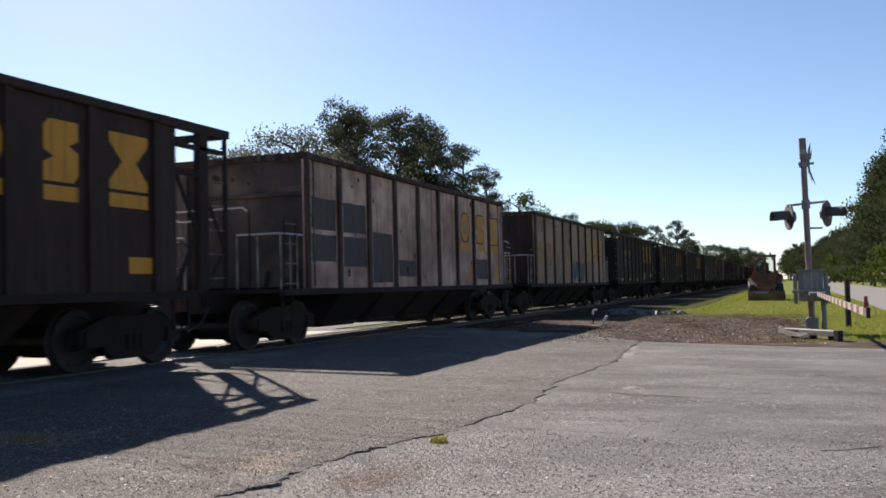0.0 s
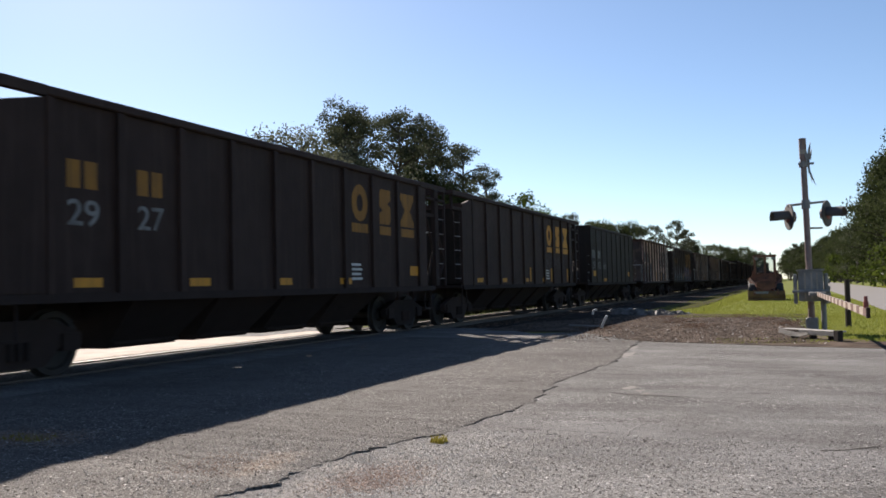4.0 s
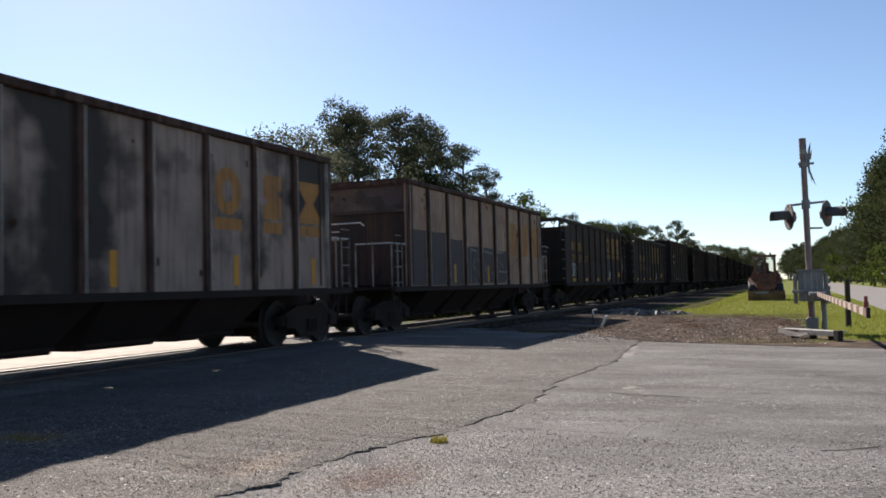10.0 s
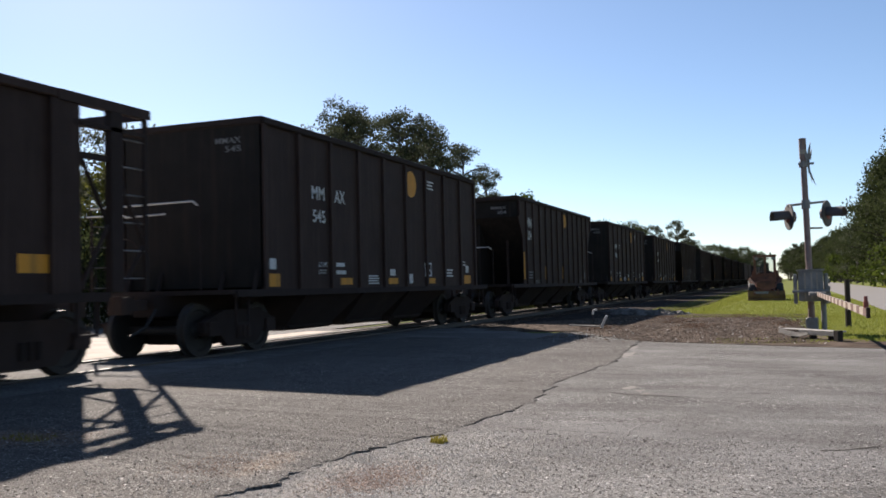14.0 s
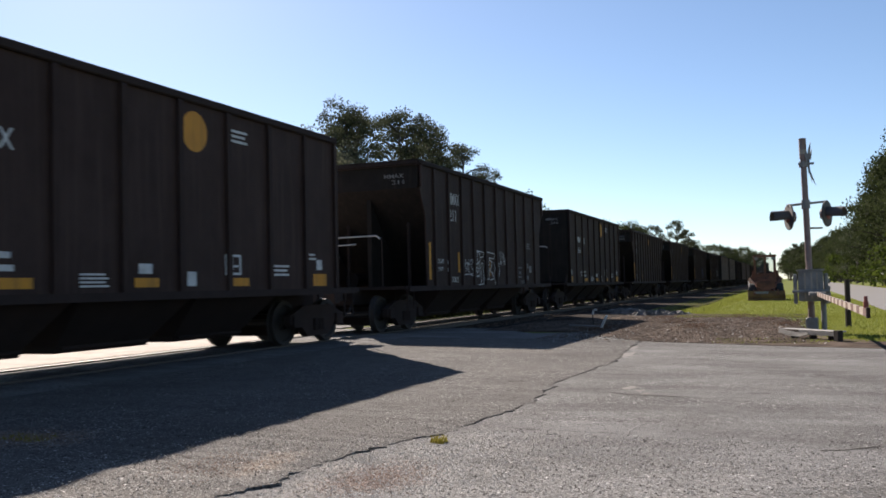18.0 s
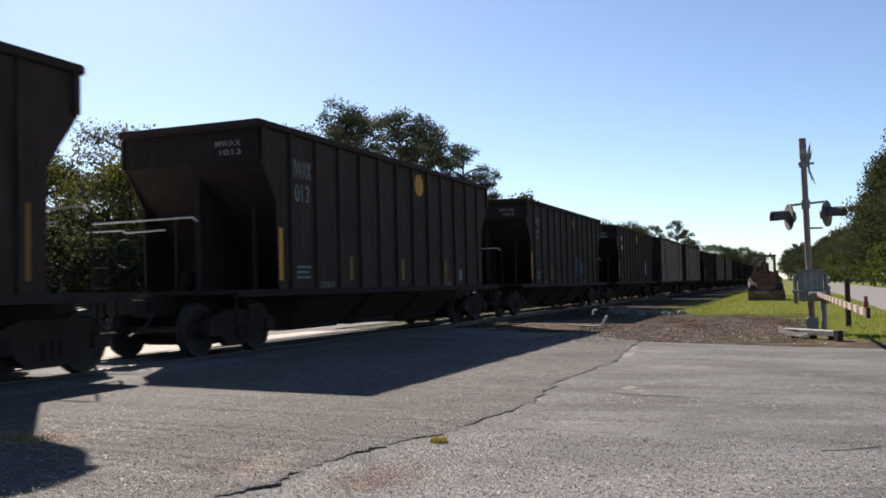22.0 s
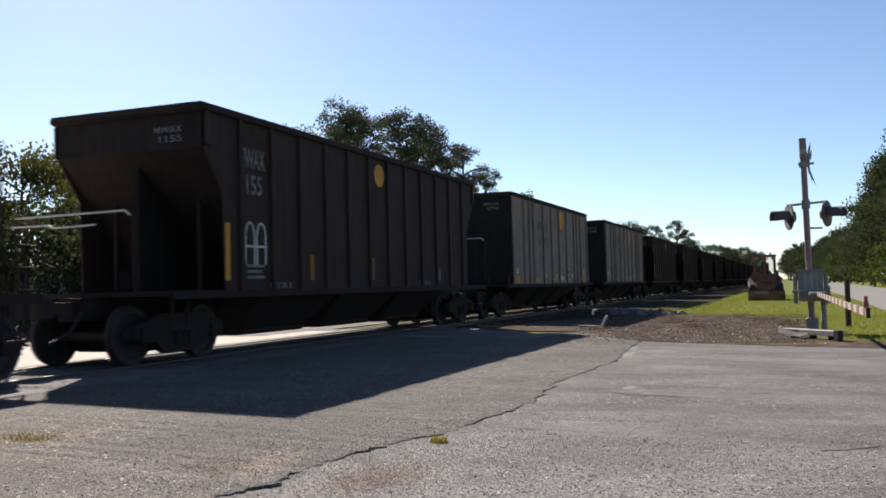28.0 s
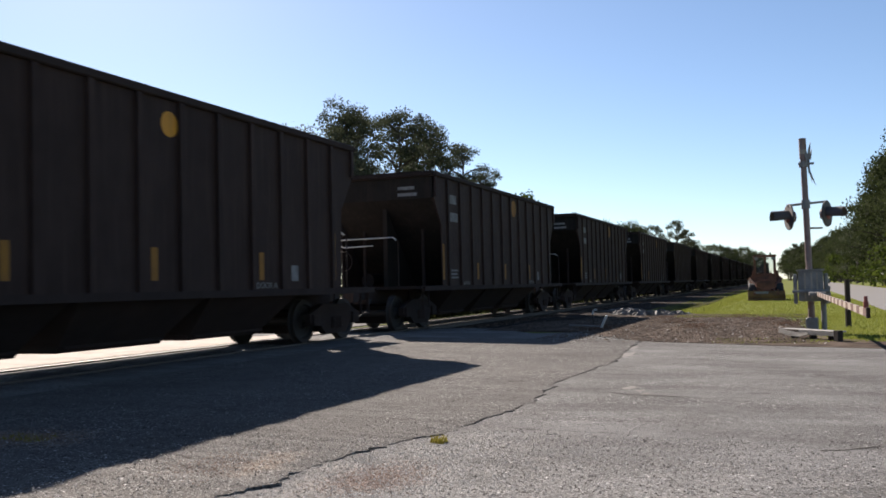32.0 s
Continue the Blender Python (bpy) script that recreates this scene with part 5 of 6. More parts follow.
def build_loader():
    ld = thing("wheel_loader", "old rust-brown front loader parked on the grass", "loader", at=pose(-1.68, 57.6, -0.26, 0, 0, 3))
    ld.scale = (1.12, 0.92, 1.0)
    for sx in (-1, 1):
        for y, r in ((-0.9, 0.52), (1.2, 0.62)):
            bm = bmesh.new()
            lathe_x(bm, [(-0.17, r * 0.6), (-0.19, r * 0.9), (-0.12, r), (0.12, r), (0.19, r * 0.9), (0.17, r * 0.6)], 20)
            tyre = part("tyre", bm, M["rubber"], ld)
            tyre.location = (sx * 0.68, y, r)
            bm = bmesh.new()
            lathe_x(bm, [(-0.14, 0.1), (-0.14, r * 0.6), (0.14, r * 0.6), (0.14, 0.1)], 16)
            part("rim", bm, M["loader"], tyre)
    bm = boxes((-0.45, 0.45, -1.5, 1.8, 0.45, 1.15))
    bmesh.ops.bevel(bm, geom=bm.edges[:], offset=0.05, segments=2, affect="EDGES")
    part("chassis", bm, M["loader"], ld)
    bm = boxes((-0.42, 0.42, 0.5, 1.85, 1.15, 1.65))
    bmesh.ops.bevel(bm, geom=bm.edges[:], offset=0.06, segments=2, affect="EDGES")
    part("engine_hood", bm, M["loader"], ld)
    for x in (-0.50, 0.50):
        for y in (-0.7, 0.45):
            part("cab_post", boxes((x - 0.05, x + 0.05, y - 0.05, y + 0.05, 1.1, 2.58)), M["loader"], ld)
    bm = boxes((-0.60, 0.60, -0.85, 0.62, 2.58, 2.72))
    bmesh.ops.bevel(bm, geom=bm.edges[:], offset=0.04, segments=2, affect="EDGES")
    part("cab_roof", bm, M["loader"], ld)
    part("cab_floor", boxes((-0.56, 0.56, -0.78, 0.55, 1.1, 1.25)), M["loader"], ld)
    part("cab_front", boxes((-0.52, 0.52, -0.76, -0.72, 1.22, 1.52)), M["loader"], ld)
    part("cab_back", boxes((-0.52, 0.52, 0.47, 0.51, 1.22, 1.60)), M["loader"], ld)
    part("mid_post", boxes((-0.05, 0.05, -0.75, -0.68, 1.60, 2.58)), M["loader"], ld)
    for sx in (-1, 1):
        part("side_panel", boxes((*sorted((sx * 0.50, sx * 0.80)), -0.5, 1.5, 0.95, 1.42)), M["loader"], ld)
    for sx in (-1, 1):
        bm = bmesh.new()
        slab_x(bm, [(sx * 0.44, 0.55), (sx * 0.70, 0.55), (sx * 0.74, 1.30), (sx * 0.62, 1.78), (sx * 0.53, 1.78), (sx * 0.44, 1.2)], -0.62, -0.36)
        bmesh.ops.rotate(bm, verts=bm.verts[:], cent=(0, 0, 0), matrix=Matrix.Rotation(radians(90), 3, "Z"))
        part("arm_tower", bm, M["loader"], ld)
        part("cab_window", boxes((*sorted((sx * 0.06, sx * 0.44)), -0.70, -0.692, 1.64, 2.54)), M["cabglass"], ld, "dusty cab window")
    part("cab_rail", boxes((-0.50, 0.50, -0.73, -0.68, 1.54, 1.60)), M["loader"], ld)
    bm = boxes((-0.25, 0.25, -0.15, 0.3, 1.25, 1.5), (-0.22, 0.22, 0.25, 0.36, 1.5, 2.15))
    part("seat", bm, M["black"], ld)
    bm = bmesh.new()
    rod(bm, (0, -0.55, 1.25), (0, -0.35, 1.75), 0.03, 8)
    part("steering_column", bm, M["black"], ld)
    for sx in (-1, 1):
        bm = bmesh.new()
        slab_x(bm, [(-0.2, 1.35), (-0.2, 1.15), (-1.55, 0.35), (-1.85, 0.35), (-1.85, 0.5), (-1.5, 0.6)], sx * 0.58 - 0.06, sx * 0.58 + 0.06)
        part("lift_arm", bm, M["loader"], ld)
        bm = bmesh.new()
        rod(bm, (sx * 0.42, -0.3, 0.9), (sx * 0.42, -1.6, 0.5), 0.05, 8)
        part("hydraulic_ram", bm, M["galv"], ld)
        part("fender", boxes((sx * 0.68 - 0.22, sx * 0.68 + 0.22, 0.55, 1.85, 1.26, 1.32)), M["loader"], ld)
    bm = bmesh.new()
    slab_x(bm, [(-1.75, 0.58), (-1.70, 0.58), (-1.66, 0.12), (-2.35, 0.06), (-2.35, 0.02), (-1.72, 0.05), (-1.80, 0.3)], -0.92, 0.92)
    bucket = part("bucket", bm, M["loader_yellow"], ld)
    for sx in (-1, 1):
        bm = bmesh.new()
        slab_x(bm, [(-1.72, 0.57), (-1.70, 0.06), (-2.32, 0.05), (-2.1, 0.30)], sx * 0.90 - 0.02, sx * 0.90 + 0.02)
        part("bucket_side", bm, M["loader_yellow"], bucket)
    part("bucket_lip", boxes((-0.6, 0.1, -1.83, -1.80, 0.42, 0.55)), M["concrete"], bucket, "pale scraped patch on the bucket")
    for sx in (-1, 1):
        bm = bmesh.new()
        rod(bm, (sx * 0.78, -0.55, 1.30), (sx * 0.30, -1.55, 0.62), 0.075, 8)
        part("boom", bm, M["loader"], ld)
        part("step", boxes((*sorted((sx * 0.62, sx * 0.92)), -0.75, -0.35, 0.55, 0.62)), M["loader"], ld)
        bm = bmesh.new()
        lathe_x(bm, [(-0.05, 0.02), (-0.05, 0.09), (0.05, 0.10), (0.05, 0.02)], 12)
        lampb = part("head_lamp", bm, M["galv"], ld)
        lampb.matrix_basis = pose(sx * 0.42, -0.8, 2.50, 0, 0, 90)
    bm = bmesh.new()
    rod(bm, (0.2, 1.2, 1.6), (0.2, 1.2, 2.25), 0.045, 8)
    part("exhaust", bm, M["rust"], ld)
    bm = bmesh.new()
    rod(bm, (0.3, -0.2, 2.7), (0.3, -0.2, 2.85), 0.05, 8)
    part("beacon", bm, M["galv"], ld)
    return ld


build_loader()

M["rubble"] = mat("grey_rubble", (0.16, 0.15, 0.14), 0.7, second=(0.05, 0.045, 0.04), scale=4.0, amount=0.95, bump=1.0, bump_scale=14)
# ---------- scraps beside the track ----------
pipe = thing("plastic_pipe", "short white plastic pipe leaning beside the track", "pipe", at=pose(-4.88, 24.05, gz(-4.88)))
bm = bmesh.new()
for a, b in (((0.0, 0.0, 0.0), (0.06, -0.02, 0.14)), ((0.06, -0.02, 0.14), (0.17, -0.05, 0.34))):
    rod(bm, a, b, 0.034, 10)
part("pipe", bm, M["letter"], pipe)
stake = thing("marker_stake", "thin dark marker stake with white curled top", "stake", at=pose(-5.26, 24.9, gz(-5.26)))
bm = bmesh.new()
rod(bm, (0, 0, -0.05), (-0.02, 0, 0.34), 0.018, 6)
part("stake", bm, M["timber"], stake)
bm = bmesh.new()
for a, b in (((-0.02, 0, 0.34), (0.0, -0.01, 0.43)), ((0.0, -0.01, 0.43), (0.07, -0.03, 0.48)), ((0.07, -0.03, 0.48), (0.11, -0.05, 0.46))):
    rod(bm, a, b, 0.03, 8)
part("cap", bm, M["letter"], stake, "white curled plastic top")
lath = thing("wooden_lath", "pale wooden lath lying flat on the gravel", "lath", at=pose(-5.4, 24.62, gz(-5.4), 0, 0, -38))
bm = boxes((-0.72, 0.62, -0.04, 0.04, 0.015, 0.05))
bmesh.ops.bevel(bm, geom=bm.edges[:], offset=0.006, segments=1, affect="EDGES")
part("board", bm, M["concrete"], lath)
for n, (x, y, s, h) in enumerate(((-5.75, 33.6, 0.7, 0.22), (-5.2, 33.0, 0.5, 0.16), (-6.5, 36.5, 0.9, 0.10), (-5.0, 36.0, 0.5, 0.08), (-4.7, 33.4, 0.55, 0.13), (-4.1, 34.2, 0.5, 0.09))):
    rng = random.Random(60 + n)
    bm = bmesh.new()
    k = 13
    g = [[bm.verts.new(((i / (k - 1) - 0.5) * 2 * s, (j / (k - 1) - 0.5) * 1.2 * s, max(0.0, h * (1 - ((i / (k - 1) - 0.5) ** 2 + (j / (k - 1) - 0.5) ** 2) * 3.6) + rng.uniform(-0.09, 0.09)))) for j in range(k)] for i in range(k)]
    for i in range(k - 1):
        for j in range(k - 1):
            bm.faces.new((g[i][j], g[i + 1][j], g[i + 1][j + 1], g[i][j + 1]))
    heap = solid("gravel_heap", bm, M["rubble"], "low dark grey heap of rubble beside the track", "heap")
    heap.matrix_basis = pose(x, y, gz(x) - 0.01)

# ---------- beyond the track ----------
def build_shed():
    sh = thing("metal_shed", "low pale metal-walled building beyond the railway", "building", at=pose(-37.5, 37.5, gz(-37) - 0.05, 0, 0, 10))
    part("wall", boxes((-7, 7, -0.1, 0.1, 0, 3.0)), M["wall"], sh)
    part("wall", boxes((-7, 7, 7.9, 8.1, 0, 3.0)), M["wall"], sh)
    part("wall", boxes((-7, -6.8, 0.1, 7.9, 0, 3.0)), M["wall"], sh)
    part("wall", boxes((6.8, 7, 0.1, 7.9, 0, 3.0)), M["wall"], sh)
    bm = bmesh.new()
    slab_x(bm, [(-0.5, 2.95), (4, 4.2), (8.5, 2.95), (8.5, 3.08), (4, 4.35), (-0.5, 3.08)], -7.3, 7.3)
    part("roof", bm, M["galv"], sh)
    for x in (-4.5, 0.5):
        part("door", boxes((x, x + 2.4, -0.14, -0.1, 0.02, 2.4)), M["concrete"], sh)
    return sh


build_shed()
for x, y, s in ((-31, 56, 1.4), (-30, 50, 1.2), (-32, 62, 1.5), (-31.5, 67.5, 1.4), (-33, 75, 1.5), (-32.5, 82, 1.5), (-33, 89, 1.4), (-26.5, 31, 1.1), (-28, 27, 1.3), (-31, 34, 1.6), (-30, 33, 0.9), (-29, 38, 1.0), (-31, 29, 0.8), (-27.5, 44, 0.9), (-33, 25, 1.1), (-27.5, 35, 1.15), (-26, 28.5, 1.1), (-29.5, 31, 1.3)):
    stand(BUSH, x, y, s, x * 40)

# sleepers of the open line
tie_mesh = mesh("sleeper", boxes((-1.3, 1.3, -0.11, 0.11, -0.31, -0.165)), M["timber"])
for i in range(150):
    tie = new("sleeper", tie_mesh)
    tie.parent = ballast
    tie.location = (TRACK, 23.2 + i * 0.55, 0.045 + RAIL)


# ---------- by the road, far off ----------
rp = thing("roadside_post", "thin post with a small white plate beside the road", "post", at=pose(9.75, 152, gz(9.75)))
bm = bmesh.new()
rod(bm, (0, 0, -0.1), (0, 0, 1.9), 0.05, 8)
part("post", bm, M["timber"], rp)
part("plate", boxes((-0.28, 0.28, -0.08, -0.05, 1.75, 2.15)), M["wall"], rp)
mb = thing("mailbox", "pale mailbox on a post beside the road", "mailbox", at=pose(10.7, 150, gz(10.7)))
part("post", boxes((-0.08, 0.08, -0.08, 0.08, -0.1, 1.0)), M["timber"], mb)
bm = bmesh.new()
slab_x(bm, [(-0.45, 1.0), (0.45, 1.0), (0.45, 1.3), (0.25, 1.5), (-0.25, 1.5), (-0.45, 1.3)], -0.35, 0.35)
part("box", bm, M["wall"], mb)


# ---------- the consist ----------
# where each car's leading body end stands at the start, its body's length and its type
CONSIST = [(-17.9, 12.6, "steel"), (-1.5, 12.6, "steel"), (15.5, 12.7, "white"), (32.3, 13.0, "cream"), (49.6, 11.8, "steel"), (66.3, 12.3, "steel"), (82.7, 12.5, "steel"),
           (99.4, 11.8, "brown"), (115.3, 11.0, "open"), (131.0, 12.1, "steel"), (147.4, 12.6, "blotch"), (164.0, 12.6, "cream"), (181.4, 11.8, "steel"), (198.4, 11.7, "steel"),
           (214.9, 11.6, "upright"), (231.2, 11.8, "sloped"), (247.5, 11.6, "upright"), (263.5, 11.6, "upright"), (279.7, 11.9, "tall"), (296.1, 11.6, "upright"),
           (312.2, 13.0, "sloped"), (329.7, 12.9, "sloped"), (347.0, 13.2, "sloped"), (364.6, 13.3, "sloped"), (382.0, 12.3, "silver"), (397.9, 11.8, "silver"), (414.1, 13.1, "sloped"),
           (431.3, 11.8, "silver"), (447.6, 11.8, "silver"), (464.0, 12.8, "sloped"), (481.6, 12.8, "sloped")]
while CONSIST[-1][0] < 760:
    CONSIST.append((CONSIST[-1][0] + 17.1, 12.8, "sloped"))
TALL = [0.0, 0.08, 0.168, 0.256, 0.34, 0.429, 0.521, 0.613, 0.706, 0.798, 0.899, 1.0]
SIL = [0.0, 0.119, 0.178, 0.225, 0.343, 0.449, 0.551, 0.657, 0.775, 0.822, 0.881, 1.0]
KINDS = {
    "steel": dict(kind="steel", H=3.745, body="black", post="black", ribs=10, slope=0.0, cage=True, depth=0.065, half_w=0.06, top="black", label="black weathered steel hopper car with open end frames"),
    "brown": dict(kind="steel", H=3.745, body="brown", post="brown", ribs=10, slope=0.0, depth=0.03, half_w=0.05, top="brown", label="dark brown-black steel hopper car with plain stencilled sides"),
    "white": dict(kind="steel", H=3.745, body="grimy", post="rustpost", ribs=10, slope=0.0, skin="white", depth=0.065, half_w=0.065, inset=0.35, top="rustpost", label="weathered white hopper car with grey repaint patches and rust"),
    "cream": dict(kind="steel", H=3.745, body="rust", post="rustpost", ribs=10, slope=0.0, skin="cream", depth=0.065, half_w=0.06, inset=0.35, top="rustpost", label="cream-white rust-streaked hopper car with rusty ends"),
    "blotch": dict(kind="steel", H=3.745, body="rust", post="rustpost", ribs=10, slope=0.0, skin="blotch", depth=0.065, half_w=0.06, inset=0.35, top="rustpost", label="patchy white and brown-black hopper car, heavily rusted"),
    "upright": dict(kind="alu", H=4.20, body="black", post="black", ribs=10, slope=0.0, label="black open-top coal car with upright ends and yellow disc"),
    "sloped": dict(kind="alu", H=4.14, body="black", post="black", ribs=14, slope=1.6, label="black rapid-discharge coal hopper with ends that slope in"),
    "open": dict(kind="steel", H=3.745, body="grimy", post="rustpost", ribs=10, slope=0.0, skin="white", depth=0.065, half_w=0.065, inset=0.35, top="rustpost", corner=True, label="weathered white hopper car with an open corner post at one end"),
    "tall": dict(kind="alu", H=4.32, body="black", post="black", ribs=TALL, slope=1.2, label="tall black coal hopper with sprayed writing low on its side"),
    "silver": dict(kind="alu", H=4.22, body="black", post="silver", ribs=SIL, slope=0.0, skin="silver", half_w=0.045, label="coal car with dull silver ribbed sides and black ends"),
}
MADE, CARS = {}, []
for q0, B, k in CONSIST:
    key = (k, round(B * 5) / 5)
    if key in MADE:
        car = copy_thing(MADE[key], pose(TRACK, q0, 0))
    else:
        car = build_car(B=key[1], **KINDS[k])
        car.matrix_basis = pose(TRACK, q0, 0)
        MADE[key] = car
    CARS.append((car, q0, key[1], k))
XS, XA, XB = HALF - 0.065, HALF - 0.06, HALF - 0.03       # where the side sheets lie

END_MARKS = {14: ("MMAX", "545"), 15: ("MMAX", "204"), 16: ("MMAX", "493"), 17: ("MMAX", "434"), 18: ("MMAX", "211"), 19: ("MMAX", "516"), 20: ("MWAX", "1043"), 21: ("MWAX", "1013"), 22: ("MWAX", "1022"), 26: ("MWAX", "1155"), 27: ("MWAX", "4792"), 28: ("MWAX", "4780"), 29: ("MWAX", "1111")}
EMBLEM_SHIFT = {1: (0.12,) * 3, 2: (-0.15, -0.15, -0.12), 3: (-0.44, -0.36, -0.18), 4: (0.15, 0.2, 0.2), 6: (0.15,) * 3, 10: (-0.2, -0.12, -0.05), 12: (0.1,) * 3, 13: (-1.25,) * 3}
# the paintwork, car by car, after all plain copies are made
for n, (car, q0, B, k) in enumerate(CARS):
    if k == "steel":
        emblem(car, B, XS, "yellow" if n in (1, 6, 9) else "dimyellow", shift=EMBLEM_SHIFT.get(n, (0.0, 0.0, 0.0)))
        if n not in (6, 9):
            panel(car, B - 0.62, B - 0.12, 1.32, 1.56, XS, "yellow")
        for y in (0.5, 2.98, 5.56, 8.05):
            panel(car, y, y + 0.54, 1.13, 1.26, XS, "yellow")
        bars(car, 8.6, 9.1, 1.22, 1.58, XS, 4)
    if k in ("white", "cream", "blotch") and n != 11:
        emblem(car, B, XS, "yellow" if n != 10 else "faded", -0.19, shift=EMBLEM_SHIFT.get(n, (0.0, 0.0, 0.0)))
    if k == "upright":
        disc(car, 6.85, 3.62, 0.33, XA)
        for y, w in ((0.02, 0.55), (10.56, 0.6)):
            panel(car, y + 0.06, min(y + w, B - 0.12), 1.10, 1.34, XA, "yellow")
            panel(car, y + 0.2, y + 0.42, 1.42, 1.62, XA, "letter")
        for y in (2.98, 5.4, 7.81):
            panel(car, y, y + 0.54, 1.12, 1.26, XA, "yellow")
        panel(car, 6.62, 6.85, 1.13, 1.36, XA, "letter")
        panel(car, 5.49, 5.79, 1.32, 1.47, XA, "letter")
        for a, b, c, d in ((7.64, 8.11, 1.31, 1.35), (7.64, 8.11, 1.62, 1.66), (7.64, 7.69, 1.35, 1.62), (8.06, 8.11, 1.35, 1.62), (7.84, 7.88, 1.40, 1.62), (7.75, 8.02, 1.44, 1.48)):
            panel(car, a, b, c, d, XA, "letter", "placard_line")
        letters(car, "LD LMT", 2.04, 2.42, 1.49, 1.58, XA)
        letters(car, "LT WT", 2.04, 2.36, 1.34, 1.43, XA)
        bars(car, 2.80, 3.22, 1.34, 1.58, XA, 2)
        bars(car, 4.32, 4.87, 1.13, 1.32, XA, 4)
        bars(car, 7.75, 8.35, 3.60, 3.82, XA, 3)
        bars(car, 9.1, 9.7, 1.30, 1.50, XA, 3)
        bars(car, 10.3, 10.75, 1.62, 1.74, XA, 2)
    if k == "sloped" and n < 33:
        pitch = B / 13
        off, r_ = {22: (0.68, 0.26), 20: (-0.1, 0.24), 23: (0.17, 0.26), 29: (-0.75, 0.20), 26: (0.1, 0.26)}.get(n, (0.0, 0.28))
        # From car 30 on the dim yellow stands for distance haze.
        disc(car, (round(6.9 / pitch - 0.5) + 0.5) * pitch + off, 3.64, r_, XA, "yellow" if n < 30 else "dimyellow")
        panel(car, 0.56, 0.70, 1.22, 2.2, XA, "yellow" if n < 30 else "dimyellow", "reflective_stripe")
        panel(car, B - 0.95, B - 0.81, 1.22, 2.2, XA, "dimyellow", "reflective_stripe")
        for y in (3.42, 6.18, 9.1):
            panel(car, y, y + 0.15, 1.22, 1.72, XA, "dimyellow", "reflective_stripe")
        bars(car, 1.2, 1.75, 1.25, 1.5, XA, 3, "dimletter")
        letters(car, "DOOR B", 1.95, 2.70, 1.07, 1.18, XA, "dimletter")
        letters(car, "DOOR A", 9.0, 9.7, 1.07, 1.18, XA, "dimletter")
        panel(car, 10.2, 10.45, 1.2, 1.5, XA, "dimletter")
    if k == "tall":
        panel(car, 0.56, 0.70, 1.22, 2.2, XA, "yellow", "reflective_stripe")
        panel(car, 2.75, 2.88, 1.42, 2.0, XA, "yellow", "reflective_stripe")
        panel(car, 5.58, 5.72, 1.32, 1.85, XA, "dimyellow", "reflective_stripe")
        letters(car, "LD LMT", 1.12, 1.62, 1.66, 1.78, XA)
        letters(car, "LT WT", 1.12, 1.56, 1.44, 1.56, XA)
        bars(car, 1.92, 1.99, 1.44, 1.76, XA, 2)
        letters(car, "DOOR B", 2.03, 2.72, 1.14, 1.30, XA)
        letters(car, "DOOR A", 9.0, 9.6, 1.07, 1.18, XA, "dimletter")
        bars(car, 9.55, 10.3, 2.3, 2.5, XA, 3, "dimletter")
        for a, b, c, d in ((8.75, 9.15, 1.28, 1.32), (8.75, 9.15, 1.6, 1.64), (8.85, 9.05, 1.4, 1.5), (9.75, 10.0, 1.6, 1.78), (10.1, 10.4, 1.45, 1.7), (9.8, 10.0, 1.2, 1.35)):
            panel(car, a, b, c, d, XA, "dimletter")
    if k == "silver":
        disc(car, 7.05, 3.62, 0.37, XA)
        for y, w in ((0.17, 0.62), (B - 1.15, 0.62)):
            panel(car, y, y + w, 1.11, 1.37, XA, "yellow")
            panel(car, y + 0.3, y + 0.48, 1.42, 1.62, XA, "letter")
        for y in (2.85, 5.6, 7.98):
            panel(car, y, y + 0.55, 1.13, 1.26, XA, "yellow")
        for a, b, c, d in ((7.81, 8.23, 1.34, 1.38), (7.81, 8.23, 1.62, 1.66), (7.81, 7.86, 1.38, 1.62), (8.18, 8.23, 1.38, 1.62)):
            panel(car, a, b, c, d, XA, "letter", "placard_line")
        panel(car, 7.87, 8.17, 1.39, 1.61, XA, "coal", "placard")
        panel(car, 6.72, 6.95, 1.16, 1.36, XA, "letter")
        panel(car, 7.05, 7.3, 1.18, 1.32, XA, "letter")
        for y in (1.3, 4.3, 5.9, 8.6):
            bars(car, y, y + 0.3, 1.3, 1.42, XA, 2)
    if k != "steel" and n > 13:
        # mark and number on the leading end
        if n in END_MARKS:
            for s_, w_, z_ in ((END_MARKS[n][0], 0.56, 0.44), (END_MARKS[n][1], 0.115 * len(END_MARKS[n][1]), 0.60)):
                ob = letters(car, s_, 0, w_, 0, 0.11, 0, "dimletter")
                ob.matrix_basis = pose(1.12 - w_, -0.005, KINDS[k]["H"] - z_, 0, 0, -90)
        else:
            ob = bars(car, 0, 0.56, 0, 0.26, 0, 2, "dimletter")
            ob.matrix_basis = pose(0.5, -0.002, KINDS[k]["H"] - 0.64, 0, 0, -90)
    if k in ("white", "open") or n == 11:
        # painted upper part of the end, over a rib
        H_ = KINDS[k]["H"]
        part("end_panel", boxes((-1.40, 1.40, 0.345, 0.349, H_ - 0.72, H_ - 0.14)), M["grimy"], car)
        part("end_rib", boxes((-1.5, 1.5, 0.26, 0.348, H_ - 0.80, H_ - 0.73)), M["grimy"], car)
        bm = bmesh.new()
        vs = [bm.verts.new((x, 0.342, z)) for x, z in ((0.15, H_ - 0.15), (0.32, H_ - 0.38), (0.72, H_ - 0.36), (0.85, H_ - 0.62), (1.25, H_ - 0.60), (1.33, H_ - 0.15))]
        bm.faces.new(vs)
        part("repaint_patch", bm, M["greyblue"], car)
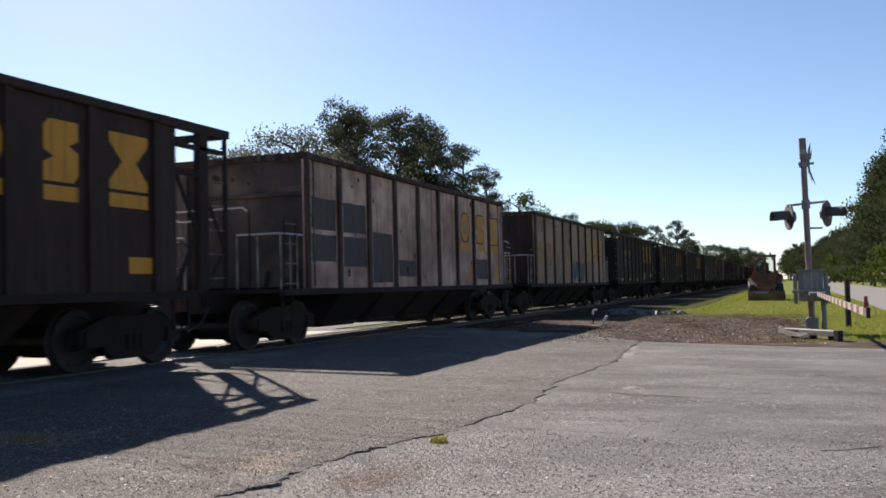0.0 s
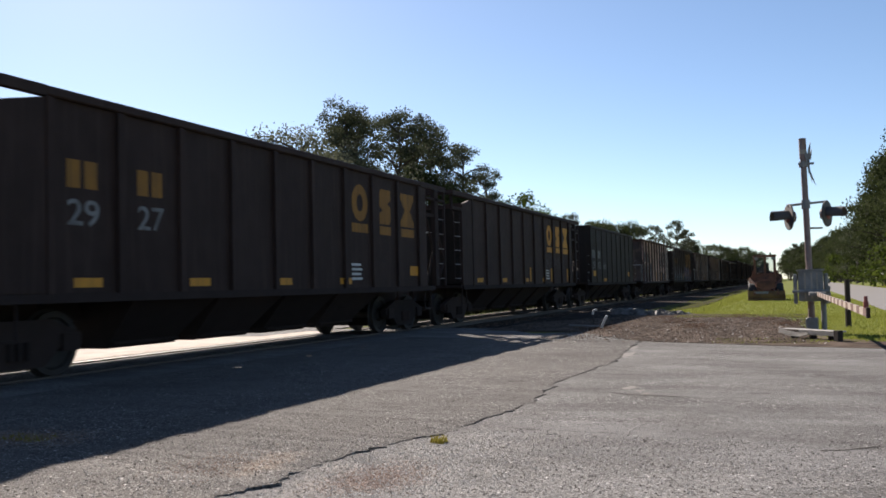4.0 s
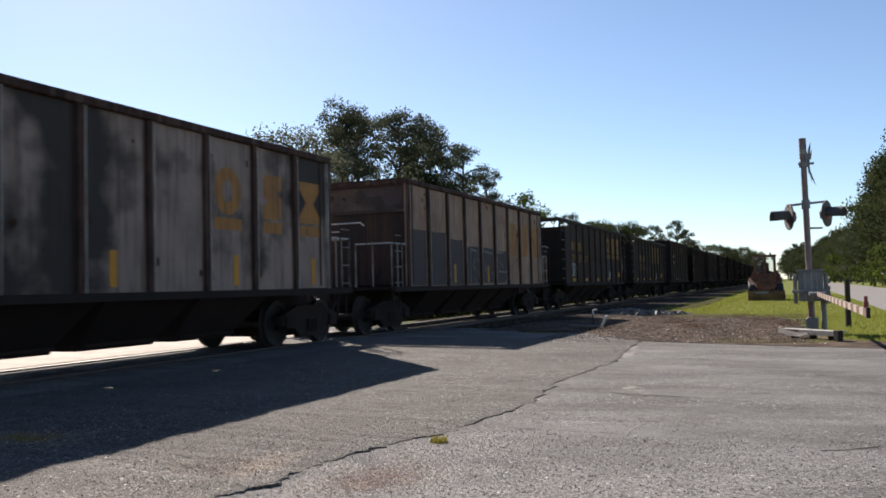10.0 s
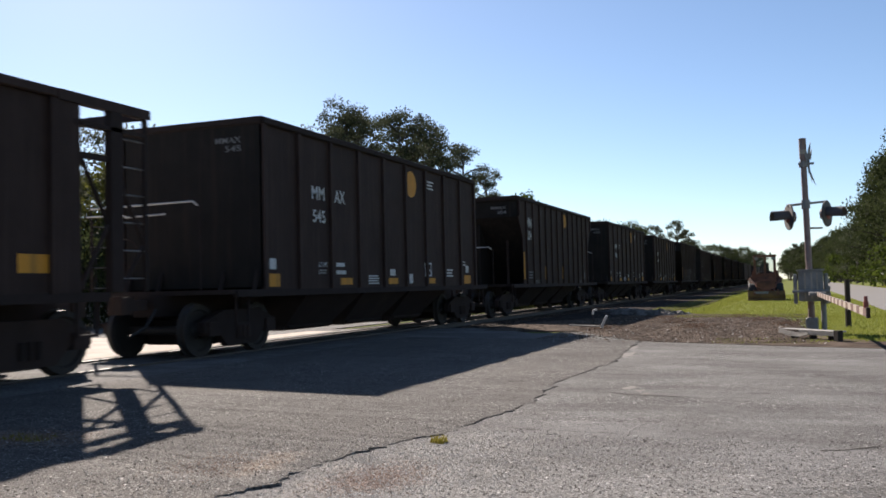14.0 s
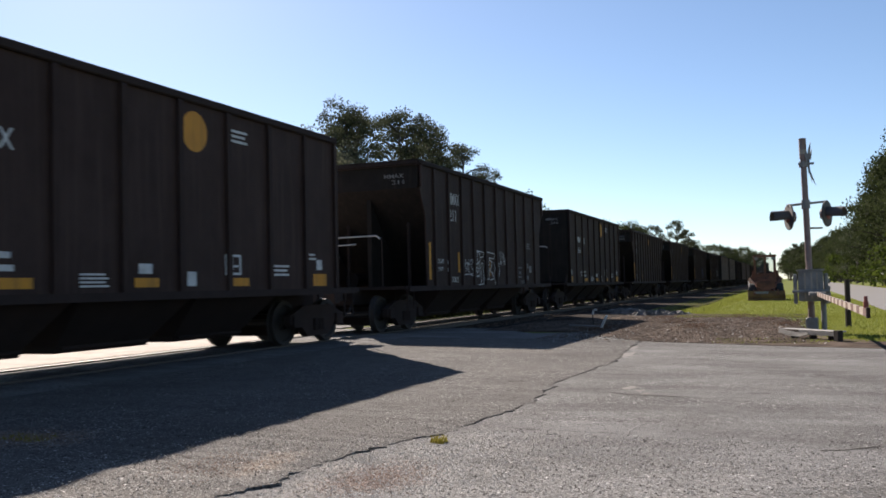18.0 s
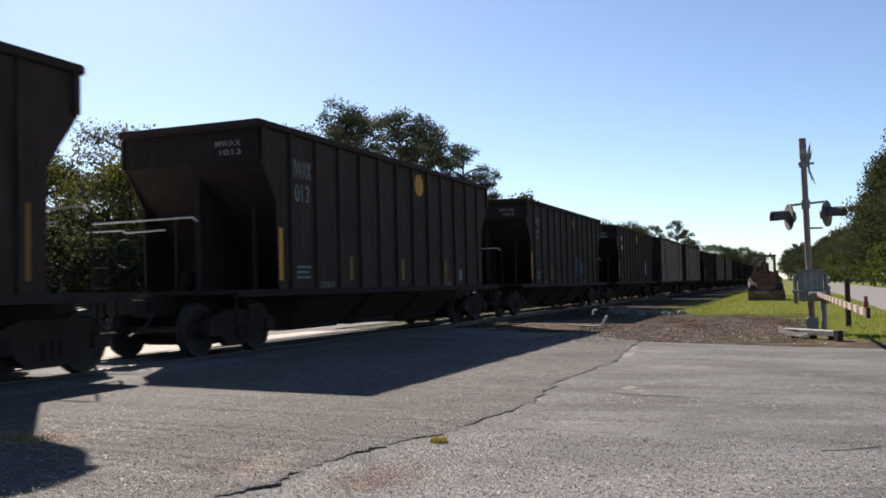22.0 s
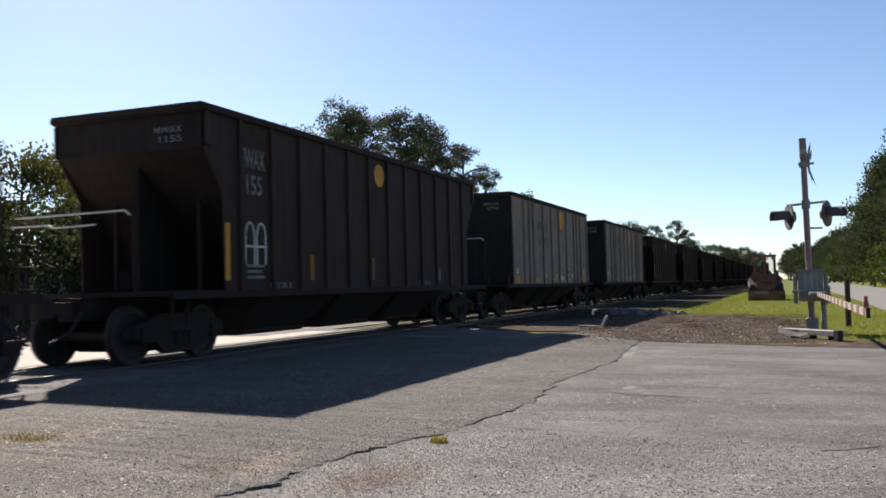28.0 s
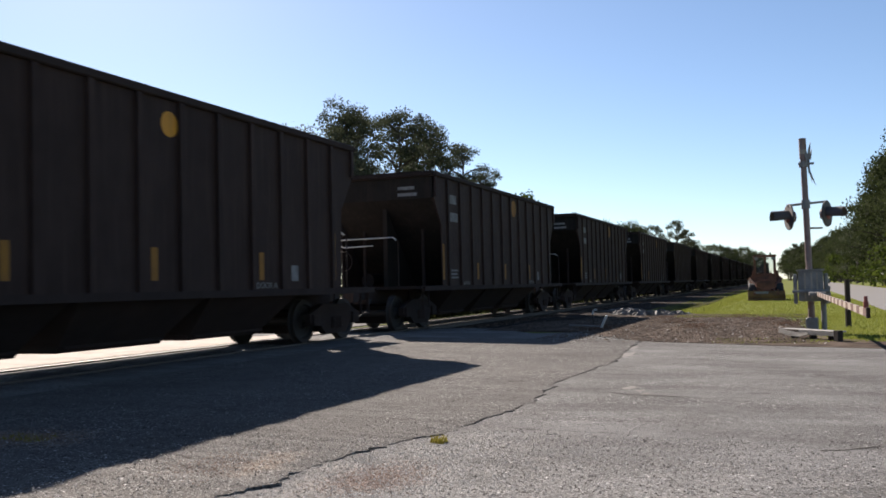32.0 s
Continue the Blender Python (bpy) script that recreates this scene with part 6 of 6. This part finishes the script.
        for x, z, r in ((-0.75, H_ - 0.36, 0.10), (-0.35, H_ - 0.40, 0.05), (0.05, H_ - 0.5, 0.04)):
            bm = bmesh.new()
            bm.faces.new([bm.verts.new((x + r * 1.6 * math.cos(a) * (0.6 + 0.4 * math.sin(3 * a)), 0.342, z + r * math.sin(a) - 0.3 * r * math.cos(a))) for a in (0, 0.7, 1.5, 2.2, 3.1, 3.9, 4.6, 5.5)])
            part("rust_spot", bm, M["rust"], car)


def numbered(n, mark, number, y=1.81, z=2.84, h=0.27, w=0.52, x=None, split=True, m="letter"):
    car, q0, B, k = CARS[n]
    x = XA if x is None else x
    if split:
        letters(car, mark[:2], y, y + w, z, z + h, x, m)
        letters(car, mark[2:], y + 0.96, y + 1.42, z, z + h, x, m)
    else:
        letters(car, mark, y, y + w * 1.35, z, z + h, x, m)
    letters(car, number, y + 0.03, y + 0.03 + 0.17 * len(number), z - 0.46, z - 0.46 + h * 0.95, x, m)


for n, num in ((14, "545"), (16, "493"), (17, "434"), (19, "516")):
    numbered(n, "MMAX", num, 1.70 if n == 19 else 1.81)
numbered(18, "MMAX", "211", 2.10, 3.32, 0.34, 0.62, split=False)
numbered(15, "MMAX", "204", 1.1, 3.1, 0.36, 0.6, split=False)
for n, num in ((20, "1043"), (21, "1013"), (22, "1022"), (26, "1155"), (29, "1111")):
    numbered(n, "MWAX", num, 1.0, 3.2, 0.36, 0.6, split=False, m="dimletter")
# The rearmost cars' bars are dimmed for haze by their colour.
for n in (23, 30, 31, 32):
    bars(CARS[n][0], 1.0, 1.8, 2.85, 3.6, XA, 2, "letter" if n == 23 else "dimletter")
for n, num in ((27, "4792"), (28, "4780")):
    for s_, y, z in (("MW", 3.30, 3.05), ("AX", 4.30, 3.05), (num[:2], 3.36, 2.45), (num[2:], 4.30, 2.45)):
        letters(CARS[n][0], s_, y, y + 0.5, z, z + 0.36, XA, "greyblue")


def fleet(n, digits, x, z=1.94, y=0.36, step=1.27, m="dimletter", top=2.47, mm="dimyellow"):
    """Owner's initials as plain bars, the car's number in pairs of figures below."""
    car, _, B, _ = CARS[n]
    step = B / 9
    y = (round((y + 0.3) / step - 0.5) + 0.5) * step - 0.3
    for i in range(2):
        for j in range(2):
            panel(car, y + i * step + j * 0.32, y + i * step + j * 0.32 + 0.24, top, top + 0.38, x, mm, "initial_bar")
    for i, d in enumerate(digits):
        letters(car, d, y + i * step, y + i * step + 0.6, z, z + 0.36, x, m)


fleet(4, ("29", "67"), XS, 1.96, 1.75)
fleet(5, ("29", "27"), XS, 1.96, 0.6)
fleet(7, ("29", "05", "66"), XB, 1.70, 0.65, 1.27, top=2.22, mm="dimletter")
fleet(9, ("29", "26", "25"), XS, 1.96, 0.5)
fleet(12, ("29", "29", "07"), XS, 1.94, 0.36, m="dimyellow")
fleet(13, ("292", "452"), XS, 1.76, 1.15, 1.4, m="faded", top=2.3, mm="faded")
fleet(3, ("29", "26", "09"), XS, 1.75, 0.3, 1.3, "faded", 2.25, "faded")
for y in (0.53, 3.1, 10.0):
    panel(CARS[7][0], y, y + 0.58, 1.36 if y != 3.1 else 1.11, 1.62 if y != 3.1 else 1.25, XB, "yellow")

# repaint patches on the white cars
for n, ps in ((2, ((0.27, 1.15, 2.24, 2.9), (1.62, 2.55, 2.23, 2.88), (0.27, 1.15, 1.6, 2.16), (1.62, 2.55, 1.5, 2.15), (3.05, 4.0, 1.15, 2.3), (4.4, 5.2, 1.3, 1.7), (9.94, 11.0, 1.22, 1.83))),
              (8, ((0.12, 1.0, 2.30, 2.93), (1.37, 2.2, 2.26, 2.91), (2.5, 3.5, 1.07, 2.24), (1.37, 2.2, 1.07, 2.15), (0.12, 1.0, 1.07, 2.2), (7.7, 8.5, 1.07, 1.7), (8.9, 9.8, 1.07, 1.6), (10.1, 11.0, 1.07, 1.65))),
              (11, ((0.2, 1.2, 1.07, 2.5), (1.6, 2.6, 1.07, 2.5), (3.0, 4.0, 1.07, 2.35), (4.4, 5.4, 1.1, 2.2), (5.8, 6.8, 1.1, 2.2), (7.2, 8.1, 1.1, 2.15))),
              (10, ((0.2, 1.2, 1.1, 2.0), (3.0, 4.0, 1.07, 1.9)))):
    step_ = CARS[n][2] / 9
    for a, b, c, d in ps:
        k_ = int((a + b) / 2 / step_)
        a, b = k_ * step_ + 0.095, (k_ + 1) * step_ - 0.125
        patch(CARS[n][0], a, b, c, d, XS, "greyblue", n)
emblem(CARS[8][0], 11.0, XS, "greyblue", -0.21, shift=(0.4, 0.33, 0.2))
for y in (8.49, 9.9, 11.2):
    panel(CARS[11][0], y, y + 0.95, 2.02, 3.13, XS, "faded", "paint_mark")
for n, ys_ in ((2, (9.48, 12.1)), (8, (0.03, 2.42, 5.7, 8.1, 10.45)), (10, (3.3, 6.18, 9.18, 11.85)), (11, (3.32, 6.27, 8.3, 12.0)), (6, (6.3, 9.31, 11.98)), (9, (2.9, 5.9, 8.6, 10.9))):
    for y in ys_:
        panel(CARS[n][0], y, y + 0.15, 1.13, 1.65, XS + 0.006, "yellow", "reflective_stripe")
def sprayed(car, y0, z0, w, h, x, m, lines, r=0.016):
    """Sprayed lines: paths in a unit square, laid out over w by h."""
    for path in lines:
        bm = bmesh.new()
        pts = [(y0 + a * w, z0 + b * h) for a, b in path]
        for (a, b), (c, d) in zip(pts, pts[1:]):
            L = math.hypot(c - a, d - b) or 1
            ny, nz, ey, ez = -(d - b) / L * r, (c - a) / L * r, (c - a) / L * r * 0.6, (d - b) / L * r * 0.6
            bm.faces.new([bm.verts.new((x + 0.004, *q)) for q in ((a - ey + ny, b - ez + nz), (a - ey - ny, b - ez - nz), (c + ey - ny, d + ez - nz), (c + ey + ny, d + ez + nz))])
        part("sprayed_line", bm, M[m], car)


def chips(car, B, seed, n, x=XS):
    """Rust showing through chipped paint, mostly beside the posts and along the top."""
    rng = random.Random(seed)
    step_ = B / 9
    for _ in range(n):
        k_ = rng.randrange(9)
        side_ = rng.random()
        u = 0.12 + 0.10 * rng.random() if side_ < 0.4 else step_ - 0.12 - 0.10 * rng.random() if side_ < 0.75 else rng.uniform(0.2, step_ - 0.2)
        z = rng.uniform(3.25, 3.5) if rng.random() < 0.4 else rng.uniform(1.12, 3.3)
        r, tall_ = rng.uniform(0.02, 0.07), rng.uniform(0.8, 2.4)
        m_ = 9
        pts = []
        for i in range(m_):
            a = 2 * math.pi * i / m_
            q = r * rng.uniform(0.45, 1.25)
            pts.append((min(max(k_ * step_ + u + q * math.cos(a), k_ * step_ + 0.1), (k_ + 1) * step_ - 0.1), max(1.07, z + q * tall_ * math.sin(a))))
        shape(car, pts, x + 0.0045, "rustchip", "rust_chip", 0.001)


for n, count in ((2, 34), (3, 40), (8, 44), (10, 16), (11, 34)):
    chips(CARS[n][0], CARS[n][2], 70 + n, count)
# sprayed writing
FORMS = (
    (9, 0, "outline", [(6.87, 1.52), (6.97, 1.81), (7.19, 2.06), (7.49, 2.25), (7.78, 2.33), (8.04, 2.28), (8.16, 2.15), (8.12, 1.85), (7.99, 1.64), (7.99, 1.28), (7.83, 1.07), (7.63, 1.06), (6.9, 1.06)]),
    (9, 1, "purple", [(6.93, 1.52), (7.04, 1.8), (7.24, 2.02), (7.52, 2.2), (7.78, 2.27), (7.99, 2.23), (8.08, 2.12), (8.05, 1.85), (7.93, 1.63), (7.92, 1.31), (7.77, 1.11), (7.61, 1.06), (6.95, 1.06)]),
    (9, 2, "teal", [(6.95, 1.06), (6.94, 1.31), (7.22, 1.38), (7.92, 1.32), (7.77, 1.11), (7.61, 1.06)]),
    (9, 3, "outline", [(7.58, 1.94), (7.64, 1.81), (8.02, 1.64), (7.99, 1.52), (7.83, 1.53), (7.62, 1.62), (7.52, 1.54), (7.33, 1.35), (7.2, 1.36), (7.19, 1.53), (7.32, 1.76)]),
    (9, 4, "red", [(7.54, 1.88), (7.6, 1.75), (7.86, 1.62), (7.6, 1.67), (7.48, 1.59), (7.33, 1.42), (7.24, 1.44), (7.26, 1.59), (7.37, 1.76)]),
    (9, 0, "outline", [(8.27, 2.25), (8.38, 2.3), (8.88, 2.14), (9.43, 1.92), (9.2, 1.54), (9.09, 1.06), (8.2, 1.06), (7.99, 1.1), (7.99, 1.43), (8.16, 1.85)]),
    (9, 1, "purple", [(8.34, 2.19), (8.4, 2.25), (8.83, 2.09), (9.33, 1.9), (9.13, 1.54), (9.02, 1.06), (8.22, 1.06), (8.05, 1.13), (8.06, 1.42), (8.23, 1.84)]),
    (9, 2, "blue", [(8.06, 1.28), (8.5, 1.51), (9.1, 1.47), (9.02, 1.06), (8.22, 1.06), (8.05, 1.13)]),
    (9, 3, "outline", [(8.83, 2.13), (8.95, 2.09), (8.64, 1.58), (8.37, 1.58)]),
    (9, 4, "red", [(8.78, 2.03), (8.85, 2.0), (8.59, 1.61), (8.45, 1.61)]),
    (9, 3, "outline", [(8.31, 1.43), (8.55, 1.43), (8.37, 1.07), (8.15, 1.07)]),
    (9, 4, "red", [(8.33, 1.3), (8.44, 1.3), (8.32, 1.1), (8.22, 1.1)]),
    (9, 0, "outline", [(9.43, 2.15), (9.74, 1.99), (9.76, 1.69), (9.95, 2.17), (10.45, 1.93), (10.68, 1.98), (10.35, 1.35), (10.21, 1.06), (9.96, 1.06), (9.49, 1.06), (9.39, 1.22)]),
    (9, 1, "purple", [(9.48, 2.07), (9.66, 1.96), (9.71, 1.53), (10.01, 2.09), (10.34, 1.89), (10.57, 1.92), (10.27, 1.35), (10.12, 1.08), (9.93, 1.06), (9.55, 1.07), (9.47, 1.22)]),
    (9, 2, "blue", [(9.47, 1.35), (9.86, 1.42), (10.27, 1.35), (10.12, 1.08), (9.93, 1.06), (9.55, 1.07)]),
    (9, 3, "outline", [(10.14, 1.78), (10.42, 1.9), (10.18, 1.25), (9.99, 1.06), (9.88, 1.18)]),
    (9, 4, "red", [(10.19, 1.73), (10.33, 1.81), (10.13, 1.27), (10.0, 1.11), (9.95, 1.2)]),
    (9, 0, "outline", [(10.77, 2.24), (11.06, 2.29), (11.37, 2.12), (11.26, 1.8), (10.74, 1.79)]),
    (9, 1, "purple", [(10.84, 2.19), (11.04, 2.23), (11.27, 2.1), (11.19, 1.84), (10.82, 1.82)]),
    (9, 0, "outline", [(10.7, 1.44), (11.25, 1.29), (11.57, 1.36), (12.13, 1.36), (12.07, 1.06), (11.7, 1.06), (10.72, 1.06)]),
    (9, 1, "teal", [(10.76, 1.37), (11.25, 1.23), (11.57, 1.3), (12.05, 1.32), (11.99, 1.09), (11.66, 1.06), (10.78, 1.06)]),
    (9, 2, "red", [(11.24, 2.04), (11.6, 2.13), (11.83, 1.97), (12.09, 1.75), (12.12, 1.52), (11.71, 1.42), (11.58, 1.74), (11.2, 1.91)]),
    (3, 0, "teal", [(6.02, 1.9), (6.34, 1.98), (6.53, 1.57), (6.63, 1.98), (7.16, 1.99), (7.1, 1.55), (6.97, 1.4), (6.45, 1.1), (6.31, 1.13), (6.0, 1.56)]),
    (3, 0, "teal", [(7.32, 1.87), (7.76, 1.95), (7.81, 1.82), (8.05, 1.94), (8.41, 1.94), (8.4, 1.46), (8.22, 1.38), (8.21, 1.11), (7.36, 1.12)]),
    (3, 1, "blue", [(6.02, 1.56), (6.09, 1.56), (6.45, 1.15), (6.33, 1.14)]),
    (3, 1, "blue", [(6.64, 1.91), (6.74, 1.94), (6.7, 1.71), (6.56, 1.52), (6.54, 1.57)]),
    (3, 1, "blue", [(8.02, 1.92), (8.12, 1.95), (8.16, 1.68), (8.06, 1.66)]),
    (3, 1, "blue", [(7.36, 1.86), (7.51, 1.88), (7.42, 1.59), (7.34, 1.62)]),
)
for n, level, m_, pts in FORMS:
    shape(CARS[n][0], pts, XS + 0.001 + 0.0022 * level, m_, "sprayed_form", 0.0018)
throw_up(CARS[9][0], 0.4, 6.4, 1.08, 2.15, XS, 9, 9, ("black", "darkpurple", "black"), "outline", "teal", "black", 0.88)
scrawl(CARS[6][0], 8.5, 11.8, 1.6, 2.15, XS, "greyblue", 2, 9)
sprayed(CARS[11][0], 0.0, 0.0, 1.0, 1.0, XS + 0.004, "dimletter", ([(4.75, 2.13), (4.73, 1.55), (4.71, 1.06)], [(4.75, 2.13), (5.0, 2.09), (5.22, 2.08)], [(5.02, 1.83), (4.93, 1.59), (5.13, 1.52)], [(5.36, 2.09), (5.39, 1.83), (5.3, 1.77)], [(5.63, 1.85), (5.62, 1.47)], [(5.09, 1.25), (5.2, 1.06)], [(5.55, 1.25), (5.67, 1.06)], [(6.06, 1.7), (6.11, 1.42)], [(6.96, 1.72), (7.14, 1.52)], [(6.75, 1.43), (7.02, 1.29)], [(7.67, 1.74), (7.94, 1.59)], [(7.36, 1.48), (8.3, 1.45)], [(8.08, 1.18), (8.32, 1.06)], [(5.75, 2.11), (6.32, 2.06), (6.73, 2.04), (7.3, 2.09), (7.91, 2.08)]), 0.028)
sprayed(CARS[12][0], 0.25, 1.3, 1.1, 0.62, XS, "letter", [[(0.14 * k + 0.03, 0.05), (0.14 * k, 0.9), (0.14 * k + 0.09, 0.95), (0.14 * k + 0.07, 0.1)] for k in range(5)] + [[(0.0, 0.97), (0.78, 0.92)], [(0.82, 0.85), (0.98, 0.8), (0.86, 0.6), (1.0, 0.45), (0.84, 0.25)]], 0.014)
scrawl(CARS[12][0], 3.9, 7.6, 1.05, 2.0, XS, "greyblue", 8, 14, 0.06)
scrawl(CARS[12][0], 7.95, 8.95, 1.5, 2.3, XS, "teal", 31, 7, 0.06)
scrawl(CARS[13][0], 3.8, 6.0, 1.5, 2.05, XS, "greyblue", 12, 9, 0.05)
BIG_TAG = (((0.02, 0.0), (0.42, 0.06), (0.40, 0.62), (0.32, 0.62), (0.30, 0.10)), ((0.14, 0.95), (0.16, 0.62), (0.28, 0.70), (0.26, 0.88), (0.14, 0.95), (0.45, 0.92), (0.42, 0.80), (0.28, 0.78)),
           ((0.20, 0.62), (0.06, 0.58), (0.02, 0.38), (0.10, 0.26), (0.24, 0.28), (0.26, 0.50), (0.20, 0.62)), ((0.14, 0.34), (0.08, 0.46), (0.12, 0.52), (0.15, 0.46), (0.19, 0.51), (0.21, 0.44), (0.14, 0.34)),
           ((0.52, 0.95), (0.50, 0.84), (0.60, 0.82), (0.56, 0.20), (0.66, 0.18), (0.70, 0.78), (0.95, 0.76), (0.97, 0.90), (0.52, 0.95)), ((0.72, 0.72), (0.84, 0.66), (0.78, 0.50), (0.72, 0.44), (0.86, 0.34), (0.90, 0.20), (0.74, 0.16)),
           ((0.92, 0.66), (0.98, 0.50), (0.92, 0.30), (0.96, 0.12), (1.0, 0.04)), ((0.46, 0.70), (0.50, 0.40), (0.46, 0.16)))
SMALL_TAG = (((0.0, 0.1), (0.06, 0.8), (0.16, 0.4), (0.26, 0.9), (0.30, 0.2)), ((0.36, 0.25), (0.42, 0.75), (0.52, 0.7), (0.50, 0.35), (0.38, 0.3)), ((0.58, 0.9), (0.56, 0.2), (0.68, 0.15)),
             ((0.50, 0.62), (0.70, 0.66)), ((0.72, 0.8), (0.90, 0.95), (0.96, 0.8), (0.78, 0.5), (0.92, 0.3), (1.0, 0.4), (0.98, 0.1), (0.70, 0.05)), ((0.05, 0.0), (0.5, 0.06), (0.95, -0.02)))
SIDE_TAG = (((0.1, 0.0), (0.3, 0.35), (0.15, 0.55), (0.0, 0.30), (0.1, 0.0)), ((0.35, 0.95), (0.45, 0.5), (0.30, 0.55), (0.55, 0.62), (0.50, 0.95)), ((0.65, 0.5), (0.72, 0.9), (0.82, 0.55), (0.95, 0.75), (0.90, 0.5)))
sprayed(CARS[18][0], 3.12, 1.35, 0.92, 0.50, XA, "letter", SMALL_TAG, 0.014)
sprayed(CARS[18][0], 4.12, 1.02, 2.05, 1.12, XA, "letter", BIG_TAG, 0.017)
sprayed(CARS[18][0], 6.35, 1.22, 0.95, 0.95, XA, "letter", SIDE_TAG, 0.015)
sprayed(CARS[22][0], 7.75, 1.35, 0.75, 0.85, XA, "blue", BIG_TAG, 0.03)
sprayed(CARS[22][0], 8.62, 1.4, 0.68, 0.62, XA, "blue", SMALL_TAG[:4], 0.035)
for n, y in ((23, 9.70), (26, 1.16)):
    for i in range(2):
        arch = [(y + i * 0.36, 1.5), (y + i * 0.36, 2.05), (y + i * 0.36 + 0.06, 2.2), (y + i * 0.36 + 0.15, 2.25), (y + i * 0.36 + 0.24, 2.18), (y + i * 0.36 + 0.28, 2.05), (y + i * 0.36 + 0.28, 1.5)]
        bm = bmesh.new()
        for (a, b), (c, d) in zip(arch, arch[1:]):
            rod(bm, (XA + 0.002, a, b), (XA + 0.002, c, d), 0.018, 5)
        part("sprayed_stroke", bm, M["letter"], CARS[n][0])
    panel(CARS[n][0], y - 0.04, y + 0.70, 1.80, 1.84, XA + 0.002, "letter", "sprayed_stroke")


def motions():
    for car, q0, B, k in CARS:
        walk(car, [(t, pose(TRACK, q0 - SPEED * t, 0)) for t in (0, 1 / 30, 16, 32 - 1 / 30, 32)])
    # all wheelsets roll alike: one set of keys serves them
    sets = [o for car, q0, B, k in CARS for o in car.children if o.name.startswith("wheelset")]
    walk(sets[0], [(i / 30, pose(0, 0, 0, math.degrees(SPEED * i / 30 / 0.457) % 360)) for i in range(961)])
    for o in sets[1:]:
        o.rotation_mode = "QUATERNION"
        keys = o.animation_data_create()
        keys.action = sets[0].animation_data.action
        keys.action_slot = sets[0].animation_data.action_slot


motions()
